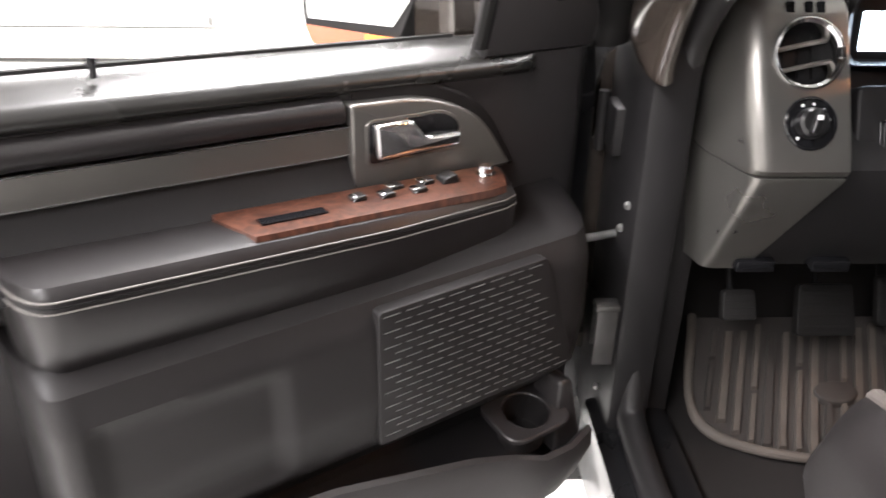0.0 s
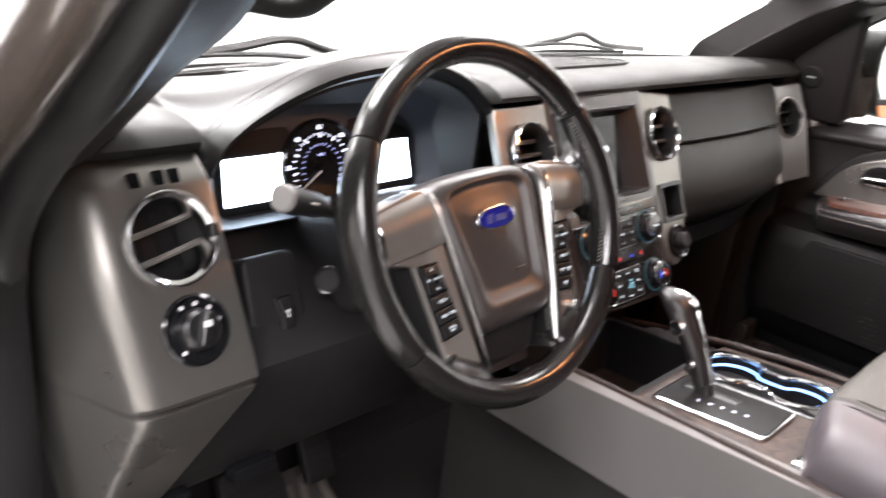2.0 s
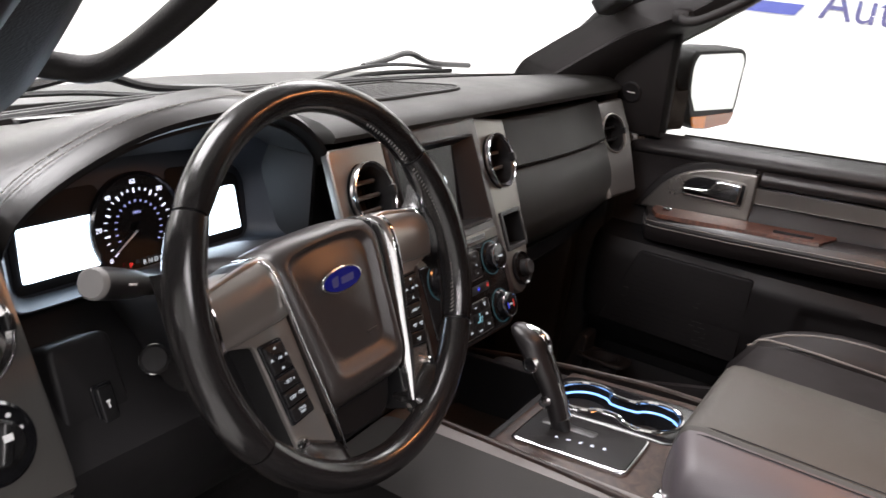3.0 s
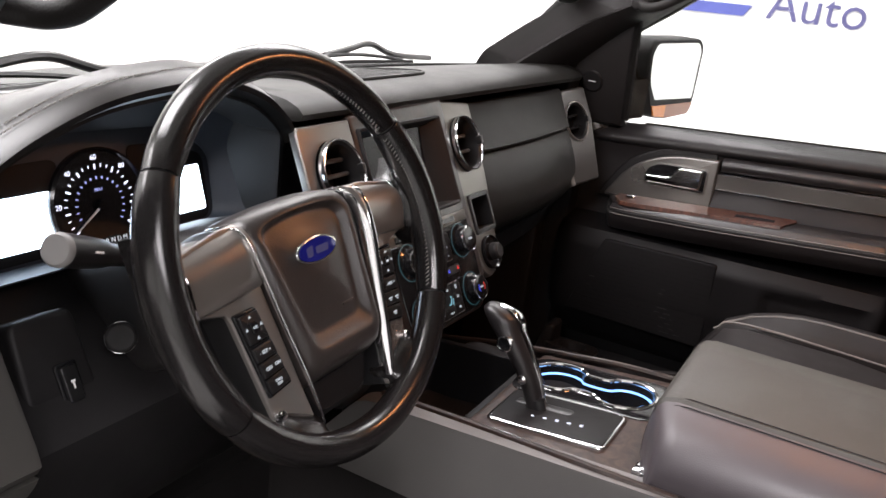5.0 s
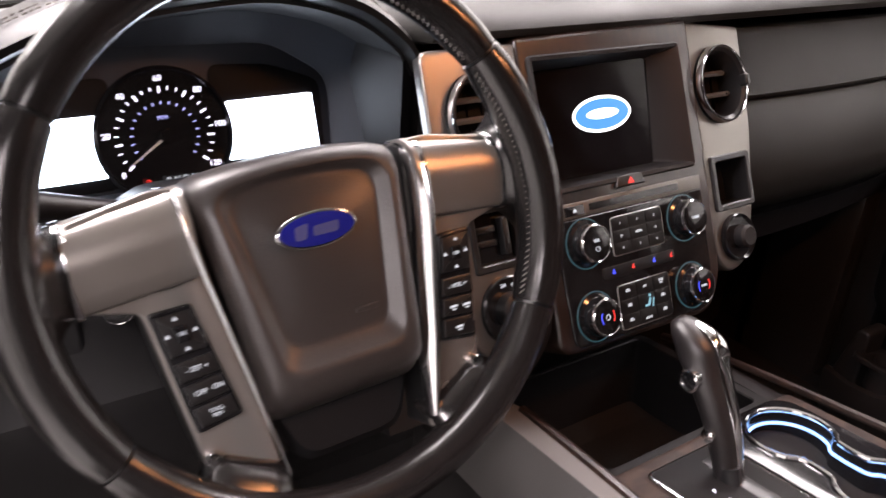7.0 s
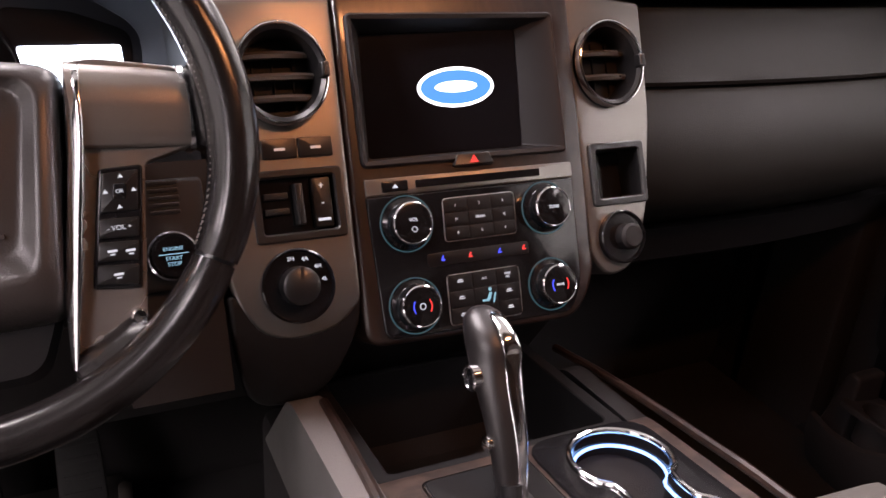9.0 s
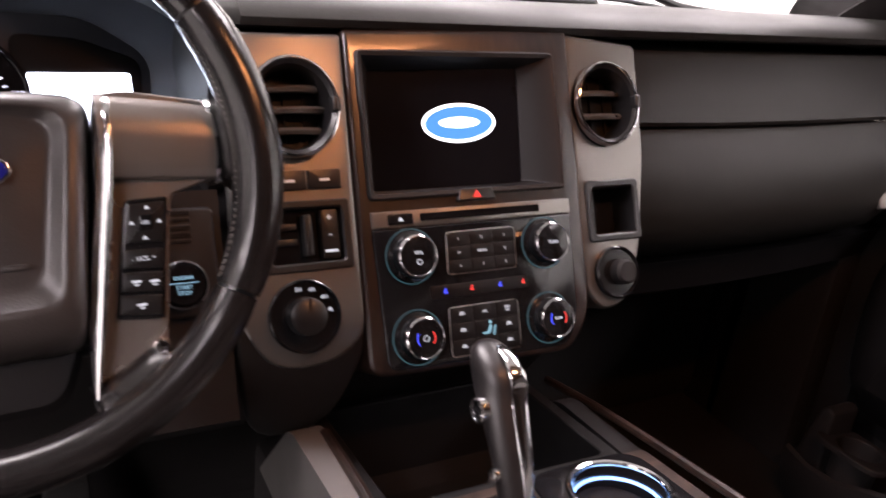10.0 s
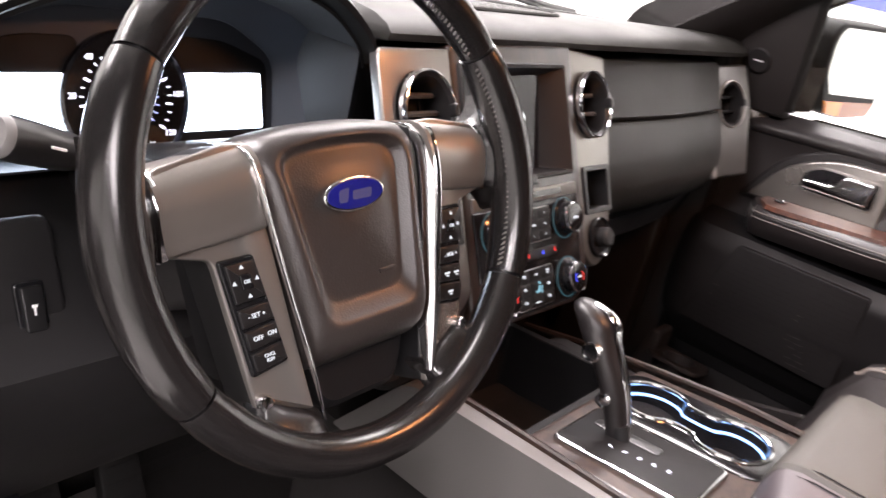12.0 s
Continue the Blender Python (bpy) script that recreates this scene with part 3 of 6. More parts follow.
# outer pod round the left vent: a box with a rounded outer edge
def pod(s):
    levels = [(1.262, 0.03, -0.808, 0.0), (1.244, -0.002, -0.812, 0.0), (1.235, -0.012, -0.813, 0.0), (1.16, -0.048, -0.812, 0.0), (1.06, -0.094, -0.802, 0.006), (1.045, -0.098, -0.800, 0.008), (1.036, -0.092, -0.800, 0.008)]
    rows = []
    for z, y, xl, _ in levels:
        xr = -0.678 + (1.244 - z) * 0.05
        rows.append([(s * -x, yy, z) for x, yy in [(xr, 0.15)] + rounded([(xr, y), (xl, y), (-0.836, y + 0.10), (-0.842, 0.15)], [0.008, 0.026, 0.03, 0.001], 5)])
    return loft(rows)


cut(part("vent_pod", pod(-1), SILVER, dash, "pewter painted outer vent panel"), disc_cutter(POD, 0.0485, 1.0, -0.04, 0.05), disc_cutter(POD @ at(0.004, -0.092), 0.0355, 1.0, -0.006, 0.05))
low = []
for z, y, xl, xr in ((1.034, -0.096, -0.800, -0.672), (1.026, -0.095, -0.800, -0.676), (0.93, -0.045, -0.803, -0.712), (0.845, 0.0, -0.808, -0.742)):
    low.append([(x, yy, z) for x, yy in [(xr, 0.12)] + rounded([(xr, y), (xl, y), (-0.836, y + 0.11), (-0.84, 0.13)], [0.004, 0.018, 0.03, 0.001], 5)])
part("lower_pod", loft(low), SILVER, dash, "pewter painted lower end panel")

# panel between pod and column, set back from the pod
SWP = POD @ at(0.022, -0.004, -0.036)
part("column_panel", slab(rounded([(0.062, -0.155), (0.140, -0.155), (0.137, -0.030), (0.070, -0.030)], 0.012), -0.06, -0.004, 0.006), SHADE, dash, "", SWP)
part("ledge", slab(rect(0.066, -0.158, 0.140, -0.144, 0.006), -0.03, 0.002, 0.005), SHADE, dash, "", SWP)
sw = part("boot_switch", slab(rect(0.0985, -0.121, 0.1215, -0.079, 0.004), -0.01, -0.001, 0.0015), GLOSS, dash, "gloss black rocker switch", SWP)
part("rocker", slab(rect(0.102, -0.1175, 0.118, -0.0825, 0.003), -0.004, 0.003, 0.0015), SATIN, sw, "", SWP)
part("symbol", joined(slab(rect(0.1093, -0.105, 0.1108, -0.099), 0.003, 0.0036), slab(rect(0.1080, -0.099, 0.1122, -0.0968), 0.003, 0.0036)), MARK, sw, "", SWP)
# the wall behind the column
part("column_wall", slab(rect(-0.225, -0.155, 0.215, -0.055), -0.06, 0.0), DEEP, dash, "", CLU)

# ---- round air vents ----
def vent(m, r, squash, slats, tilt=0.0, ring_mt=CHROME, slat_mt=SATIN, body_mt=SATIN):
    v = part("air_vent", moved(lathe([(r * 0.86, -0.035), (r * 0.86, -0.008), (r * 0.925, -0.003), (r * 0.925, 0.0042), (r * 0.84, 0.001), (r * 0.80, -0.01), (r * 0.80, -0.035)], 40, closed=True), Matrix.Diagonal((squash, 1, 1, 1))), body_mt, dash, "round black air vent with a chrome ring", m)
    part("ring", moved(lathe([(r * 0.925, -0.004), (r, -0.003), (r, 0.0035), (r * 0.975, 0.0062), (r * 0.945, 0.0066), (r * 0.922, 0.0048)], 44, closed=True), Matrix.Diagonal((squash, 1, 1, 1))), ring_mt, v, "thin chrome ring", m)
    part("throat", moved(lathe([(r * 0.84, -0.032), (r * 0.84, -0.036), (0.001, -0.036)], 24), Matrix.Diagonal((squash, 1, 1, 1))), DEEP, v, "", m)
    for h in slats:
        w = math.sqrt(max(0.01, 1 - (h / 0.82) ** 2)) * r * 0.82 * squash
        bm = loft([[(x, h * r + a, -0.012 + b - 0.006 * (x / w) ** 2) for a, b in ((-0.0022, -0.012), (-0.003, 0.0), (0.0, 0.003), (0.003, 0.0), (0.0022, -0.012))] for x in np.linspace(-w, w, 9)])
        part("slat", moved(bm, pose(0, 0, 0, 0, 0, tilt)), slat_mt, v, "", m)
    for x in (-0.4, 0.0, 0.4):
        part("vane", rbox(x * r - 0.0008, -r * 0.6, -0.034, x * r + 0.0008, r * 0.6, -0.029, 0), DEEP, v, "", m)
    part("tab", slab(rect(r * squash * 0.80, -0.006, r * squash * 0.98, 0.008, 0.002), 0.0, 0.010, 0.002), SATIN, v, "", m)
    return v


vent(POD @ at(0.0, 0.0, 0.0), 0.049, 1.0, (-0.29, 0.29), 12, CHROME, WARM_SILVER, CHROME)
vent(STACK @ at(-0.183, 0.104, 0.012), 0.047, 0.92, (-0.42, 0.0, 0.42), 0.0, CHROME, WARM_SILVER)
vent(STACK @ at(0.177, 0.104, 0.006), 0.047, 0.90, (-0.25, 0.30), 0.0, CHROME, WARM_SILVER)
RPOD = frame_of((0.750, -0.016, 1.192), (0, 0.40, 0.916)) @ pose(0, 0, 0, 0, -18, 0)
vent(RPOD, 0.046, 0.85, (-0.3, 0.3), 0.0, WARM_SILVER)
for u in (-0.025, 0.0, 0.016):
    part("demist_slot", slab(rect(u - 0.0055, 0.051, u + 0.0055, 0.068, 0.002), -0.01, 0.0016), GLOSS, dash, "", POD)

# ---- headlamp switch ----
hl = part("headlamp_switch", moved(lathe([(0.036, -0.01), (0.036, 0.002), (0.033, 0.004), (0.031, 0.000), (0.001, 0.000)], 36), at(0.004, -0.092)), GLOSS, dash, "round black headlamp switch with white marks", POD)
part("knob", moved(joined(lathe([(0.021, 0), (0.020, 0.014), (0.016, 0.018), (0.001, 0.018)], 28), slab(rect(-0.005, -0.018, 0.005, 0.018, 0.003), 0.0, 0.026, 0.003)), at(0.004, -0.092, 0, -20)), SATIN, hl, "", POD)
for a in (0.2, 0.8, 1.4, 2.0, 4.0):
    part("mark", slab(circle(0.004 + 0.026 * math.cos(a), -0.092 + 0.026 * math.sin(a), 0.0024, 6), 0.0005, 0.0012), MARK, hl, "", POD)
part("pointer", slab(rect(0.001, -0.09, 0.009, -0.084), 0.0255, 0.0266), MARK, hl, "", POD)

# ---- instrument cluster ----
face = part("instrument_panel", slab(rounded([(-0.19, -0.05), (0.20, -0.05), (0.205, 0.06), (0.13, 0.128), (-0.08, 0.130), (-0.19, 0.07)], 0.02), -0.02, -0.006, 0.002), BEZEL, dash, "grey bezelled instrument cluster with lit screens", CLU)
tub_o = rounded([(-0.19, -0.05), (0.20, -0.05), (0.205, 0.06), (0.13, 0.128), (-0.08, 0.130), (-0.19, 0.07)], 0.02)
tub_i = rounded([(-0.166, -0.043), (0.160, -0.043), (0.163, 0.044), (0.105, 0.080), (-0.065, 0.086), (-0.166, 0.052)], 0.02)
part("surround", loft([[(x, y, -0.008) for x, y in tub_o], [(x, y, 0.030) for x, y in tub_o], [(x, y, 0.031) for x, y in inset(tub_o, 0.002)], [(x, y, -0.0045) for x, y in tub_i], [(x, y, -0.008) for x, y in tub_i]], ring=True), BEZEL, face, "grey sloping surround of the cluster", CLU)
for pts in ([(-0.163, -0.040), (-0.050, -0.040), (-0.050, 0.060), (-0.10, 0.060), (-0.160, 0.046)], [(0.040, -0.040), (0.152, -0.040), (0.154, 0.040), (0.10, 0.060), (0.040, 0.064)]):
    part("display_hood", slab(rounded(pts, 0.012), -0.007, -0.0045, 0.001), DEEP, face, "black screen surround", CLU)
for u0, u1 in ((-0.153, -0.062), (0.050, 0.146)):
    part("display", slab(rounded([(u0, -0.028), (u1, -0.028), (u1 - 0.003, 0.028), (u0 + 0.003, 0.028)], 0.003), -0.006, -0.003), SCREEN_WHITE, face, "lit white display", CLU)
dial = part("speedometer", moved(lathe([(0.064, -0.008), (0.064, 0.001), (0.061, 0.003), (0.059, -0.001), (0.001, -0.003)], 48), at(-0.008, 0.003)), GLOSS, face, "round speedometer with white numerals", CLU)
ticks, small = [], []
for i in range(25):
    a = radians(216 - i * 10.5)
    long = i % 3 == 0
    r0, r1 = (0.0395 if long else 0.0420), 0.0455
    ticks.append(moved(slab(rect(r0, -0.0005 - 0.0004 * long, r1, 0.0005 + 0.0004 * long), -0.002, -0.001), CLU @ at(-0.008, 0.003) @ at(0, 0, 0, math.degrees(a))))
for bm in ticks:
    part("tick", bm, DIAL_WHITE, dial)
nums = []
for i, w in enumerate(("0", "20", "40", "60", "80", "100", "120")):
    a = radians(216 - i * 42)
    nums.append(lettering(w, 0.0078, CLU @ at(-0.008 + 0.0525 * math.cos(a), 0.003 + 0.0525 * math.sin(a), -0.0012)))
for bm in nums:
    part("numeral", bm, DIAL_WHITE, dial, "white numeral")
for i in range(19):
    part("inner_mark", moved(slab(rect(0.0290, -0.0006, 0.0318, 0.0006), -0.002, -0.001), CLU @ at(-0.008, 0.003) @ at(0, 0, 0, 216 - i * 14)), DIAL_BLUE, dial)
part("unit_legend", lettering("MPH", 0.005, CLU @ at(-0.008, 0.020, -0.0012)), DIAL_BLUE, dial)
part("needle", moved(slab([(-0.006, -0.0014), (0.044, -0.0005), (0.044, 0.0005), (-0.006, 0.0014)], 0.001, 0.002), at(-0.008, 0.003, 0, 213)), MARK, dial, "", CLU)
part("hub", moved(lathe([(0.007, 0), (0.006, 0.004), (0.001, 0.004)], 20), at(-0.008, 0.003)), GLOSS, dial, "", CLU)
part("gear_letter", lettering("P", 0.0085, CLU @ at(-0.031, -0.037, 0.0048)), RED_GLOW, face, "lit red letter")
part("gear_letter", lettering("R N D M", 0.0078, CLU @ at(0.000, -0.037, 0.0048)), LEGEND, face)
# side walls of the hood
part("hood_cheek", loft([[(-0.252, 0.012, 1.10), (-0.252, 0.012, 1.262), (-0.255, 0.03, 1.28), (-0.272, 0.09, 1.27), (-0.272, 0.09, 1.10)], [(-0.236, 0.020, 1.10), (-0.236, 0.020, 1.262), (-0.236, 0.05, 1.28), (-0.24, 0.11, 1.27), (-0.24, 0.11, 1.10)]]), SHADE, dash)
part("hood_cheek", loft([[(-0.676, 0.0, 1.06), (-0.676, 0.0, 1.25), (-0.668, 0.02, 1.26), (-0.632, 0.09, 1.27), (-0.632, 0.09, 1.06)], [(-0.69, 0.01, 1.06), (-0.69, 0.01, 1.24), (-0.68, 0.05, 1.25), (-0.65, 0.11, 1.27), (-0.65, 0.11, 1.06)]]), DEEP, dash)
part("cheek_edge", tube([(-0.249, 0.088, 1.235), (-0.276, 0.076, 1.165)], 0.0016, 6), WARM_SILVER, dash)

# ---- centre stack ----
def bent(*args):
    """A panel whose lower end curves away from the cabin."""
    bm = slab(*args)
    bmesh.ops.bisect_plane(bm, geom=bm.verts[:] + bm.edges[:] + bm.faces[:], plane_co=(0, -0.085, 0), plane_no=(0, 1, 0))
    for cutv in (-0.100, -0.115, -0.130, -0.145, -0.160, -0.175, -0.190):
        bmesh.ops.bisect_plane(bm, geom=bm.verts[:] + bm.edges[:] + bm.faces[:], plane_co=(0, cutv, 0), plane_no=(0, 1, 0))
    for v in bm.verts:
        v.co.z -= 5.0 * max(0.0, -0.085 - v.co.y) ** 2
    return bm


left_panel = part("silver_panel", bent(rounded([(-0.250, -0.085), (-0.226, -0.128), (-0.190, -0.137), (-0.152, -0.130), (-0.131, -0.108), (-0.128, 0.174), (-0.243, 0.174)], [0.02, 0.02, 0.02, 0.014, 0.01, 0.004, 0.012]), -0.008, 0.004, 0.004), SILVER, dash, "pewter painted panel left of the screen", STACK)
part("lower_bulge", bent(rounded([(-0.252, -0.088), (-0.250, -0.140), (-0.232, -0.205), (-0.160, -0.205), (-0.131, -0.130), (-0.131, -0.100)], [0.004, 0.03, 0.035, 0.04, 0.02, 0.004]), -0.012, 0.0012, 0.004), SHADE, dash, "dark panel curving back below the selector", STACK)
right_panel = part("silver_panel", slab(rounded([(0.131, -0.10), (0.150, -0.125), (0.185, -0.118), (0.212, -0.06), (0.230, 0.05), (0.232, 0.172), (0.125, 0.184)], [0.01, 0.02, 0.03, 0.02, 0.02, 0.006, 0.004]), -0.06, -0.001, 0.006), SILVER, dash, "pewter painted panel right of the screen", STACK)
cut(left_panel, disc_cutter(STACK @ at(-0.183, 0.104), 0.0465, 0.92, -0.04), slab_cutter(STACK, rect(-0.218, -0.042, -0.141, 0.015, 0.003), -0.03))
cut(right_panel, disc_cutter(STACK @ at(0.177, 0.104), 0.0465, 0.90, -0.05), slab_cutter(STACK, rect(0.150, -0.043, 0.208, 0.014, 0.003), -0.05))
wood = part("wood_surround", slab(rounded([(-0.130, -0.155), (0.105, -0.160), (0.132, -0.12), (0.136, 0.186), (-0.126, 0.180), (-0.130, -0.10)], [0.02, 0.02, 0.02, 0.006, 0.006, 0.01]), -0.07, 0.002, 0.006, 4), WOOD, dash, "dark glossy walnut centre surround", STACK)
NAV_O, NAV_I = rect(-0.116, 0.014, 0.112, 0.160, 0.007), rect(-0.092, 0.026, 0.078, 0.148, 0.004)


def nav_depth(u, v):
    """The screen is sunk in its frame, turned a little towards the driver and more upright than the stack."""
    return -0.034 + 0.012 * (u + 0.092) / 0.170 + 0.088 * (v - 0.087)


cut(wood, slab_cutter(STACK, inset(NAV_O, 0.001), -0.062))
nav = part("navigation_unit", loft([[(x, y, -0.02) for x, y in NAV_O], [(x, y, 0.004) for x, y in NAV_O], [(x, y, 0.006) for x, y in inset(NAV_O, 0.002)], [(x, y, 0.005) for x, y in inset(NAV_O, 0.006)], [(x, y, nav_depth(x, y)) for x, y in NAV_I], [(x, y, nav_depth(x, y) - 0.012) for x, y in NAV_I]], ring=True), SHADE, dash, "black framed navigation display", STACK)
NAVG = STACK @ Matrix.Translation((-0.092, 0.087, -0.034)) @ Matrix.Rotation(-math.atan(0.012 / 0.170), 4, "Y") @ Matrix.Rotation(math.atan(0.088), 4, "X") @ Matrix.Translation((0.092, -0.087, 0.0))
part("glass", slab(NAV_I, -0.012, -0.0015), SCREEN_GLASS, nav, "dark glossy display glass", NAVG)
part("oval", slab(circle(0.008, 0.092, 0.0425, 48, 0.0205), -0.002, -0.0011), OVAL_WHITE, nav, "glowing white oval", NAVG)
part("oval_field", slab(circle(0.008, 0.092, 0.0390, 48, 0.0172), -0.0012, -0.0007), OVAL_GLOW, nav, "glowing blue oval", NAVG)
part("oval_mark", slab(circle(0.008, 0.0925, 0.0235, 36, 0.0058), -0.0008, -0.0004), OVAL_WHITE, nav, "pale band in the oval", NAVG)
hz = part("hazard_switch", slab(rounded([(-0.022, 0.008), (0.024, 0.008), (0.019, 0.021), (-0.017, 0.021)], 0.003), 0.0, 0.007, 0.002), SATIN, wood, "black hazard switch with a red triangle", STACK)
part("triangle", slab([(-0.004, 0.011), (0.006, 0.011), (0.001, 0.0185)], 0.007, 0.0076), RED_GLOW, hz, "", STACK)
# disc slot bar
bar = part("disc_bar", slab(rect(-0.115, -0.013, 0.115, 0.003, 0.001), -0.01, 0.0045, 0.001), SILVER, wood, "pewter bar with the disc slot", STACK)
part("slot", slab(rect(-0.064, -0.0085, 0.075, -0.0010, 0.001), 0.004, 0.0052), GLOSS, bar, "", STACK)
eb = part("eject_button", slab(rect(-0.099, -0.0105, -0.072, 0.000, 0.001), 0.004, 0.0056, 0.0008), GLOSS, bar, "", STACK)
part("symbol", slab([(-0.0885, -0.007), (-0.0825, -0.007), (-0.0855, -0.003)], 0.0056, 0.006), LEGEND, eb, "", STACK)
# control field
ctl = part("control_field", slab(rounded([(-0.112, -0.150), (0.098, -0.153), (0.112, -0.12), (0.114, -0.014), (-0.116, -0.014)], [0.012, 0.014, 0.012, 0.002, 0.002]), -0.01, 0.0050, 0.002), GLOSS, wood, "gloss black radio and climate field", STACK)
for u, v, kind in ((-0.078, -0.042, "vol"), (0.0765, -0.042, "tune"), (-0.079, -0.121, "temp"), (0.074, -0.121, "dual")):
    part("lit_ring", moved(lathe([(0.0275, 0.004), (0.0275, 0.006), (0.0262, 0.006), (0.0262, 0.004)], 40, closed=True), at(u, v)), CYAN_GLOW, ctl, "faint cyan ring", STACK)
    k = part("knob", moved(lathe([(0.0250, 0.004), (0.0250, 0.007), (0.0212, 0.009), (0.0204, 0.0205), (0.0190, 0.0228), (0.016, 0.0235), (0.001, 0.0232)], 40), at(u, v)), GLOSS, ctl, "round black knob with a chrome rim", STACK)
    part("rim", moved(lathe([(0.0207, 0.0205), (0.0203, 0.0226), (0.0192, 0.0236), (0.0187, 0.0231)], 40, closed=True), at(u, v)), CHROME, k, "chrome rim", STACK)
    if kind in ("vol", "tune"):
        part("legend", lettering({"vol": "VOL", "tune": "TUNE"}[kind], 0.0047, STACK @ at(u, v + 0.003 * (kind == "vol"), 0.0236)), LEGEND, k, "", None)
        if kind == "vol":
            part("symbol", moved(frame_slab(circle(0, 0, 0.0028, 16), circle(0, 0, 0.0022, 16), 0, 0.0004, 0.0001), at(u, v - 0.006, 0.0235)), LEGEND, k, "", STACK)
    else:
        arcs = {1: [], -1: []}
        for s in (1, -1):
            pts = [(0.0098 * s * math.cos(a), 0.0098 * math.sin(a)) for a in np.linspace(-0.65, 0.65, 9)]
            inn = [(x * 0.90, y * 0.90) for x, y in pts]
            arcs[s] = pts + inn[::-1]
        part("warm_arc", moved(slab(arcs[1], 0.0232, 0.0238), at(u, v)), RED_GLOW, k, "red arc", STACK)
        part("cool_arc", moved(slab(arcs[-1], 0.0232, 0.0238), at(u, v)), BLUE_GLOW, k, "blue arc", STACK)
        if kind == "dual":
            part("legend", lettering("DUAL", 0.0036, STACK @ at(u, v, 0.0236)), LEGEND, k)
        else:
            part("symbol", moved(frame_slab(circle(0, 0, 0.0032, 16), circle(0, 0, 0.0025, 16), 0, 0.0004, 0.0001), at(u, v, 0.0235)), LEGEND, k, "", STACK)
# radio buttons
KEY = material("matt_key_black", (0.007, 0.0068, 0.0075), 0.42, spec=0.25)
for pts in ([(-0.0405, -0.0645), (0.0405, -0.0645), (0.0415, -0.0215), (-0.0385, -0.0215)], [(-0.0445, -0.1465), (0.0365, -0.1465), (0.0375, -0.0965), (-0.0435, -0.0965)]):
    ring = rounded(pts, 0.005)
    part("pad_edge", frame_slab(ring, inset(ring, 0.0008), 0.004, 0.0062, 0.0003), STEEL, ctl, "thin grey button pad edge", STACK)
pad1 = part("radio_buttons", slab(rounded([(-0.040, -0.064), (0.040, -0.064), (0.041, -0.022), (-0.038, -0.022)], 0.005), 0.004, 0.0064, 0.0010), KEY, ctl, "black radio button group with white marks", STACK)
for r in range(3):
    for c in range(3):
        u, v = -0.026 + c * 0.0265, -0.0295 - r * 0.0135
        part("button", slab(rect(u - 0.0125, v - 0.0060, u + 0.0125, v + 0.0060, 0.0012), 0.0062, 0.0070, 0.0003), KEY, pad1, "", STACK)
part("legend", joined(*[lettering(w, 0.0036, STACK @ at(-0.026 + c * 0.0265, -0.0295 - r * 0.0135, 0.0075)) for r, row in enumerate((("1", "2", "3"), ("|<", "MEDIA", ">|"), ("4", "5", "6"))) for c, w in enumerate(row)]), LEGEND, pad1)
# seat heat row
row = part("seat_heat_bar", slab(rect(-0.061, -0.0865, 0.052, -0.0735, 0.003), 0.004, 0.0058, 0.0006), KEY, ctl, "black seat heating button bar", STACK)
for i, u in enumerate((-0.045, -0.015, 0.018, 0.046)):
    part("seat_mark", joined(slab(rect(u - 0.0022, -0.0818, u + 0.0020, -0.0802, 0.0006), 0.0065, 0.0071), slab(rounded([(u - 0.0024, -0.0812), (u - 0.0008, -0.0812), (u + 0.0014, -0.0768), (u - 0.0002, -0.0768)], 0.0006), 0.0065, 0.0071)), BLUE_GLOW if i % 2 == 0 else RED_GLOW, row, "blue lit mark" if i % 2 == 0 else "red lit mark", STACK)
# climate buttons
pad2 = part("climate_buttons", slab(rounded([(-0.044, -0.146), (0.036, -0.146), (0.037, -0.097), (-0.043, -0.097)], 0.005), 0.004, 0.0064, 0.0010), KEY, ctl, "black climate button group", STACK)
for r in range(3):
    for c in range(3):
        u, v = -0.030 + c * 0.0265, -0.1045 - r * 0.0165
        part("button", slab(rect(u - 0.0125, v - 0.0075, u + 0.0125, v + 0.0075, 0.0012), 0.0062, 0.0070, 0.0003), KEY, pad2, "", STACK)
sym = [lettering("A/C", 0.0036, STACK @ at(-0.0035, -0.1045, 0.0075)), lettering("MAX\nA/C", 0.0032, STACK @ at(0.023, -0.1045, 0.0075)), lettering("AUTO", 0.0036, STACK @ at(-0.0035, -0.1405, 0.0075))]
for u, v in ((-0.030, -0.1045), (-0.030, -0.121), (-0.030, -0.1375), (0.023, -0.121), (0.023, -0.1375)):
    sym.append(moved(joined(slab(rect(u - 0.0032, v - 0.0005, u + 0.0032, v + 0.0005), 0.007, 0.0078), slab(rect(u - 0.0022, v + 0.0012, u + 0.0022, v + 0.0024), 0.007, 0.0078)), STACK))
part("legend", joined(*sym), LEGEND, pad2)
part("airflow_mark", joined(slab(circle(0.0010, -0.1160, 0.0018, 10), 0.008, 0.0085), slab(rounded([(-0.004, -0.1265), (0.000, -0.1265), (0.0030, -0.1195), (0.0005, -0.1185)], 0.001), 0.008, 0.0085), slab(rounded([(-0.0085, -0.1275), (-0.001, -0.1275), (-0.001, -0.1255), (-0.0085, -0.1255)], 0.0006), 0.008, 0.0085), slab(rounded([(0.003, -0.1295), (0.0048, -0.1295), (0.0075, -0.1195), (0.006, -0.1195)], 0.0006), 0.008, 0.0085)), AIR_GLOW, pad2, "cyan airflow mark", STACK)

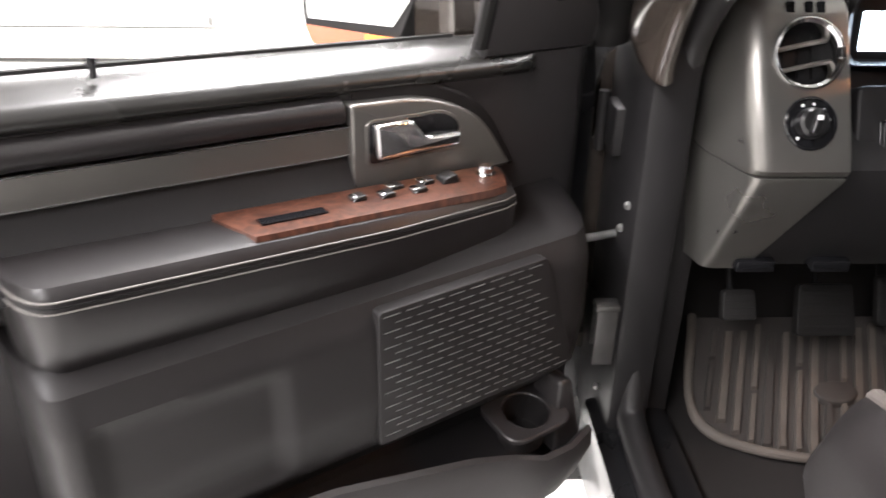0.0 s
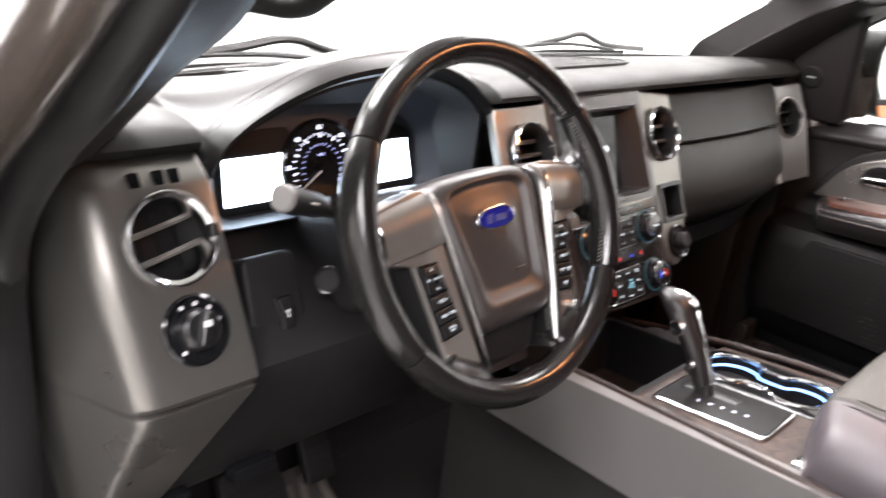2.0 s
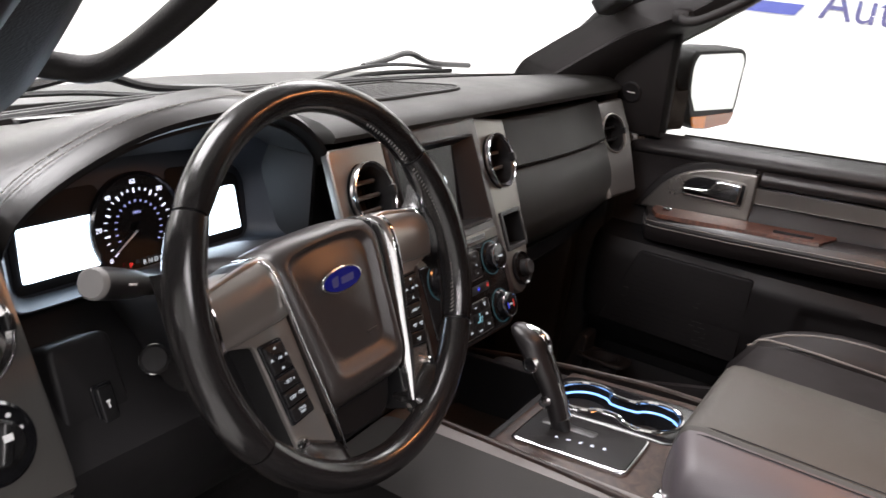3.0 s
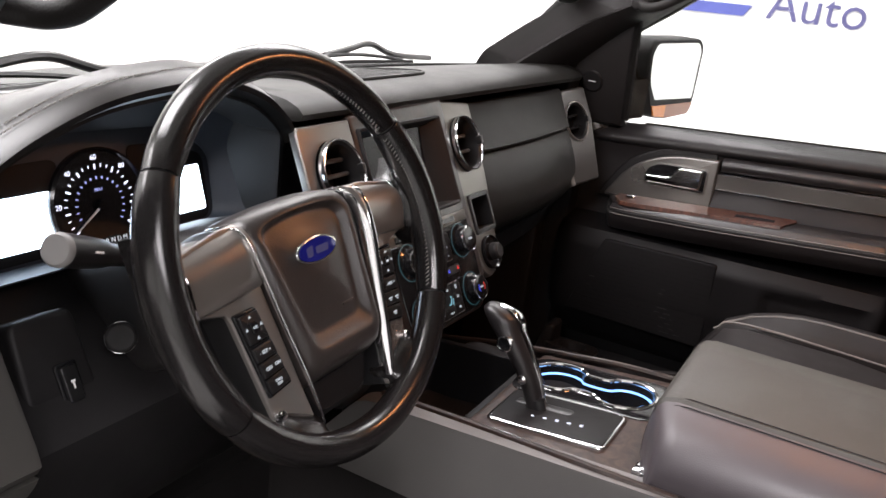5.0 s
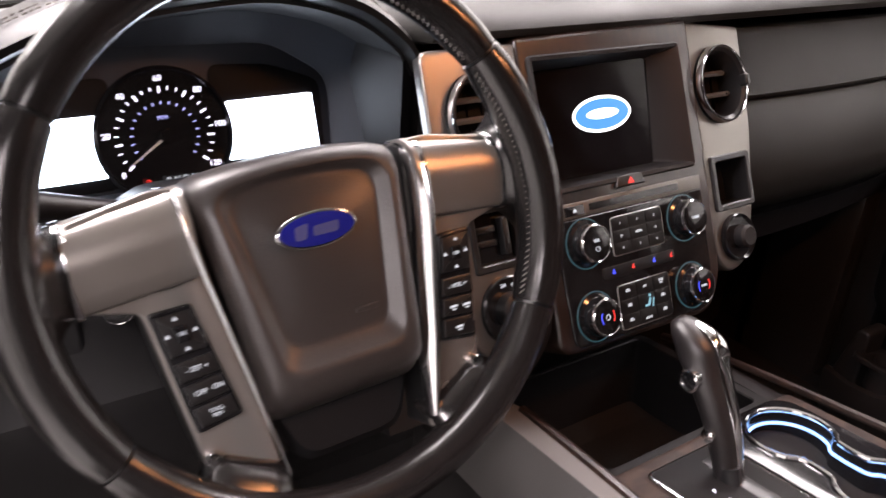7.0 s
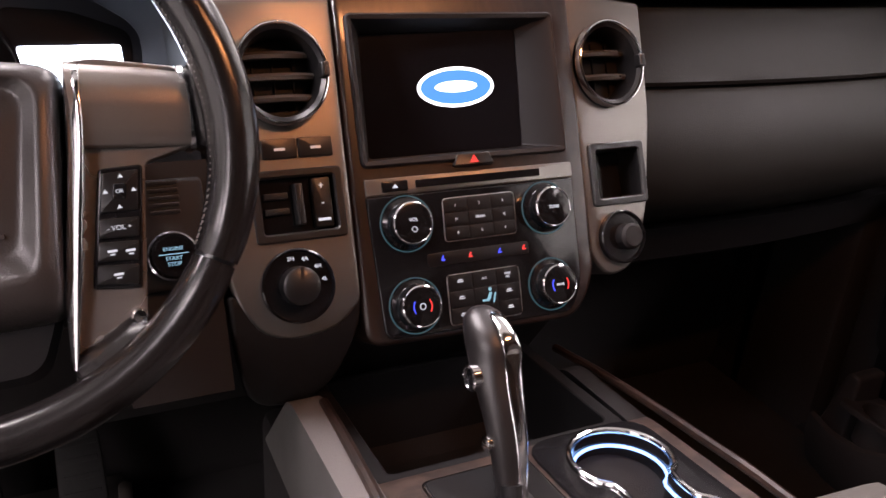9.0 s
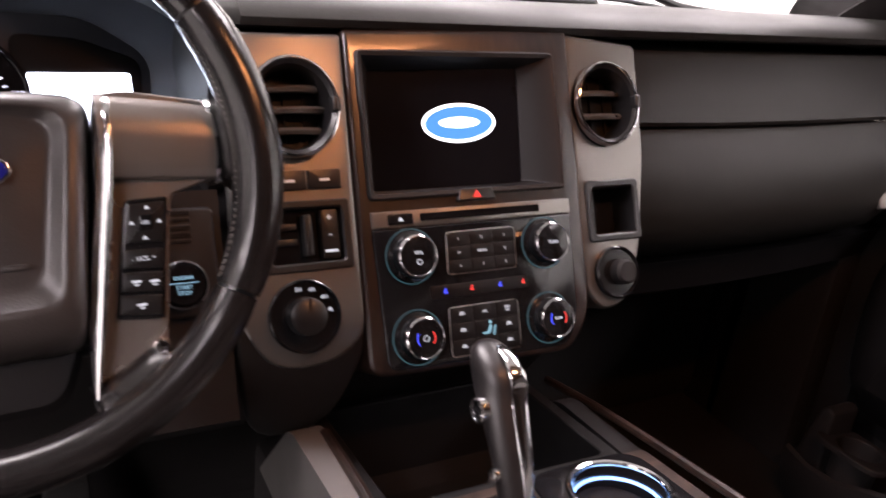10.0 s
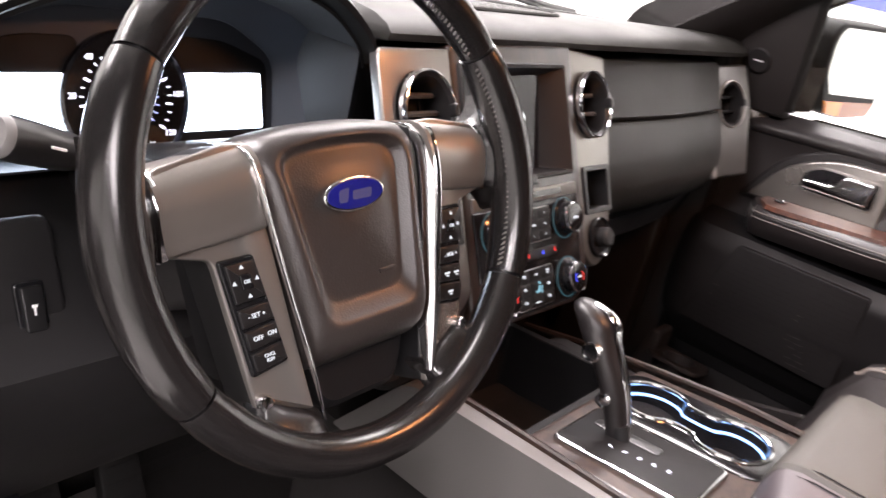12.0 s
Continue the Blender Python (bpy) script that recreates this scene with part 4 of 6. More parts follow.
# switches, brake box and drive knob on the left panel
for i in range(2):
    b = part("switch", slab(rect(-0.208 + i * 0.0335, 0.029, -0.176 + i * 0.0335, 0.047, 0.0015), 0.002, 0.0065, 0.001), SATIN, dash, "small black switch", STACK)
    part("symbol", slab(rect(-0.197 + i * 0.0335, 0.036, -0.187 + i * 0.0335, 0.0385, 0.0008), 0.0065, 0.0069), MARK, b, "", STACK)
brake = part("brake_control", frame_slab(rect(-0.222, -0.046, -0.137, 0.019, 0.004), rect(-0.214, -0.038, -0.145, 0.012, 0.003), -0.02, 0.0065), SATIN, dash, "black trailer brake control box", STACK)
part("back", slab(rect(-0.216, -0.04, -0.143, 0.014), -0.012, -0.003), GLOSS, brake, "", STACK)
part("lever", slab(rect(-0.183, -0.032, -0.175, 0.006, 0.002), -0.006, 0.007, 0.002), SATIN, brake, "", STACK)
part("button", joined(slab(rect(-0.166, -0.036, -0.148, 0.010, 0.003), -0.006, 0.003, 0.0015)), SATIN, brake, "", STACK)
part("legend", joined(lettering("+", 0.010, STACK @ at(-0.157, 0.002, 0.003)), lettering("-", 0.010, STACK @ at(-0.157, -0.013, 0.003)), moved(slab(rect(-0.163, -0.030, -0.151, -0.0275), 0.003, 0.0034), STACK)), LEGEND, brake)
for h in (-0.018, -0.004):
    part("bar", slab(rect(-0.21, h - 0.003, -0.188, h + 0.003, 0.001), -0.006, 0.001, 0.001), SATIN, brake, "", STACK)
drive = part("drive_knob", moved(lathe([(0.034, -0.004), (0.034, 0.009), (0.0325, 0.0102), (0.031, 0.0065), (0.001, 0.0065)], 36), at(-0.190, -0.086)), GLOSS, dash, "round four-wheel drive selector", STACK)
part("grip", moved(joined(lathe([(0.018, 0.002), (0.017, 0.020), (0.014, 0.022), (0.001, 0.022)], 28), slab(rect(-0.0015, 0.006, 0.0015, 0.017), 0.021, 0.0226)), at(-0.190, -0.086, 0, -6)), SATIN, drive, "", STACK)
part("legend", joined(*[lettering(w, 0.0055, STACK @ at(-0.190 + 0.025 * math.cos(radians(a)), -0.086 + 0.025 * math.sin(radians(a)), 0.0067)) for w, a in (("2H", 100), ("4A", 70), ("4H", 38), ("4L", 8))]), LEGEND, drive)

# pocket and aux knob on the right panel
part("pocket", frame_slab(rect(0.141, -0.048, 0.213, 0.020, 0.005), rect(0.149, -0.040, 0.205, 0.012, 0.003), -0.04, 0.003), SATIN, dash, "black framed open pocket", STACK)
part("pocket_floor", slab(rect(0.150, -0.043, 0.208, 0.014), -0.055, -0.035), GLOSS, dash, "", STACK)
aux = part("power_socket", moved(lathe([(0.029, -0.004), (0.029, 0.005), (0.0275, 0.0065), (0.025, 0.003), (0.001, 0.003)], 32), at(0.172, -0.083)), GLOSS, dash, "black round socket with a cap", STACK)
part("cap", moved(lathe([(0.0145, 0.0), (0.014, 0.014), (0.011, 0.017), (0.001, 0.017)], 24), at(0.176, -0.083)), SHADE, aux, "", STACK)

# passenger side: glove box and end trim
def glove_rows(x0, x1, prof):
    return [[(x, y + 0.012 * ((x - 0.47) / 0.24) ** 2, z) for y, z in prof] for x in np.linspace(x0, x1, 12)]


part("upper_panel", loft(glove_rows(0.236, 0.715, [(0.14, 1.262), (0.012, 1.262), (0.006, 1.256), (-0.026, 1.184), (-0.024, 1.179), (0.14, 1.179)])), PAD, dash, "grained black panel above the glove box")
part("glove_box", loft(glove_rows(0.236, 0.715, [(0.14, 1.175), (-0.024, 1.175), (-0.030, 1.170), (-0.052, 1.12), (-0.062, 1.085), (-0.060, 1.055), (-0.035, 1.02), (0.02, 0.985), (0.14, 0.96)])), PAD, dash, "grained black glove box lid")
part("lower_panel", loft(glove_rows(0.20, 0.84, [(0.30, 0.98), (0.0, 0.985), (0.02, 0.93), (0.10, 0.88), (0.30, 0.86)])), DEEP, dash, "black lower dash panel")
part("stack_foot", loft([[(x, y, z) for y, z in ((0.14, 1.0), (-0.085, 0.995), (-0.090, 0.975), (-0.06, 0.92), (-0.02, 0.86), (0.14, 0.83))] for x in np.linspace(-0.215, 0.125, 6)]), SHADE, dash, "black lower centre panel")
part("end_trim", slab(rounded([(-0.066, -0.14), (-0.052, -0.14), (-0.056, 0.0), (-0.064, 0.075), (-0.078, 0.075)], 0.004), -0.03, 0.005, 0.003), WARM_SILVER, dash, "thin pewter edge trim", RPOD)
# same pewter as the left pod, its shade put into the colour
end_panel = part("end_panel", slab(rounded([(-0.058, -0.14), (0.04, -0.14), (0.060, 0.0), (0.055, 0.075), (-0.070, 0.075)], 0.01), -0.03, 0.002, 0.008), SHADED_PEWTER, dash, "pewter end panel round the right vent", RPOD)

cut(end_panel, disc_cutter(RPOD, 0.0455, 0.85, -0.04))

# centre speaker and demist slots on the top pad
PAD_Y, PAD_Z = [0.008, 0.06, 0.12, 0.22, 0.36, 0.46], [1.296, 1.306, 1.303, 1.293, 1.272, 1.245]


def on_pad(bm, up=0.0):
    """Lays a flat shape, given with z from 0, on the slope of the top pad."""
    for v in bm.verts:
        v.co.z += float(np.interp(v.co.y, PAD_Y, PAD_Z)) + up
    return bm


def pad_sheet(outline, rows_at, z0, z1):
    """A thin sheet between two edge curves: outline(y) gives its ends in x."""
    return loft([[(outline(y)[0], y, z0), (outline(y)[0] + 0.002, y, z1), (outline(y)[1] - 0.002, y, z1), (outline(y)[1], y, z0)] for y in rows_at])


tray_ends = lambda y: (-0.06 + 0.25 * max(0, y - 0.15), 0.255 - 0.5 * max(0, y - 0.13) - 3.0 * max(0, 0.115 - y) ** 2 * 30)
spk = part("speaker_grille", on_pad(pad_sheet(tray_ends, np.linspace(0.088, 0.235, 10), -0.004, 0.0016)), SHADE, dash, "flush black speaker cover on the pad")
part("border", on_pad(tube(smooth_path([(-0.06, 0.09, 0.0015), (0.10, 0.086, 0.0015), (0.22, 0.094, 0.0015), (0.252, 0.13, 0.0015), (0.215, 0.21, 0.0015), (0.19, 0.236, 0.0015), (-0.035, 0.236, 0.0015), (-0.06, 0.16, 0.0015)], 5, True), 0.0035, 6, True)), PAD, spk)
for i in range(13):
    y = 0.097 + i * 0.0105
    part("rib", on_pad(rbox(tray_ends(y)[0] + 0.012, y, 0.0005, tray_ends(y)[1] - 0.014, y + 0.004, 0.0028, 0.0006, 1)), SATIN, spk)
part("demist_outlet", joined(rbox(-0.37, 0.236, 1.270, -0.20, 0.252, 1.2925, 0.002), rbox(-0.52, 0.212, 1.270, -0.40, 0.228, 1.2955, 0.002)), GLOSS, dash, "long black demist slots")

# dark pod on the edge of the windscreen
pod_box = thing("glass_pod", (0.72, 0.04, 1.45), "small dark rounded pod on the windscreen edge", "sensor")
part("body", slab(rounded([(-0.06, 0.0), (0.03, -0.004), (0.05, 0.03), (0.04, 0.06), (-0.06, 0.06)], 0.02), -0.02, 0.012, 0.008), SATIN, pod_box, "", frame_of((0.715, 0.045, 1.452), (0, -0.75, 0.66)))

# ---- steering wheel ----
WH = frame_of((-0.451, -0.206, 1.216), (0, 0.403, 0.915))
wheel = thing("steering_wheel", (-0.451, -0.15, 1.18), "black leather steering wheel with pewter spokes", "steering wheel")
RIM_R = 0.1835
RING = WH @ Matrix.Rotation(radians(-2.0), 4, "Y")
HUB = RING @ Matrix.Translation((0.004, 0.004, 0)) @ Matrix.Rotation(radians(2.6), 4, "Z")  # steered a little to the left


def rim_arc(a0, a1, k, thick, swell=0.0):
    loops = []
    for i in range(k + 1):
        a = radians(a0 + (a1 - a0) * i / k)
        ease = min(1, i / 2, (k - i) / 2)
        r = thick * (0.93 + 0.07 * ease) + swell * math.sin(math.pi * i / k)
        c = Vector((math.cos(a), math.sin(a), 0))
        loops.append([c * (RIM_R + r * math.cos(b)) + Vector((0, 0, r * 1.12 * math.sin(b))) for b in np.linspace(0, 2 * math.pi, 18, endpoint=False)])
    return loft(loops)


part("rim_top", rim_arc(35.5, 147.5, 40, 0.0158), RIM_LEATHER, wheel, "black leather upper rim", RING)
part("rim_left", rim_arc(148.3, 215.5, 26, 0.0166, 0.0014), RIM_LEATHER, wheel, "worn black leather grip", RING)
part("rim_bottom", rim_arc(216.3, 331.5, 40, 0.0160), RIM_LEATHER, wheel, "black leather lower rim", RING)
part("rim_right", rim_arc(-27.7, 34.7, 26, 0.0166, 0.0014), RIM_LEATHER, wheel, "worn black leather grip", RING)
part("rim_core", moved(lathe([(RIM_R + 0.0135 * math.cos(b), 0.0135 * math.sin(b)) for b in np.linspace(0, 2 * math.pi, 12, endpoint=False)], 72, closed=True), Matrix.Identity(4)), SATIN, wheel, "", RING)
for a0, a1 in ((-26, 34), (38, 62)):
    st = []
    for a in np.arange(a0, a1, 1.5):
        c, d = Vector((math.cos(radians(a)), math.sin(radians(a)), 0)), Vector((-math.sin(radians(a)), math.cos(radians(a)), 0))
        base = c * (RIM_R - 0.0162) + Vector((0, 0, 0.006))
        st.append(tube([base - d * 0.0014 - Vector((0, 0, 0.0020)), base + d * 0.0014 + Vector((0, 0, 0.0020))], 0.0006, 4))
    part("stitching", joined(*st), THREAD, wheel, "grey cross stitching inside the rim", RING)

# airbag cover: base wide and deep, face narrower and proud
def pad_loop(wt, wb, top, bot, n, crown=0.006, r=0.018):
    pts = rounded([(-wb, bot), (wb, bot), (wt, top), (wt * 0.4, top + crown), (-wt * 0.4, top + crown), (-wt, top)], [r * 0.8, r * 0.8, r, 0.02, 0.02, r], 5)
    return [(x, y, n + 0.0) for x, y in pts]


loops = [pad_loop(0.080, 0.058, 0.046, -0.122, -0.045), pad_loop(0.081, 0.059, 0.048, -0.124, -0.028), pad_loop(0.079, 0.058, 0.047, -0.120, -0.016), pad_loop(0.0780, 0.0570, 0.045, -0.112, -0.004),
         pad_loop(0.0745, 0.0545, 0.041, -0.103, 0.002), pad_loop(0.067, 0.049, 0.036, -0.094, 0.004), pad_loop(0.064, 0.046, 0.035, -0.090, 0.0035), pad_loop(0.062, 0.044, 0.034, -0.0885, 0.0020), pad_loop(0.0565, 0.0385, 0.031, -0.0790, -0.0055), pad_loop(0.054, 0.0365, 0.029, -0.0765, -0.0066), pad_loop(0.050, 0.034, 0.026, -0.073, -0.0068), pad_loop(0.038, 0.026, 0.018, -0.060, -0.0060), pad_loop(0.026, 0.018, 0.009, -0.048, -0.0054), pad_loop(0.008, 0.006, -0.02, -0.03, -0.0048, 0.001, 0.002)]
# the whole cover is slightly domed and rolls back towards its top
loops = [[(x, y, n - 1.3 * x * x - 2.6 * max(0.0, y + 0.03) ** 2) for x, y, n in loop] for loop in loops]
cover = part("airbag_cover", loft(loops), COVER, wheel, "black vinyl airbag cover", HUB, 60)
part("cover_chin", loft([pad_loop(0.066, 0.040, -0.09, -0.160, -0.060), pad_loop(0.066, 0.040, -0.09, -0.160, -0.034), pad_loop(0.060, 0.036, -0.095, -0.154, -0.028)]), DEEP, cover, "black lower hub", HUB)
badge = part("badge", moved(slab(circle(0, 0, 0.0295, 40, 0.0128), 0.0, 0.0045, 0.0015), at(-0.0015, -0.001, -0.0080)), CHROME, cover, "chrome rimmed oval badge", HUB)
part("field", moved(slab(circle(0, 0, 0.0272, 40, 0.0108), 0.004, 0.0052, 0.0005), at(-0.0015, -0.001, -0.0080)), BLUE_ENAMEL, badge, "dark blue enamel field", HUB)
part("mark", moved(joined(slab(rounded([(-0.017, -0.0050), (-0.009, -0.0050), (-0.006, 0.0055), (-0.016, 0.0040)], 0.002), 0.0050, 0.0054), slab(rounded([(-0.004, -0.0042), (0.014, -0.0042), (0.016, 0.0030), (-0.003, 0.0025)], 0.002), 0.0050, 0.0054)), at(-0.0015, -0.001, -0.0080)), material("silver_mark", (0.10, 0.105, 0.26), 0.3, metal=0.4), badge, "silver mark", HUB)
part("emboss", slab(rect(0.014, -0.064, 0.031, -0.0605, 0.001), -0.008, -0.0052, 0.0005), COVER, cover, "", HUB)
for s in (-1, 1):
    out = [(s * x, y) for x, y in [(0.152, 0.036), (0.100, 0.046), (0.082, 0.045), (0.062, -0.120), (0.056, -0.166), (0.102, -0.150), (0.109, -0.108), (0.121, -0.026), (0.152, -0.018)]]
    sp = part("spoke", slab(rounded(out, 0.005), -0.020, -0.014, 0.002, 4), WARM_SILVER, wheel, "brushed pewter spoke", HUB)
    part("spoke_back", slab(rounded([(x * 0.985, y) for x, y in out], 0.005), -0.052, -0.0195, 0.003, 4), SATIN, sp, "black moulded spoke backing", HUB)
    # upper silver cap: a roll from the cover to the rim
    rows = []
    for x in np.linspace(0.081, 0.155, 8):
        f = (x - 0.081) / 0.074
        top, low = 0.0465 - 0.0085 * f, -0.012 - 0.007 * f
        rows.append([(s * x, v, n + 0.005 - 0.006 * f) for v, n in ((low, -0.045), (low, -0.0125), (low + 0.002, -0.0095), (low + 0.012, -0.0075), (low + 0.026, -0.0050), (low + 0.034, -0.0050), (top - 0.012, -0.0085), (top - 0.004, -0.015), (top, -0.026), (top, -0.045))])
    part("spoke_cap", loft(rows), WARM_SILVER, sp, "", HUB, 60)

    def collar_loop(x, grow, f):
        top, low = 0.038 + grow, -0.019 - grow
        return [(s * x, v, n - 0.003 * f) for v, n in ((low, -0.040), (low, -0.0125 + grow), (low + 0.002, -0.0095 + grow), (low + 0.014, -0.0072 + grow), (low + 0.028, -0.0048 + grow), (low + 0.036, -0.0050 + grow), (top - 0.010, -0.0095 + grow), (top - 0.003, -0.0165 + grow), (top, -0.026), (top, -0.040))]

    part("collar", loft([collar_loop(0.151, 0.0, 1), collar_loop(0.152, 0.0018, 1), collar_loop(0.156, 0.0018, 1), collar_loop(0.157, 0.0, 1)]), CHROME, sp, "chrome collar at the rim", HUB, 60)
    rows = []
    for x, grow, lift in ((0.1562, -0.0005, -0.0035), (0.1590, 0.0005, -0.0020), (0.1630, 0.0035, 0.0020), (0.1680, 0.0090, 0.0065), (0.1740, 0.0165, 0.0100), (0.1810, 0.0230, 0.0100)):
        rows.append([(sx, v, n - 0.5 * grow + lift) for sx, v, n in collar_loop(x, grow, 0)])
    part("spoke_root", loft(rows), RIM_LEATHER, sp, "leather root between spoke and rim", HUB, 60)
    # chrome band along the cover: its broad face looks towards the hub
    edge = smooth_path([(0.0885, 0.0515, -0.046), (0.0885, 0.0495, -0.022), (0.0880, 0.0450, -0.007), (0.0870, 0.035, 0.0005), (0.0855, 0.016, 0.0040), (0.0825, -0.010, 0.0045), (0.0745, -0.055, 0.003), (0.0655, -0.105, 0.002), (0.0575, -0.150, -0.004)], 5)
    rows = []
    wide, sunk = (1.0, -0.002) if s > 0 else (0.42, 0.0)
    for i, (x, v, n) in enumerate(edge):
        f = min(1.0, 0.55 + 0.1 * i, 0.4 + 0.12 * (len(edge) - 1 - i)) * wide
        rows.append([(s * (x + a * f), v - 0.004, n + sunk + b * f) for a, b in ((0.0026, -0.012), (0.0026, -0.0012), (0.0014, 0.0), (-0.0008, -0.0004), (-0.0042, -0.0038), (-0.0076, -0.0090), (-0.0076, -0.0180))])
    part("chrome_strip", loft(rows), CHROME, sp, "polished chrome edge band", HUB, 60)
    # leather arm from the spoke's end down into the rim
    rows = []
    for (xa, ya), (xb, yb), n0, n1 in (((0.1010, -0.1235), (0.0535, -0.1480), -0.034, -0.0135), ((0.1030, -0.1270), (0.0550, -0.1510), -0.034, -0.0065), ((0.1080, -0.1345), (0.0570, -0.1590), -0.028, -0.0005), ((0.1165, -0.1430), (0.0585, -0.1700), -0.020, 0.0070), ((0.1200, -0.1500), (0.0600, -0.1800), -0.010, 0.0090)):
        a, b = Vector((xa, ya)), Vector((xb, yb))
        w = (b - a).normalized()
        rows.append([(s * p.x, p.y, n) for p, n in ((a, n0), (a, n1 - 0.006), (a + w * 0.004, n1 - 0.0015), (a.lerp(b, 0.3), n1), (a.lerp(b, 0.7), n1), (b - w * 0.004, n1 - 0.0015), (b, n1 - 0.006), (b, n0))])
    part("lower_arm", loft(rows), RIM_LEATHER, sp, "black leather lower arm", HUB, 60)
    part("arm_clasp", moved(lathe([(0.0052, -0.004), (0.0055, 0.001), (0.0042, 0.0032), (0.001, 0.0038)], 14), at(s * 0.101, -0.127, -0.010)), CHROME, sp, "small chrome clasp", HUB)
    # button block
    blk = rounded([(s * x, y) for x, y in [(0.119, -0.027), (0.091, -0.027), (0.0755, -0.105), (0.106, -0.109)]], 0.003)
    bb = part("button_block", slab(blk, -0.03, -0.011, 0.002), GLOSS, wheel, "black button block with white marks", HUB)

    def on_block(a, b):  # a across 0..1 from the outer edge, b down 0..1
        t = Vector((0.119, -0.027)).lerp(Vector((0.106, -0.109)), b)
        q = Vector((0.091, -0.027)).lerp(Vector((0.0755, -0.105)), b)
        p = t.lerp(q, a)
        return (s * p.x, p.y)

    def quad(a0, b0, a1, b1):
        return rounded([on_block(a0, b0), on_block(a1, b0), on_block(a1, b1), on_block(a0, b1)], 0.0015)

    part("cross_key", slab(quad(0.10, 0.04, 0.92, 0.37), -0.012, -0.0085, 0.0012), SATIN, bb, "", HUB)
    part("ok_key", slab(quad(0.36, 0.14, 0.66, 0.27), -0.009, -0.0070, 0.0008), GLOSS, bb, "", HUB)
    for b0, b1 in ((0.42, 0.58), (0.61, 0.77), (0.80, 0.96)):
        part("key", slab(quad(0.08, b0, 0.93, b1), -0.012, -0.0085, 0.0012), SATIN, bb, "", HUB)
    marks = []
    for a, b in ((0.5, 0.08), (0.5, 0.33), (0.2, 0.20), (0.82, 0.20)):
        u, v = on_block(a, b)
        marks.append(moved(slab([(u - 0.0017, v - 0.0011), (u + 0.0017, v - 0.0011), (u, v + 0.0016)], -0.0085, -0.0080), HUB))
    words = ((("- SET +",), 0.50), (("OFF", "ON"), 0.69), (("CNCL\nRSM",), 0.88)) if s < 0 else ((("- VOL +",), 0.50), (("", ""), 0.69), (("",), 0.88))
    for row_words, b in words:
        for i, w in enumerate(row_words):
            a = 0.5 if len(row_words) == 1 else (0.36, 0.74)[i]
            if s > 0:
                a = 1 - a
            u, v = on_block(a, b)
            if w:
                marks.append(lettering(w, 0.0046 if "\n" not in w else 0.0034, HUB @ at(u, v, -0.0082)))
            else:
                marks.append(moved(joined(slab(rect(u - 0.003, v - 0.0006, u + 0.003, v + 0.0010), -0.0085, -0.0080), slab(rect(u - 0.0015, v - 0.0026, u + 0.0015, v - 0.0016), -0.0085, -0.0080)), HUB))
    ou, ov = on_block(0.51, 0.205)
    marks.append(lettering("OK", 0.0036, HUB @ at(ou, ov, -0.0069)))
    part("legend", joined(*marks), LEGEND, bb, "white marks")
part("hub_back", slab(rounded([(-0.10, -0.13), (0.10, -0.13), (0.11, 0.03), (-0.11, 0.03)], 0.03), -0.085, -0.048, 0.01), DEEP, wheel, "black plastic back of the hub", HUB)

# ---- column and stalk ----
column = thing("steering_column", (-0.451, -0.05, 1.12), "black plastic steering column shroud", "steering column")
rows = []
for n, w, hu, hd in ((-0.30, 0.075, 0.05, 0.085), (-0.20, 0.080, 0.055, 0.085), (-0.115, 0.074, 0.050, 0.078), (-0.088, 0.060, 0.042, 0.066)):
    rows.append([(x, y, n) for x, y in rounded([(-w, -hd), (w, -hd), (w, hu), (-w, hu)], 0.03, 5)])
part("shroud", loft(rows), PLASTIC, column, "", WH)
part("ignition_plate", moved(lathe([(0.014, -0.01), (0.014, 0.003), (0.012, 0.004), (0.001, 0.002)], 24), pose(-0.545, -0.045, 1.105, 65, 0, -40)), SHADE, column, "black key plate")
part("key_ring", moved(lathe([(0.0160, 0.001), (0.0160, 0.004), (0.0152, 0.0045), (0.0146, 0.003)], 24, closed=True), pose(-0.545, -0.045, 1.105, 65, 0, -40)), CHROME, column, "thin chrome ring")
start = part("start_panel", slab(rounded([(-0.335, -0.075), (-0.262, -0.075), (-0.262, 0.02), (-0.325, 0.02)], 0.006), -0.06, 0.004, 0.004), SHADE, dash, "black panel with the start button", STACK)
part("start_button", moved(joined(lathe([(0.0185, 0.003), (0.0185, 0.011), (0.017, 0.013), (0.001, 0.0125)], 36)), at(-0.294, -0.046)), GLOSS, start, "round black start button", STACK)
part("start_ring", moved(lathe([(0.0215, 0.003), (0.0212, 0.010), (0.0195, 0.012), (0.0185, 0.009)], 40, closed=True), at(-0.294, -0.046)), CHROME, start, "chrome ring", STACK)
part("start_legend", joined(lettering("ENGINE", 0.0046, STACK @ at(-0.294, -0.040, 0.0132)), lettering("START\nSTOP", 0.0048, STACK @ at(-0.294, -0.0505, 0.0132)), moved(slab(rect(-0.306, -0.0447, -0.282, -0.0440), 0.0129, 0.0134), STACK)), glow("start_cyan", (0.40, 0.78, 1.0), 0.6), start, "pale blue legend")
for i in range(5):
    part("louvre", slab(rect(-0.308, -0.010 + i * 0.0062, -0.283, -0.0068 + i * 0.0062, 0.0005), 0.003, 0.0055, 0.0006), SATIN, start, "", STACK)
# panel under the start button, above the knee panel
part("inner_panel", slab(rect(-0.34, -0.17, -0.255, 0.035), -0.06, -0.006), SHADE, dash, "", STACK)

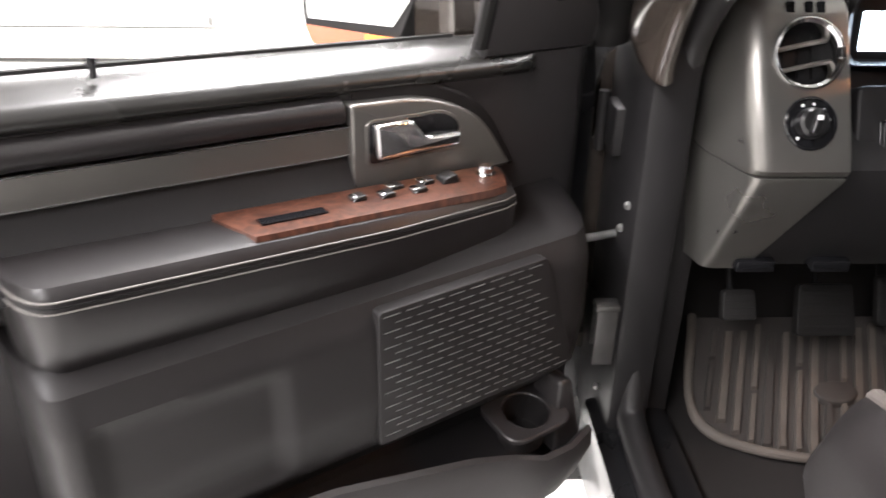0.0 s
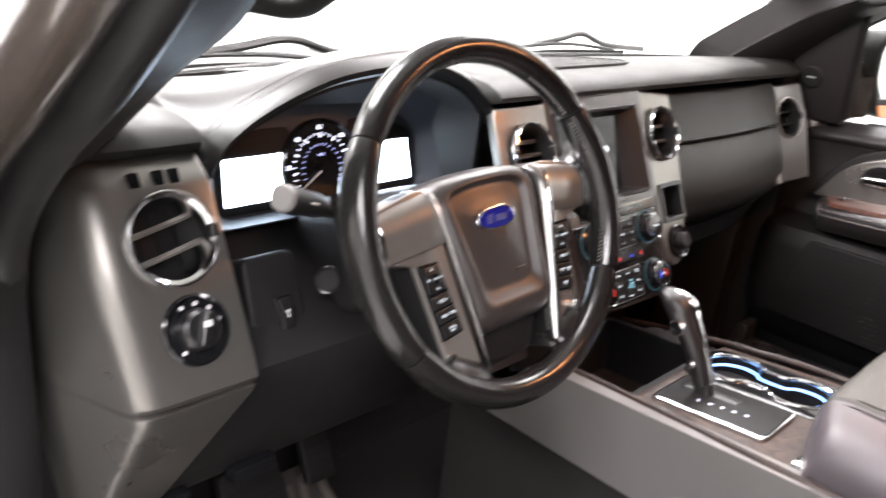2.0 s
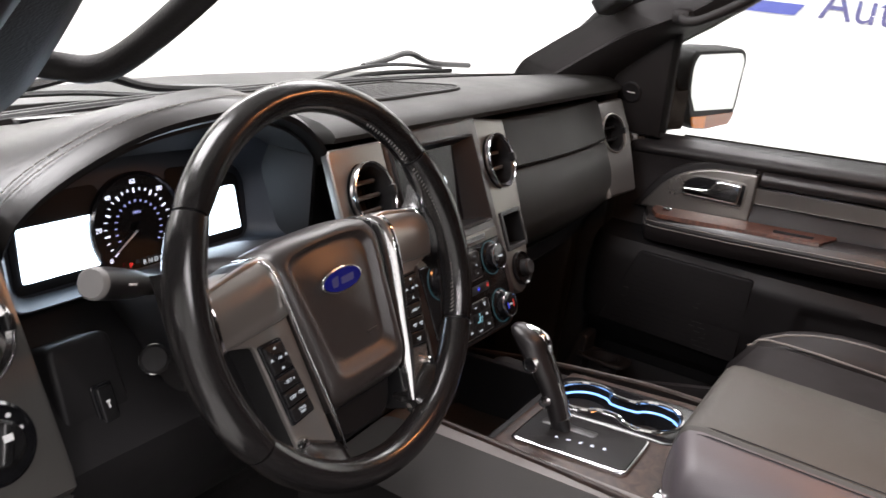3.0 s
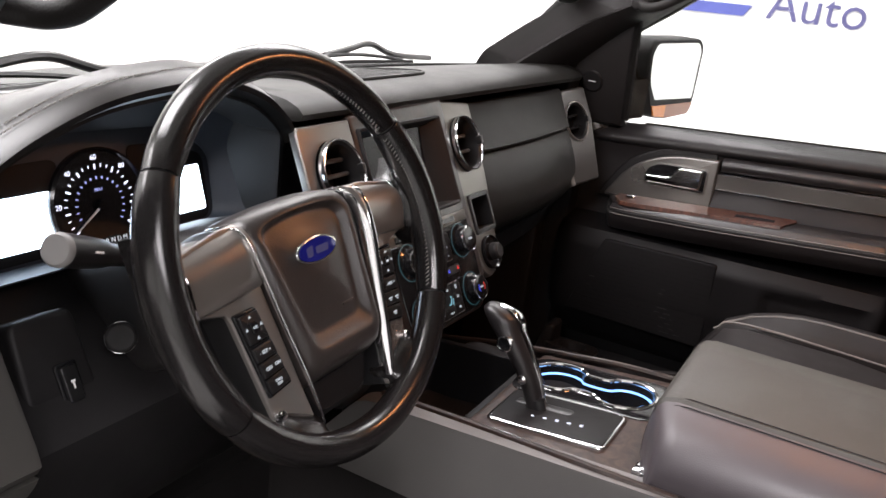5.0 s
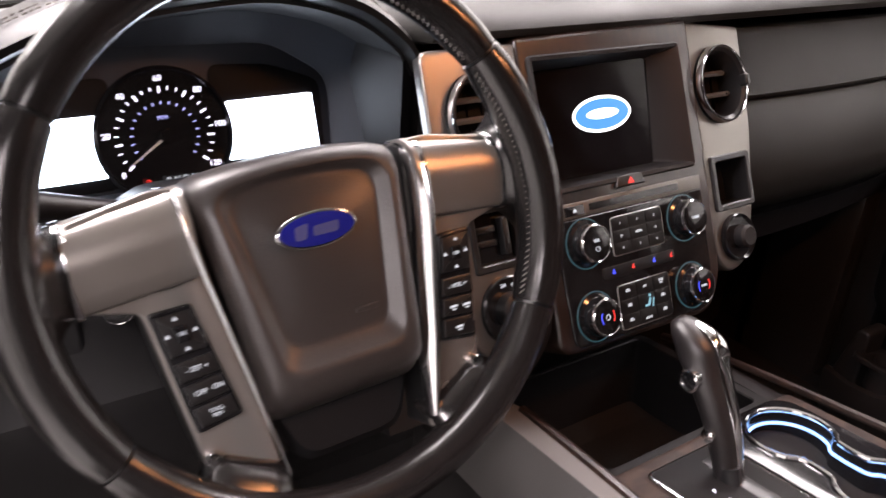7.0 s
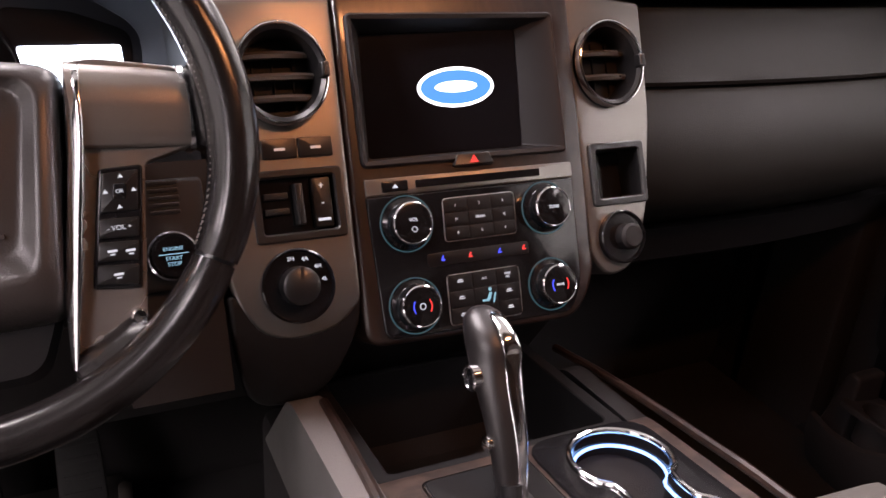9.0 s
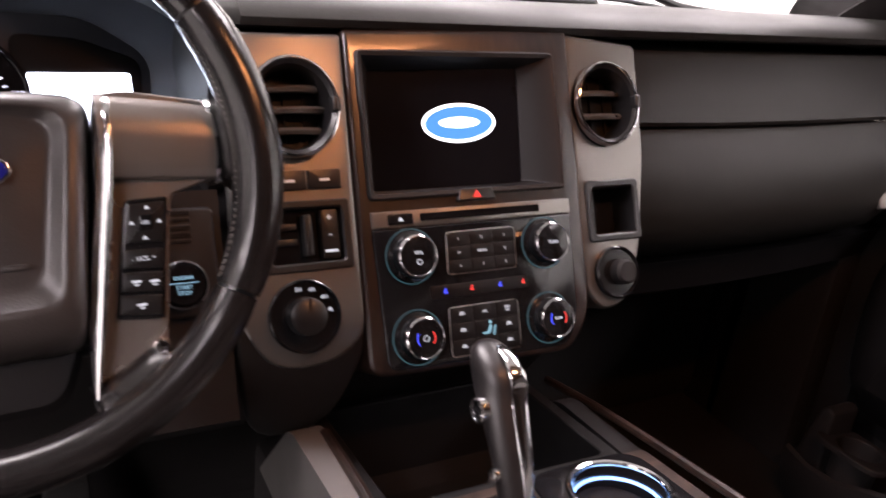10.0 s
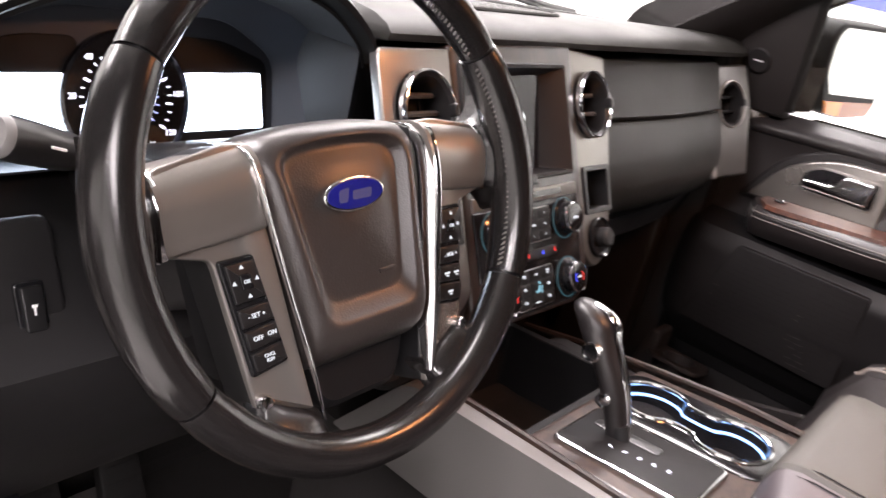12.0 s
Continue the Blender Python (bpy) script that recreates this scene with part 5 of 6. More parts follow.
stalk = thing("turn_signal_stalk", (-0.52, -0.05, 1.19), "black turn signal stalk with a pale end cap", "stalk")
A, B = Vector((-0.518, -0.062, 1.185)), Vector((-0.664, -0.112, 1.243))
path = [A, A.lerp(B, 0.35), A.lerp(B, 0.55), A.lerp(B, 0.62), A.lerp(B, 0.85), A.lerp(B, 0.97)]
part("arm", tube(path, [0.0085, 0.0095, 0.0105, 0.0130, 0.0142, 0.0140], 18), SATIN, stalk)
part("end_cap", tube([A.lerp(B, 0.965), A.lerp(B, 0.985), A.lerp(B, 1.0)], [0.0142, 0.0138, 0.0118], 24), material("pale_grey_cap", (0.17, 0.165, 0.16), 0.5), stalk, "pale grey end cap")
part("mark", tube([A.lerp(B, 0.68) + Vector((0, -0.0136, 0.004)), A.lerp(B, 0.76) + Vector((0, -0.0140, 0.004))], 0.0012, 5), MARK, stalk)

# ---- centre console ----
console = thing("centre_console", (-0.03, -0.4, 0.5), "grey and black centre console with walnut trim", "console")
TOP = frame_of((0, -0.35, 0.925), (0, 1, -0.10))  # u right, v ahead, n up; rises towards the rear


def con_z(y):
    return 0.925 - 0.10 * (y + 0.35)


# left side: grey wedge below the edge trim
side = [(-0.013, 0.800), (-0.106, 0.912), (-0.125, 0.920), (-0.52, 0.945), (-1.10, 0.955), (-1.10, 0.80), (-0.30, 0.800)]
part("side_panel", loft([[(x, y, z) for y, z in rounded(side, 0.008)] for x in (-0.204, -0.200, -0.172)]), CONSOLE_GREY, console, "plain grey side panel")
part("base", joined(rbox(-0.195, -1.1, 0.48, 0.135, 0.05, 0.80, 0.015), rbox(-0.17, -1.1, 0.70, 0.125, -0.24, 0.895, 0.01)), CARPET, console, "carpeted console base")
part("side_panel", loft([[(x, y, z - 0.030) for y, z in rounded(side, 0.008)] for x in (0.112, 0.132, 0.135)]), SHADE, console, "black side panel")
# top deck around shifter and cups
deck = part("deck", slab(rounded([(-0.190, -0.16), (0.125, -0.16), (0.120, 0.10), (-0.185, 0.10)], 0.01), -0.02, 0.000, 0.004), DECK_WOOD, console, "walnut console top", TOP)
part("edge_trim", tube(smooth_path([(-0.196, -1.0, 0.955), (-0.192, -0.52, 0.944), (-0.182, -0.35, 0.934), (-0.176, -0.22, 0.926), (-0.174, -0.13, 0.919)], 6), 0.0055, 8), WOOD, console, "walnut edge strip")
part("edge_trim", tube(smooth_path([(0.134, -0.9, 0.95), (0.137, -0.45, 0.936), (0.139, -0.30, 0.920), (0.142, -0.16, 0.896), (0.145, -0.05, 0.871)], 6), 0.0050, 8), WOOD, console, "dark walnut edge strip")
# open bin ahead of the shifter
part("bin", frame_slab(rect(-0.165, 0.10, 0.095, 0.30, 0.01), rect(-0.150, 0.112, 0.080, 0.292, 0.008), -0.12, -0.004), DEEP, console, "deep open black storage bin", TOP)
part("bin_floor", slab(rect(-0.155, 0.105, 0.085, 0.295), -0.13, -0.10), RUBBER, console, "", TOP)
# shifter gate
gate = part("shift_gate", slab(rect(-0.137, -0.086, -0.033, 0.080, 0.010), -0.005, 0.006, 0.003), CHROME, console, "chrome framed shift gate", TOP)
part("plate", slab(rect(-0.1335, -0.0825, -0.0365, 0.0765, 0.008), 0.0, 0.0068, 0.001), DEEP, gate, "black plate", TOP)
part("slot", slab(rect(-0.078, -0.02, -0.060, 0.062, 0.006), 0.006, 0.0078, 0.001), SATIN, gate, "", TOP)
part("legend", joined(*[lettering(w, 0.0068, TOP @ at(-0.103 + i * 0.0020, 0.024 - i * 0.0165, 0.0070)) for i, w in enumerate("PRNDM")]), DIAL_WHITE, gate)
# gear lever
lever = thing("gear_lever", (-0.078, -0.30, 0.925), "black gear lever with chrome spine and silver buttons", "gear lever")
axis = smooth_path([(-0.076, -0.320, 0.918), (-0.075, -0.309, 0.945), (-0.073, -0.295, 0.972), (-0.071, -0.277, 0.998), (-0.069, -0.259, 1.020), (-0.067, -0.248, 1.034)], 4)
WIDTHS = smooth_path([(0.0100, 0.0120), (0.0120, 0.0145), (0.0150, 0.0185), (0.0185, 0.0235), (0.0210, 0.0275), (0.0215, 0.0290)], 4)
rows = []
for c, (w, d) in zip(axis, WIDTHS):
    rows.append([c + Vector((w * math.copysign(abs(math.cos(b)) ** 0.8, math.cos(b)), d * math.sin(b), d * math.sin(b) * 0.30)) for b in np.linspace(0, 2 * math.pi, 24, endpoint=False)])
for f, up in ((0.97, 0.006), (0.86, 0.0115), (0.66, 0.0155), (0.38, 0.0178), (0.05, 0.0185)):
    rows.append([axis[-1] + (p - axis[-1]) * f + Vector((0, 0.003, up)) for p in rows[len(axis) - 1]])
part("handle", loft(rows), LEATHER, lever, "black grip", None, 60)
rows = []
for c, (w, d) in zip(axis, WIDTHS):
    rows.append([c + Vector((0.006 + (w * 0.36) * math.cos(b), -d * 0.93 + 0.0045 * math.sin(b) - 0.002, -d * 0.28 + 0.003 * math.sin(b))) for b in np.linspace(0, 2 * math.pi, 14, endpoint=False)])
for (dy, dz), w in zip(((-0.027, 0.002), (-0.020, 0.0105), (-0.008, 0.0165), (0.006, 0.0185), (0.018, 0.0165)), (0.0080, 0.0078, 0.0074, 0.0066, 0.0050)):
    rows.append([axis[-1] + Vector((0.006 + w * math.cos(b), dy, dz + 0.0030 * math.sin(b))) for b in np.linspace(0, 2 * math.pi, 14, endpoint=False)])
part("spine", loft(rows), CHROME, lever, "chrome spine", None, 60)
part("rocker_ring", moved(lathe([(0.0115, -0.004), (0.0115, 0.003), (0.0095, 0.004), (0.009, 0.001)], 24, closed=True), pose(-0.0905, -0.264, 1.012, 0, -90, 0)), CHROME, lever, "chrome ring")
part("rocker", moved(lathe([(0.0095, -0.004), (0.0095, 0.002), (0.001, 0.003)], 24), pose(-0.0905, -0.264, 1.012, 0, -90, 0)), GLOSS, lever)
part("release_button", moved(lathe([(0.0068, -0.004), (0.0068, 0.003), (0.004, 0.005), (0.001, 0.0055)], 18), pose(-0.0880, -0.296, 0.968, 0, -90, 0)), CHROME, lever, "silver release button")
part("shaft", tube([(-0.078, -0.330, 0.912), (-0.076, -0.316, 0.940)], [0.0085, 0.010], 12, flat=1.3), SATIN, lever)
# twin cup well with a blue light line below its chrome rim
CUPS = (Vector((0.046, 0.045)), Vector((0.040, -0.058)))


def twin(r, n, waist=38, k=3):
    """The outline of two cups that run into one another."""
    axis = (CUPS[1] - CUPS[0]).normalized()
    pts = []
    for c, d in ((CUPS[0], axis), (CUPS[1], -axis)):
        for a in np.linspace(radians(waist), radians(360 - waist), 15):
            pts.append((c.x + r * (d.x * math.cos(a) - d.y * math.sin(a)), c.y + r * (d.x * math.sin(a) + d.y * math.cos(a)), n))
    return [tuple(p) for p in smooth_path(pts, k, True)]


tray = part("cup_tray", slab(rect(-0.026, -0.118, 0.104, 0.100, 0.03), -0.004, 0.002, 0.002), GLOSS, console, "gloss black cup tray", TOP)
for ob in (deck, tray):
    cut(ob, slab_cutter(TOP, [(x, y) for x, y, _ in twin(0.0462, 0)], -0.05, 0.05))
well = part("cup_well", loft([twin(0.0462, 0.001), twin(0.0445, 0.001), twin(0.0435, -0.006), twin(0.0405, -0.062), twin(0.0455, -0.066), twin(0.0470, -0.020)], ring=True), GLOSS, console, "black twin cup holder with a blue light line", TOP)
part("well_floor", loft([twin(0.043, -0.070), twin(0.043, -0.060)]), RUBBER, well, "", TOP)
part("rim", tube(twin(0.0465, 0.0025), 0.0030, 8, True), CHROME, well, "chrome rim", TOP)
part("light_line", tube(twin(0.0418, -0.0115), 0.0016, 6, True), CUP_GLOW, well, "glowing blue line", TOP)
# armrest lid
SIDE_CUT = [(-0.150, 0.940), (-0.186, 0.944), (-0.189, 0.965), (-0.184, 0.988), (-0.168, 1.008), (-0.140, 1.021), (-0.118, 1.026), (-0.114, 1.022), (-0.114, 0.94)]
TOP_CUT = [(-0.112, 0.94), (-0.112, 1.022), (-0.108, 1.027), (-0.04, 1.030), (0.06, 1.031), (0.108, 1.028), (0.121, 1.018), (0.125, 1.0), (0.125, 0.94)]


def lid_part(section):
    rows = []
    for y, drop, back in ((-0.475, 0.052, 1.0), (-0.478, 0.028, 1.0), (-0.483, 0.012, 1.0), (-0.491, 0.004, 0.95), (-0.506, 0.0, 0.8), (-0.60, -0.001, 0.0), (-0.80, -0.003, 0.0), (-1.0, -0.003, 0.0)):
        rows.append([(x, y - 0.026 * back * min(1, max(0, (-0.112 - x) / 0.07)), max(0.940 if z <= 0.944 else 0.946, z - drop)) for x, z in section])
    return loft(rows)


armlid = part("armrest_lid", lid_part(SIDE_CUT), LID, console, "grey leather armrest side with twin seams")
part("lid_top", lid_part(TOP_CUT), LID_TOP, armlid, "olive grey leather armrest top")
for x, z in ((-0.1235, 1.0262), (-0.1045, 1.0283)):
    part("seam", tube([(x, -0.505, z - 0.003), (x, -0.52, z), (x, -0.60, z + 0.001), (x, -0.98, z + 0.003)], 0.0009, 5), SHADE, armlid)
part("lid_catch", rbox(-0.06, -0.486, 0.93, -0.01, -0.468, 0.952, 0.003), SILVER, console)
part("lid_end", rbox(-0.168, -0.497, 0.926, -0.140, -0.480, 0.946, 0.003), CHROME, console)

# ---- seats ----
def seat(cx, label, insert, dy=0.0, dz=0.0):
    th = thing("bucket_seat", (cx, -0.7, 0.52), label, "seat", "front seats")
    def cushion(x0, x1, y0, y1, zt, bulge, r):
        rows = []
        for i in range(13):
            t = i / 12
            y = y0 + (y1 - y0) * t
            e = math.sqrt(max(0, 1 - (1 - min(1, t / 0.16)) ** 2))
            top = zt - 0.085 * (1 - e) - 0.05 * max(0, t - 0.5)
            low = zt - 0.16 + 0.03 * (1 - e)
            xs = [x0 + 0.012 * (1 - e), x1 - 0.012 * (1 - e)]
            rows.append([(x, y, z) for x, z in rounded([(xs[0], low), (xs[1], low), (xs[1], top), ((xs[0] + xs[1]) / 2, top + bulge), (xs[0], top)], [0.01, 0.01, r, 0.08, r], 5)])
        return loft(rows)
    part("cushion", cushion(cx - 0.165, cx + 0.165, -0.405, -0.95, 0.915, 0.006, 0.02), insert, th, "perforated leather insert", None, 60)
    for s in (-1, 1):
        rows = []
        for i in range(13):
            t = i / 12
            y = -0.395 - 0.58 * t
            e = math.sqrt(max(0, 1 - (1 - min(1, t / (0.18 if cx < 0 else 0.42))) ** 2))
            top = (0.955 - 0.10 * (1 - e)) if cx < 0 else (0.965 - 0.13 * (1 - e))
            a, b = cx + s * 0.158, cx + s * (0.262 - 0.02 * (1 - e))
            rows.append([(x, y, z) for x, z in rounded([(a, 0.76), (b, 0.76), (b, top - 0.05), (b - s * 0.035, top), (a, top - 0.035)], [0.01, 0.02, 0.03, 0.04, 0.015], 5)])
        crest = [max(loop, key=lambda p: p[2]) for loop in rows[1:]]
        if cx < 0:
            part("bolster_roll", tube([(x, y, z - 0.008) for x, y, z in crest], 0.0125, 10), ROLL, th, "worn pale leather roll along the bolster")
        part("piping", tube([(x - s * 0.016, y, z - 0.0035) for x, y, z in crest], 0.0024, 6), THREAD, th, "grey piping")
        part("bolster", loft(rows), SEAT, th, "charcoal leather side bolster", None, 60)
        part("piping", tube(smooth_path([(cx + s * 0.160, -0.43, 0.895), (cx + s * 0.160, -0.50, 0.922), (cx + s * 0.160, -0.90, 0.915)], 5), 0.0028, 6), THREAD, th, "grey piping")
    part("front_apron", loft([[(x, y, z) for x, z in rounded([(cx - 0.24, 0.62), (cx + 0.24, 0.62), (cx + 0.24, 0.86), (cx - 0.24, 0.86)], 0.02)] for y in (-0.43, -0.50, -0.95)]), SEAT, th)
    part("base", rbox(cx - 0.22, -0.98, 0.50, cx + 0.22, -0.52, 0.68, 0.02), PLASTIC, th, "black seat base")
    rows = []
    for z, y0, y1, w in ((0.88, -0.94, -1.10, 0.24), (1.0, -0.965, -1.14, 0.255), (1.2, -1.01, -1.19, 0.26), (1.4, -1.06, -1.22, 0.235), (1.50, -1.09, -1.22, 0.20)):
        rows.append([(x, y, z) for x, y in rounded([(cx - w, y0), (cx + w, y0), (cx + w, y1), (cx - w, y1)], 0.05)])
    part("backrest", loft(rows), SEAT, th, "charcoal leather backrest", None, 60)
    part("headrest", loft([[(x, y, z) for x, y in rounded([(cx - w, -1.10), (cx + w, -1.10), (cx + w, -1.20), (cx - w, -1.20)], 0.04)] for z, w in ((1.53, 0.10), (1.56, 0.13), (1.68, 0.13), (1.71, 0.11))]), SEAT, th, "", None, 60)
    for px in (-0.06, 0.06):
        part("headrest_post", tube([(cx + px, -1.15, 1.47), (cx + px, -1.15, 1.56)], 0.007, 8), CHROME, th)
    th.location += Vector((0, dy, dz))
    return th


seat(-0.555, "charcoal leather driver's seat with piped bolsters", SEAT, 0.02, 0.0)
seat(0.47, "charcoal leather passenger seat with fine piping", SEAT, 0.0, -0.045)

# ---- footwell ----
def ramp(bm):
    """The mat climbs the toe board ahead."""
    for v in bm.verts:
        v.co.z += max(0.0, v.co.y + 0.02) * 0.42
    return bm


def mat_edge(y):
    """Left and right edge of the mat, whose rear corner is cut off."""
    left = float(np.interp(y, (-0.11, -0.068, -0.03, 0.039, 0.25), (-0.30, -0.569, -0.694, -0.764, -0.70)))
    return left, -0.245 if y < 0.06 else -0.245 - 0.10 * min(1, (y - 0.06) / 0.05)


def mat_sheet():
    """The mat's outline as a strip of cross rows, so that it can bend."""
    rows = []
    for y in np.linspace(-0.105, 0.22, 21):
        left, right = mat_edge(y)
        rows.append([(left, y, 0.500), (left, y, 0.512), (right, y, 0.512), (right, y, 0.500)])
    return loft(rows)


mat = thing("floor_mat", (-0.50, 0.05, 0.505), "dusty ribbed black rubber floor mat", "floor mat")
# sheet in the darker rubber so that the grooves between ribs look deep
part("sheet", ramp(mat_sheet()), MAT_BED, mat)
lip = [(-0.72, 0.22), (-0.764, 0.039), (-0.694, -0.03), (-0.569, -0.068), (-0.30, -0.108), (-0.245, -0.09), (-0.245, 0.06), (-0.345, 0.11), (-0.345, 0.20)]
part("lip", ramp(tube(smooth_path([(x, y, 0.514) for x, y in lip], 6), 0.009, 10)), MAT, mat, "raised mat edge")
random.seed(7)
for i in range(19):
    x0 = -0.752 + i * 0.0275
    w = (0.0065, 0.0095, 0.008)[i % 3]
    ys = [y for y in np.linspace(-0.10, 0.20, 61) if mat_edge(y)[0] + 0.014 < x0 + 0.36 * y < mat_edge(y)[1] - 0.014]
    if len(ys) < 6:
        continue
    ya, yb = ys[0] + random.uniform(0, 0.008), ys[-1] - random.uniform(0, 0.03)
    gap = random.uniform(0.35, 0.65)
    spans = ((ya, yb),) if i % 3 else ((ya, ya + (yb - ya) * gap), (ya + (yb - ya) * (gap + 0.06), yb))
    for a, b in spans:
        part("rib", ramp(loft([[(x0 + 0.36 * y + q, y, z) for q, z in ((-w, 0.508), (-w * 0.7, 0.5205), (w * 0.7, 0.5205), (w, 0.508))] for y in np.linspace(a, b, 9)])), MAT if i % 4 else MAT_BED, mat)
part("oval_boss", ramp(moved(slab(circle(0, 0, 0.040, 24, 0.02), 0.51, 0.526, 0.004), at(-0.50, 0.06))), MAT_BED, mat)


def pedal(name, cx, cy, cz, w, h, label, tilt):
    th = thing(name, (cx, cy + 0.1, cz + 0.2), label, "pedal", "pedals")
    m = pose(cx, cy, cz, tilt, 0, 0)
    pad_ob = part("pad", slab(rounded([(-w, -h), (w, -h), (w * 0.9, h), (-w * 0.9, h)], 0.010), -0.012, 0.004, 0.003), RUBBER, th, "", m)
    for i in range(4):
        part("ridge", slab(rect(-w * 0.75, -h * 0.75 + i * h * 0.45, w * 0.75, -h * 0.6 + i * h * 0.45, 0.002), 0.003, 0.0052, 0.0008), RUBBER, pad_ob, "", m)
    part("arm", tube(smooth_path([m @ Vector((0, h * 0.2, -0.012)), m @ Vector((0, h + 0.03, -0.04)), (cx, cy + 0.17, cz + 0.26)], 4), 0.0065, 8), DEEP, th)
    return th


pedal("brake_pedal", -0.530, 0.110, 0.698, 0.054, 0.046, "black rubber brake pedal on a steel arm", 62)
pedal("accelerator_pedal", -0.395, 0.140, 0.698, 0.028, 0.046, "narrow black rubber accelerator pedal", 62)
pedal("parking_brake_pedal", -0.715, 0.050, 0.747, 0.030, 0.026, "worn grey rubber parking brake pedal", 60)

# ---- front doors ----
HINGE = Vector((0.927, 0.185, 0.0))


def build_door(s, opened):
    """s: 1 right, -1 left. Shapes are given as a closed right-hand door: (y, z) outlines with |x| heights towards the cabin."""
    turn = Matrix.Translation((s * HINGE.x, HINGE.y, 0)) @ Matrix.Rotation(radians(s * opened), 4, "Z") @ Matrix.Translation((-s * HINGE.x, -HINGE.y, 0))
    # local: u = y ahead, v = z up, n = towards the cabin, counted from |x| = 0.95
    lift = 0.008 if s > 0 else -0.004
    flat = Matrix(((0, 0, -s, s * 0.95), (1, 0, 0, 0), (0, 1, 0, lift), (0, 0, 0, 1)))
    M = turn @ flat @ (Matrix(((1, 0, 0, -0.020), (-0.02, 1, 0, -0.007), (0, 0, 1, 0), (0, 0, 0, 1))) if s > 0 else Matrix.Translation((-0.018, 0.008, 0)))
    py = 0.022 if s > 0 else -0.006
    side = "driver's" if s < 0 else "passenger"
    base = turn @ Vector((s * 0.93, -0.4, 0.45))
    th = thing("front_door", base, ("wide open " if opened else "closed ") + side + " door with black and pewter trim", "car door", "front doors")
    back = -0.97
    # passenger trim, ledge and sail take darker copies: that side's shade is in the colour
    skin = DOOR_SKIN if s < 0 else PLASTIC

    def up(pts):
        return [M @ Vector(p) for p in pts]

    # outer skin and inner shell
    shell = rounded([(back, 0.46), (0.17, 0.46), (0.175, 1.08), (0.16, 1.165), (back, 1.20)], [0.03, 0.05, 0.03, 0.02, 0.02])
    part("outer_skin", slab(shell, -0.06, -0.025, 0.0), BROWN_PAINT, th, "dark brown painted outer skin", M)
    part("shell", slab(inset(shell, 0.004), -0.025, 0.012, 0.004), BODY, th, "black door shell", M)
    # upper trim with the belt ledge, which ends in a rounded tip ahead
    rows = []
    for y in list(np.linspace(back + 0.01, -0.06, 22)) + [-0.045, -0.03, -0.018, -0.008, -0.002, 0.004, 0.012, 0.03, 0.06, 0.09, 0.108, 0.118, 0.124]:
        zi = 1.151 - 0.050 * y
        f = min(1, max(0, (y + 0.06) / 0.066))
        g = 1 - math.sqrt(max(0.0, 1 - f * f))  # the ledge closes up towards the tip
        d = max(0.0, (y - 0.10) / 0.024)
        lo = 0.035 - 0.03 * d * d
        rows.append([(y, 0.52, -0.01), (y, 0.52, lo), (y, 0.90, lo + 0.008), (y, 1.00, lo + 0.010), (y, zi - 0.075, lo + 0.012), (y, zi - 0.045, lo + 0.010), (y, zi - 0.018, lo + 0.012 + 0.008 * (1 - g)), (y, zi - 0.009, lo + 0.012 + 0.016 * (1 - g)), (y, zi + 0.000, lo + 0.012 + 0.015 * (1 - g)),
                     (y, zi + 0.010, lo + 0.012 - 0.004 * (1 - g)), (y, zi + 0.018, lo + 0.012 - 0.025 * (1 - g)), (y, zi + 0.027, lo + 0.012 - 0.048 * (1 - g)), (y, zi + 0.025, -0.015)])
    part("trim_panel", loft([r[:7] + [(r[6][0], r[6][1], -0.01)] for r in rows]), skin, th, "black grained door trim", M, 50)
    part("trim_end", loft([[(r[6][0], r[6][1], -0.01)] + r[6:] for r in rows if r[0][0] >= 0.003]), skin, th, "", M, 60)
    part("belt_ledge", loft([[(r[6][0], r[6][1], -0.01)] + r[6:] for r in rows if r[0][0] <= 0.005]), LEDGE if s < 0 else PLASTIC, th, "smooth dark belt ledge below the window", M, 60)
    part("belt_weatherstrip", loft([[(y, 1.172 - 0.050 * y + dz, n) for dz, n in ((0, -0.002), (0.009, -0.006), (0.009, -0.014), (0, -0.014))] for y in np.linspace(back + 0.02, -0.10, 8)]), RUBBER, th, "", M)
    # padded roll below the belt, grey insert strip, upper arm panel
    roll = []
    for y in np.linspace(back + 0.03, -0.312, 16):
        z = 1.133 - 0.045 * (y + 0.306)
        roll.append([(y, z + dz, n) for dz, n in ((-0.020, 0.04), (-0.019, 0.062), (-0.014, 0.0705), (-0.004, 0.074), (0.006, 0.071), (0.013, 0.062), (0.016, 0.050), (0.015, 0.04))])
    part("padded_roll", loft(roll), LEATHER, th, "black padded roll", M, 75)
    part("insert_strip", loft([[(y, z + dz - 0.045 * (y + 0.306), n) for dz, n in ((0, 0.04), (0, 0.066), (0.037, 0.068), (0.037, 0.04))] for y in np.linspace(back + 0.03, -0.306, 10) for z in (1.074,)]), SILVER, th, "pewter grey insert strip", M)
    for dz in (0.0005, 0.0375):
        part("insert_bead", tube([(y, 1.074 + dz - 0.045 * (y + 0.306), 0.0675) for y in np.linspace(back + 0.03, -0.306, 6)], 0.0014, 6), CHROME, th, "", M)
    part("arm_back", loft([[(y, z - 0.045 * (y + 0.306), n) for z, n in ((1.00, 0.04), (1.00, 0.122), (1.012, 0.112), (1.024, 0.094), (1.042, 0.076), (1.060, 0.066), (1.074, 0.062), (1.074, 0.04))] for y in np.linspace(back + 0.03, -0.306, 10)]), SHADE, th, "black leather panel above the armrest", M)
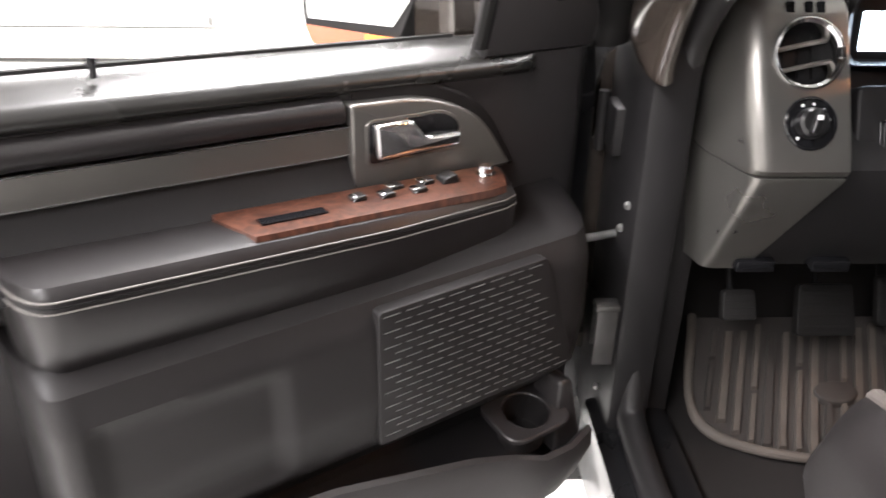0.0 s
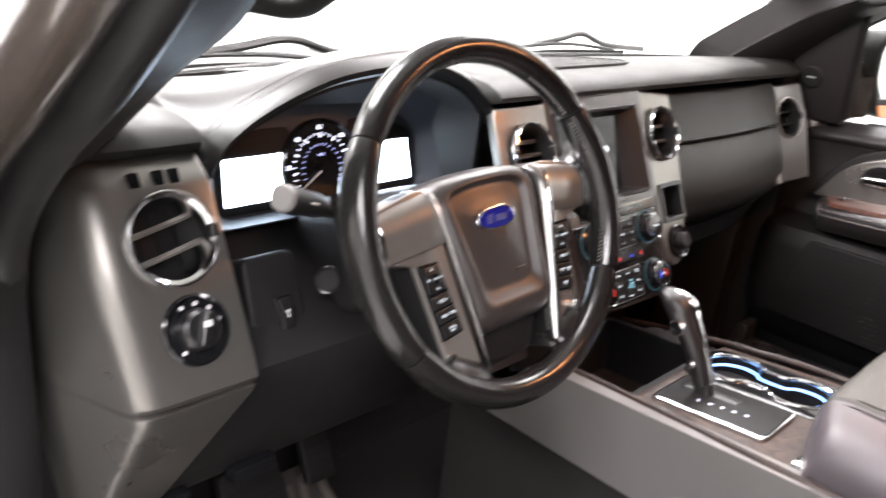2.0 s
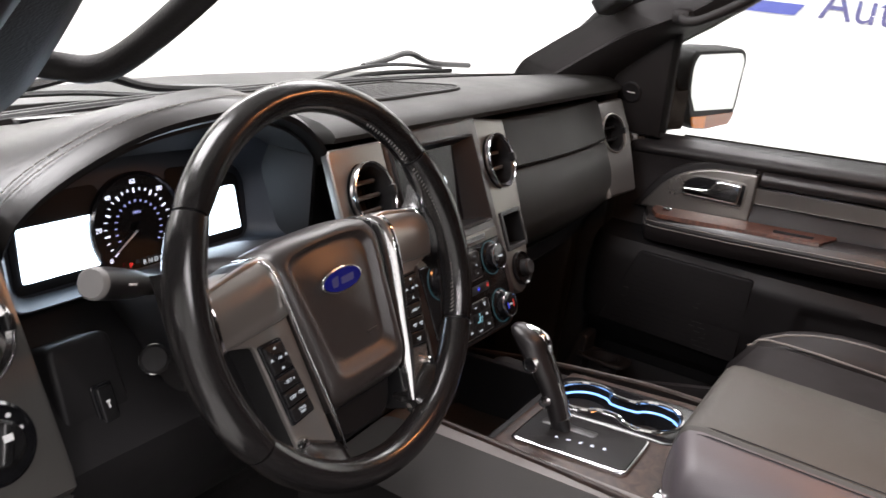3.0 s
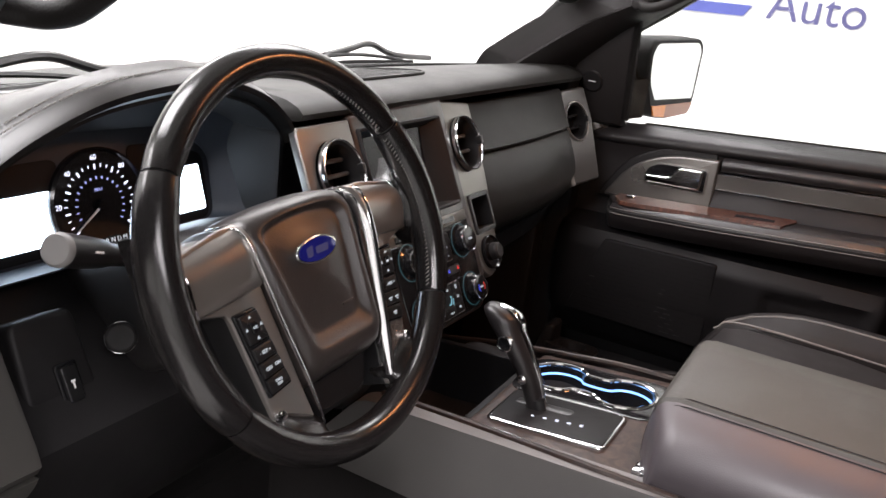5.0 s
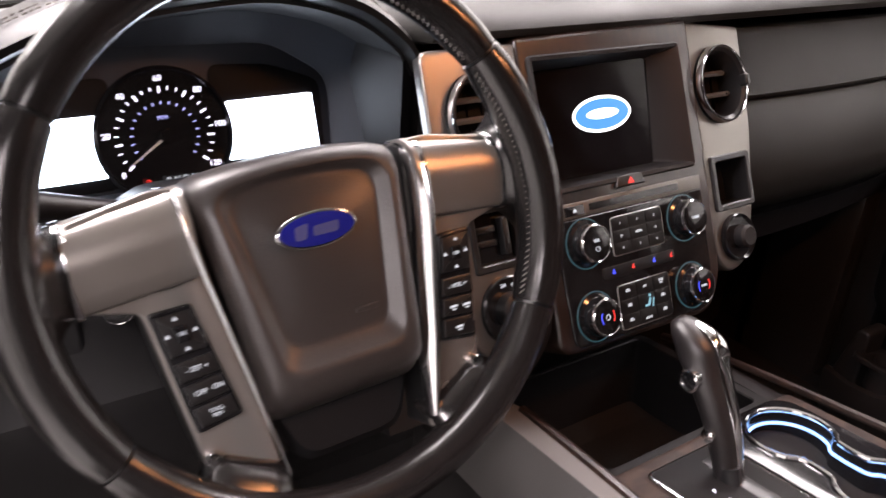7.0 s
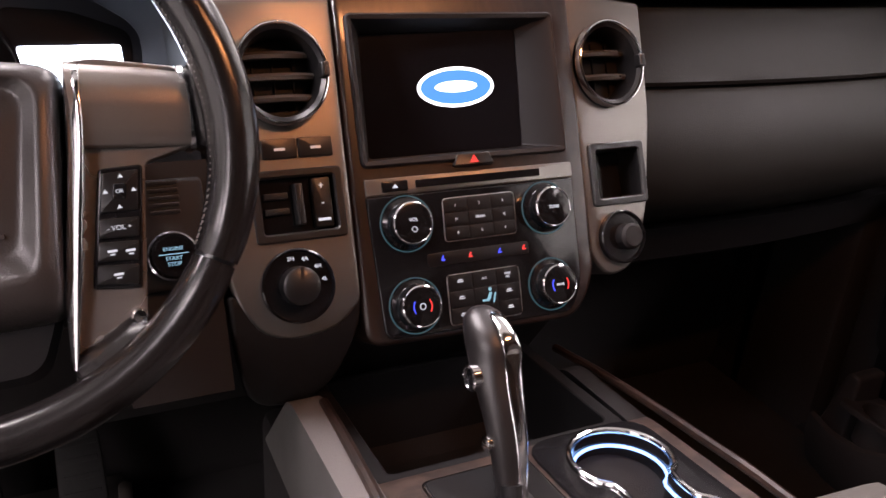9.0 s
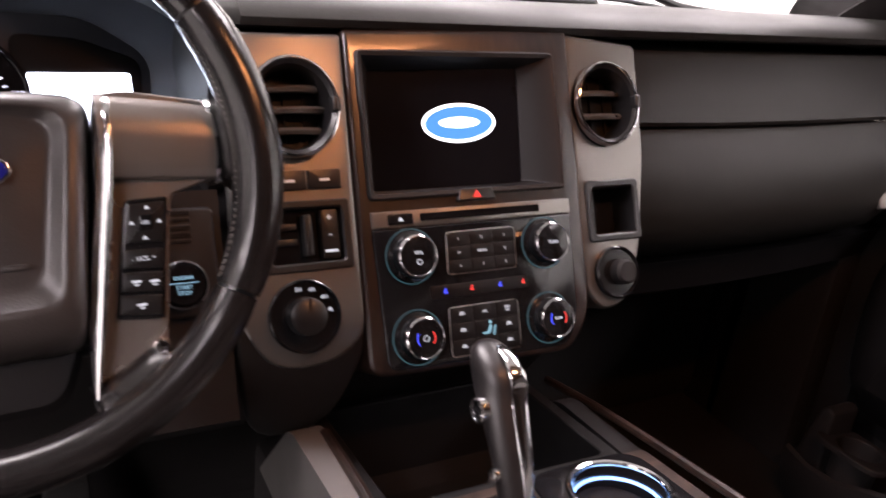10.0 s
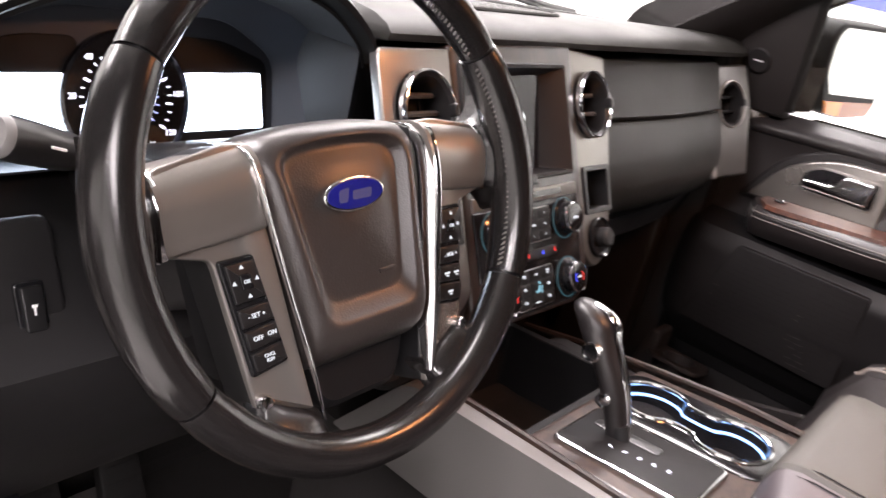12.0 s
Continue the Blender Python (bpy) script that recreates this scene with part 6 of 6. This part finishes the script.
    # handle bezel
    bez = rounded([(-0.306, 1.018), (-0.306, 1.141), (-0.190, 1.134), (-0.105, 1.095), (-0.050, 1.010)], [0.004, 0.006, 0.05, 0.06, 0.012], 6)
    hole = rounded([(-0.284, 1.060), (-0.146, 1.060), (-0.146, 1.094), (-0.172, 1.110), (-0.284, 1.114)], [0.008, 0.010, 0.012, 0.012, 0.008], 5)
    # raised matt black slab paints in the shadow gap round the bezel
    part("bezel_surround", slab(rounded([(-0.300, 1.000), (-0.300, 1.160), (-0.185, 1.152), (-0.090, 1.108), (-0.026, 1.000)], [0.002, 0.004, 0.05, 0.06, 0.012], 6), 0.03, 0.058, 0.006), SHADE, th, "dark slab for the shadow gap round the bezel", M)
    part("handle_bezel", slab(bez, 0.04, 0.076, 0.005, 4), SILVER, th, "pewter painted handle bezel", M)
    part("handle_cup_rim", slab(inset(hole, -0.004), 0.06, 0.0775, 0.0015), SILVER, th, "raised cup rim", M)
    part("handle_cup", slab(hole, 0.06, 0.0781, 0.0008), GLOSS, th, "black handle cup", M)
    hd = part("door_handle", slab(rounded([(-0.276, 1.066), (-0.150, 1.064), (-0.148, 1.082), (-0.205, 1.086), (-0.222, 1.112), (-0.278, 1.113)], [0.006, 0.006, 0.004, 0.012, 0.012, 0.006], 5), 0.066, 0.089, 0.005, 4), CHROME, th, "chrome door handle", M)
    # armrest
    arm, deep = [], 0.105 if s < 0 else 0.062
    for y in [-0.722, -0.720, -0.714, -0.706, -0.696] + list(np.linspace(-0.684, -0.072, 26)):
        t = max(0.0, (y + 0.30) / 0.228)
        z = 1.007 - 0.060 * (y + 0.08) if y < -0.25 else 1.0172 - 0.05 * (y + 0.25) * 1.2
        reach = 0.172 - 0.02 * t - (0.060 * ((y + 0.11) / 0.038) ** 2 if y > -0.11 else 0) - (0.075 * (1 - math.sqrt(max(0, 1 - ((-0.684 - y) / 0.038) ** 2))) if y < -0.684 else 0)
        arm.append([(y, z - deep, 0.04), (y, z - deep + 0.003, reach - 0.016), (y, z - deep * 0.7, reach - 0.006), (y, z - 0.020, reach), (y, z - 0.006, reach - 0.003), (y, z + 0.004, reach - 0.012), (y, z + 0.008, reach - 0.035), (y, z + 0.008, 0.05)])
    rest = part("armrest", loft(arm), LEATHER, th, "black padded leather armrest with twin seams", M)
    for dz, dn in ((-0.008, -0.0012), (-0.014, -0.0002), (-0.020, 0.0002)):
        seam = []
        for row_pts in arm:
            y, z, n = row_pts[3]
            seam.append((y, z + 0.020 + dz, n + dn))
        part("seam", tube(seam, 0.0011, 5), THREAD if dz != -0.014 else SHADE, rest, "", M)
    # wood switch panel on the armrest
    wz = lambda y: (1.007 - 0.060 * (y + 0.08) if y < -0.25 else 1.0172 - 0.06 * (y + 0.25)) + 0.008
    rows = []
    for y in np.linspace(-0.495, -0.094, 18):
        k = min(1, (y + 0.495) / 0.02 + 0.1) * (1 if y < -0.13 else 1 - 0.6 * ((y + 0.13) / 0.036) ** 2)
        rows.append([(y, wz(y) - 0.004, 0.085), (y, wz(y) - 0.006, 0.085 + 0.072 * k), (y, wz(y) + 0.0035, 0.085 + 0.070 * k), (y, wz(y) + 0.007, 0.085)])
    wd = part("switch_panel", loft(rows), RED_WOOD, th, "glossy red walnut switch panel", M)
    part("pull_pocket", loft([[(y, wz(y) + h, n) for h, n in ((0.002, 0.118), (0.002, 0.134), (0.0064, 0.134), (0.0068, 0.118))] for y in np.linspace(-0.455, -0.372, 6)]), GLOSS, wd, "dark grab recess", M)
    keys = ((-0.322, 0.112), (-0.284, 0.118), (-0.262, 0.100), (-0.238, 0.120), (-0.216, 0.102)) if s < 0 else ((-0.13, 0.105),)
    for i, (y, n) in enumerate(keys):
        part("window_switch", slab(rounded([(y - 0.011, wz(y) + 0.004), (y + 0.011, wz(y) + 0.004), (y + 0.010, wz(y) + 0.0115), (y - 0.004, wz(y) + 0.0105)], 0.002), n - 0.008, n + 0.008, 0.002), SATIN, wd, "", M)
        part("switch_tip", slab(rounded([(y - 0.010, wz(y) + 0.0085), (y - 0.002, wz(y) + 0.0095), (y - 0.002, wz(y) + 0.0120), (y - 0.010, wz(y) + 0.0110)], 0.001), n - 0.006, n + 0.006, 0.001), CHROME, wd, "", M)
    if s < 0:
        part("lock_switch", slab(rounded([(-0.198, wz(-0.19) + 0.003), (-0.170, wz(-0.18) + 0.003), (-0.174, wz(-0.18) + 0.017), (-0.194, wz(-0.19) + 0.013)], 0.003), 0.098, 0.118, 0.002), SATIN, wd, "", M)
        kn = M @ Vector((-0.122, wz(-0.122) + 0.004, 0.108))
        part("mirror_knob", lathe([(0.014, 0), (0.014, 0.003), (0.0105, 0.004), (0.0115, 0.012), (0.009, 0.0145), (0.001, 0.0145)], 20), CHROME, wd, "silver mirror knob", Matrix.Translation(kn))
    # lower panel bulging under the armrest
    PROFILE = [(0.955, -0.16), (0.950, -0.055), (0.935, -0.02), (0.90, -0.004), (0.80, 0.0), (0.72, -0.012), (0.66, -0.06), (0.60, -0.135)]
    levels = [0.955, 0.950, 0.943, 0.935] + list(np.linspace(0.925, 0.66, 24)) + [0.63, 0.60]
    rows = []
    for y in [-0.734, -0.732, -0.727, -0.719, -0.709] + list(np.linspace(-0.70, -0.42, 24)) + list(np.linspace(-0.41, 0.06, 20)):
        f = max(0.0, (y + 0.02) / 0.08)
        k = (0.205 if s < 0 else 0.150) - 0.09 * f * f - (0.11 * (1 - math.sqrt(max(0, 1 - ((-0.70 - y) / 0.034) ** 2))) if y < -0.70 else 0)
        loop = [(y, 0.955, 0.045)]
        for z in levels:
            # shallow hollow with soft edges behind the speaker
            ins = min((y + 0.690) / 0.02, (-0.465 - y) / 0.018, (0.895 - 0.05 * (y + 0.5) - z) / 0.02, (z - 0.730 + 0.02 * (y + 0.5)) / 0.02)
            ins = max(0.0, min(1.0, ins))
            loop.append((y, z, max(0.045, k + float(np.interp(-z, [-q[0] for q in PROFILE], [q[1] for q in PROFILE])) - 0.009 * ins * ins * (3 - 2 * ins))))
        rows.append(loop + [(y, 0.60, 0.04)])
    # darker copy on the passenger side stands in for shade below the armrest
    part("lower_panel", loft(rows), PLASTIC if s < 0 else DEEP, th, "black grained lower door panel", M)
    # speaker grille
    gr = rounded([(-0.345, 0.718), (-0.010, 0.728), (-0.078, 0.921), (-0.343, 0.921)], 0.008)
    GM = M @ Matrix.Translation((-0.006, 0.006, 0)) if s < 0 else M @ Matrix.Translation((-0.02, 0, -0.0575))
    # passenger grille and its slots are coloured darker for the same shade
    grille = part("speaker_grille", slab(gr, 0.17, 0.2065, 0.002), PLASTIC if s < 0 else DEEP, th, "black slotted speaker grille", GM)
    slots = []
    for r in range(17):
        z = 0.733 + r * 0.0113
        right = -0.020 - 0.068 * (z - 0.728) / 0.193
        y = -0.336 + (0.016 if r % 2 else 0.0)
        while y + 0.024 < right:
            slots.append(slab([(y, z - 0.0005), (y + 0.023, z - 0.0005), (y + 0.023, z + 0.0005), (y, z + 0.0005)], 0.2060, 0.2078))
            y += 0.0320
    rest_of = part("slot", joined(*slots), STEEL if s < 0 else CHROME_DIM, grille, "thin slot rows", GM)
    tagged(rest_of, "thin slot rows", "", "", "stuff")
    # door pocket with a bottle ring
    pk = []
    for y in np.linspace(back + 0.05, 0.02, 18):
        z = 0.700 - 0.10 * min(1, max(0, (y + 0.45) / 0.38))
        k = 0.225 + 0.03 * math.exp(-((y + 0.07) / 0.07) ** 2)
        pk.append([(y, 0.49, 0.03), (y, 0.49, k - 0.03), (y, z - 0.03, k), (y, z, k - 0.002), (y, z + 0.004, k - 0.010), (y, z - 0.004, k - 0.018), (y, 0.53, k - 0.035), (y, 0.53, 0.03)])
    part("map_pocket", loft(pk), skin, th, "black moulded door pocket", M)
    ringc = M @ Vector((-0.075, 0.640, 0.175))
    hole = circle(0, 0, 0.037, 40)
    plate = [(0.062 * math.copysign(abs(math.cos(t)) ** 0.45, math.cos(t)), 0.050 * math.copysign(abs(math.sin(t)) ** 0.45, math.sin(t))) for t in np.linspace(0, 2 * math.pi, 40, endpoint=False)]
    ringm = Matrix.Translation(ringc) @ turn.to_3x3().to_4x4() @ pose(0, 0, 0, 8, 0, 90)
    part("bottle_plate", frame_slab(plate, hole, -0.006, 0.003, 0.002), skin, th, "black bottle holder plate", ringm)
    part("bottle_cup", lathe([(0.001, -0.056), (0.036, -0.054), (0.0372, -0.002), (0.0350, 0.0), (0.0335, -0.05), (0.001, -0.05)], 32), PLASTIC, th, "black bottle cup", ringm)
    part("pocket_strut", slab(rounded([(-0.03, 0.55), (0.03, 0.55), (-0.006, 0.69), (-0.03, 0.69)], 0.01), 0.14, 0.20, 0.006), skin, th, "", M)
    # sail panel with tweeter, window frame
    sail = rounded([(-0.100 + py, 1.168), (0.098, 1.160), (0.094, 1.212), (0.0, 1.326 + 2 * max(0, py)), (-0.105 + py, 1.43 + 3 * max(0, py)), (-0.122 + py, 1.43 + 3 * max(0, py))], [0.003, 0.004, 0.03, 0.05, 0.01, 0.01])
    part("sail_panel", slab(sail, -0.02, 0.012, 0.006), DOOR_SKIN if s < 0 else TRIM, th, "black sail panel", turn @ flat @ Matrix(((1, 0, 0, 0), (0, 1, 0, 0), (0, 0.35, 1, -0.37), (0, 0, 0, 1))))
    lean = turn @ flat @ Matrix(((1, 0, 0, 0), (0, 1, 0, 0), (0, 0.35, 1, -0.37), (0, 0, 0, 1)))
    tw = part("tweeter", moved(lathe([(0.026, 0.005), (0.0255, 0.016), (0.022, 0.019), (0.001, 0.017)], 28), at(0.0, 1.267)), SHADE, th, "round black tweeter", lean)
    part("tweeter_mark", slab(rect(-0.010, 1.266, 0.008, 1.2685), 0.018, 0.0192), MARK, tw, "", lean)
    bars = [(-0.104 + py, 1.185, 0.004), (-0.112 + py, 1.31, 0.004), (-0.124 + py, 1.435 + 3 * max(0, py), 0.004)]
    part("window_post", tube(bars, 0.010, 8), RUBBER, th, "", lean)
    top = smooth_path([(0.150, 1.16, -0.006), (0.135, 1.215, -0.006), (0.060, 1.300, -0.006), (-0.06, 1.415, -0.006), (-0.22, 1.535, -0.006), (-0.38, 1.64, -0.006), (-0.56, 1.73, -0.006), (-0.80, 1.765, -0.006), (back, 1.70, -0.006), (back, 1.20, -0.006)], 4)
    top = [p + Vector((0.055, 0.085, 0)) if s > 0 and 1.2 < p.y < 1.66 and p.x > -0.6 else p for p in top]
    part("window_frame", tube(top, 0.030, 16, flat=1.0), RUBBER, th, "black window frame", lean)
    if s > 0:
        pane = part("pane", slab([(-0.104 + py, 1.18), (-0.124 + py, 1.44), (-0.34, 1.60), (-0.52, 1.70), (-0.80, 1.74), (back + 0.01, 1.68), (back + 0.01, 1.20)], -0.002, 0.002), GLASS, th, "clear side window", lean)
        pane.visible_shadow = False
    else:
        part("lock_pin", moved(lathe([(0.0045, 0), (0.0045, 0.012), (0.0062, 0.016), (0.0055, 0.022), (0.001, 0.023)], 12), Matrix.Translation(turn @ Vector((s * 0.925, -0.60, 1.208)))), GLOSS, th, "black lock pin")
    # outside mirror
    rows = []
    ms = turn @ Matrix.Translation((0, 0.03 if s > 0 else 0.0, 0.0 if s > 0 else -0.055)) @ Matrix.Diagonal((s, 1, 1, 1)) @ (Matrix.Identity(4) if s > 0 else Matrix(((1, 0, 0, 0.045), (0, 1, 0, 0), (-0.09, 0, 1, 0.088), (0, 0, 0, 1))))
    arm_pts = [(0.93, -0.03, 1.215), (0.965, -0.06, 1.22), (0.99, -0.10, 1.23)]
    mr = part("side_mirror", loft([[(x, y + dy, z + dz) for dy, dz in ((0.035, -0.035), (0.035, 0.06), (-0.03, 0.06), (-0.03, -0.035))] for x, y, z in arm_pts]), BROWN_PAINT, th, "side mirror with black housing and amber lamp", ms)
    HC = (0.985, 1.20)
    face = rounded([(1.040, 1.192), (1.120, 1.186), (1.228, 1.194), (1.252, 1.230), (1.254, 1.372), (1.230, 1.392), (0.995, 1.384), (0.978, 1.355), (0.988, 1.290)], [0.015, 0.02, 0.02, 0.02, 0.02, 0.02, 0.015, 0.015, 0.02], 4)
    tilt = Matrix.Translation((0.98, -0.11, 0)) @ Matrix.Rotation(radians(-14), 4, "Z") @ Matrix.Translation((-0.98, 0.11, 0))
    part("housing", loft([[((x - 1.11) * f + 1.11, y, (z - 1.29) * f + 1.29) for x, z in face] for f, y in ((0.97, -0.125), (1.0, -0.12), (1.0, -0.06), (0.9, 0.02), (0.6, 0.06))]), SHADE, mr, "black mirror housing", ms @ tilt)
    part("glass", loft([[((x - 1.11) * 0.89 + 1.108, y, (z - 1.29) * 0.90 + 1.29) for x, z in [(px, max(pz, 1.232)) for px, pz in face]] for y in (-0.127, -0.122)]), MIRROR, mr, "mirror glass", ms @ tilt)
    part("lamp", loft([[(x, y, z) for x, z in rounded([(1.050, 1.196), (1.120, 1.190), (1.226, 1.197), (1.244, 1.228), (1.032, 1.222)], 0.006)] for y in (-0.128, -0.10)]), RED_LENS, mr, "dark amber repeater lamp", ms @ tilt)
    part("lamp_tip", loft([[(x, y, z) for x, z in rounded([(1.046, 1.1955), (1.100, 1.1915), (1.098, 1.2235), (1.030, 1.2225)], 0.005)] for y in (-0.1295, -0.10)]), AMBER, mr, "bright amber lamp end", ms @ tilt)
    part("foot", loft([[(x, y, z) for x, z in rounded([(0.93, 1.19), (1.01, 1.18), (1.005, 1.29), (0.94, 1.33)], 0.02)] for y in (-0.10, 0.01)]), BROWN_PAINT, mr, "", ms)
    return th


build_door(1, 0)
build_door(-1, 58)

# ---- pillar grab handles ----
for s in (-1, 1):
    gh = thing("grab_handle", (s * 0.70, -0.15, 1.41), "dark plastic grab handle on the windscreen pillar", "handle", "grab handles")
    up = 0.035 if s > 0 else 0.0
    pts = [(0.768, -0.118, 1.432), (0.735, -0.120, 1.428), (0.705, -0.138, 1.424), (0.693, -0.160, 1.425), (0.690, -0.190, 1.438), (0.694, -0.255, 1.480), (0.696, -0.36, 1.562), (0.696, -0.45, 1.640), (0.702, -0.49, 1.680), (0.722, -0.52, 1.71)]
    part("grip", tube(smooth_path([(s * x, y, z + up) for x, y, z in pts], 5), 0.0085, 14, flat=1.15), TRIM, gh)
    part("foot", rbox(s * 0.722, -0.140, 1.414 + up, s * 0.785, -0.100, 1.446 + up, 0.012), TRIM, gh)

# ---- wipers ----
for cx, tipx, cy in ((-0.27, -0.76, 0.43), (0.605, 0.06, 0.465)):
    wp = thing("windscreen_wiper", (cx, cy + 0.05, 1.25), "black windscreen wiper resting on the glass", "wiper", "wipers")
    part("arm", tube(smooth_path([(cx + 0.32, cy + 0.02, 1.252), (cx + 0.12, cy + 0.01, 1.268), (cx, cy, 1.297), (cx - 0.10, cy - 0.01, 1.288), (cx - 0.2, cy - 0.02, 1.278)], 5), 0.0075, 8), SATIN, wp)
    part("bridge", tube(smooth_path([(cx + 0.10, cy - 0.03, 1.262), (cx - 0.05, cy - 0.02, 1.276), (cx - 0.2, cy - 0.03, 1.279), (cx - 0.38, cy - 0.06, 1.272), (tipx, cy - 0.12, 1.262)], 5), 0.0045, 6), SATIN, wp)
    part("blade", tube(smooth_path([(cx + 0.14, cy - 0.035, 1.256), (cx - 0.2, cy - 0.04, 1.264), (tipx - 0.02, cy - 0.13, 1.255)], 6), 0.0055, 6), RUBBER, wp)
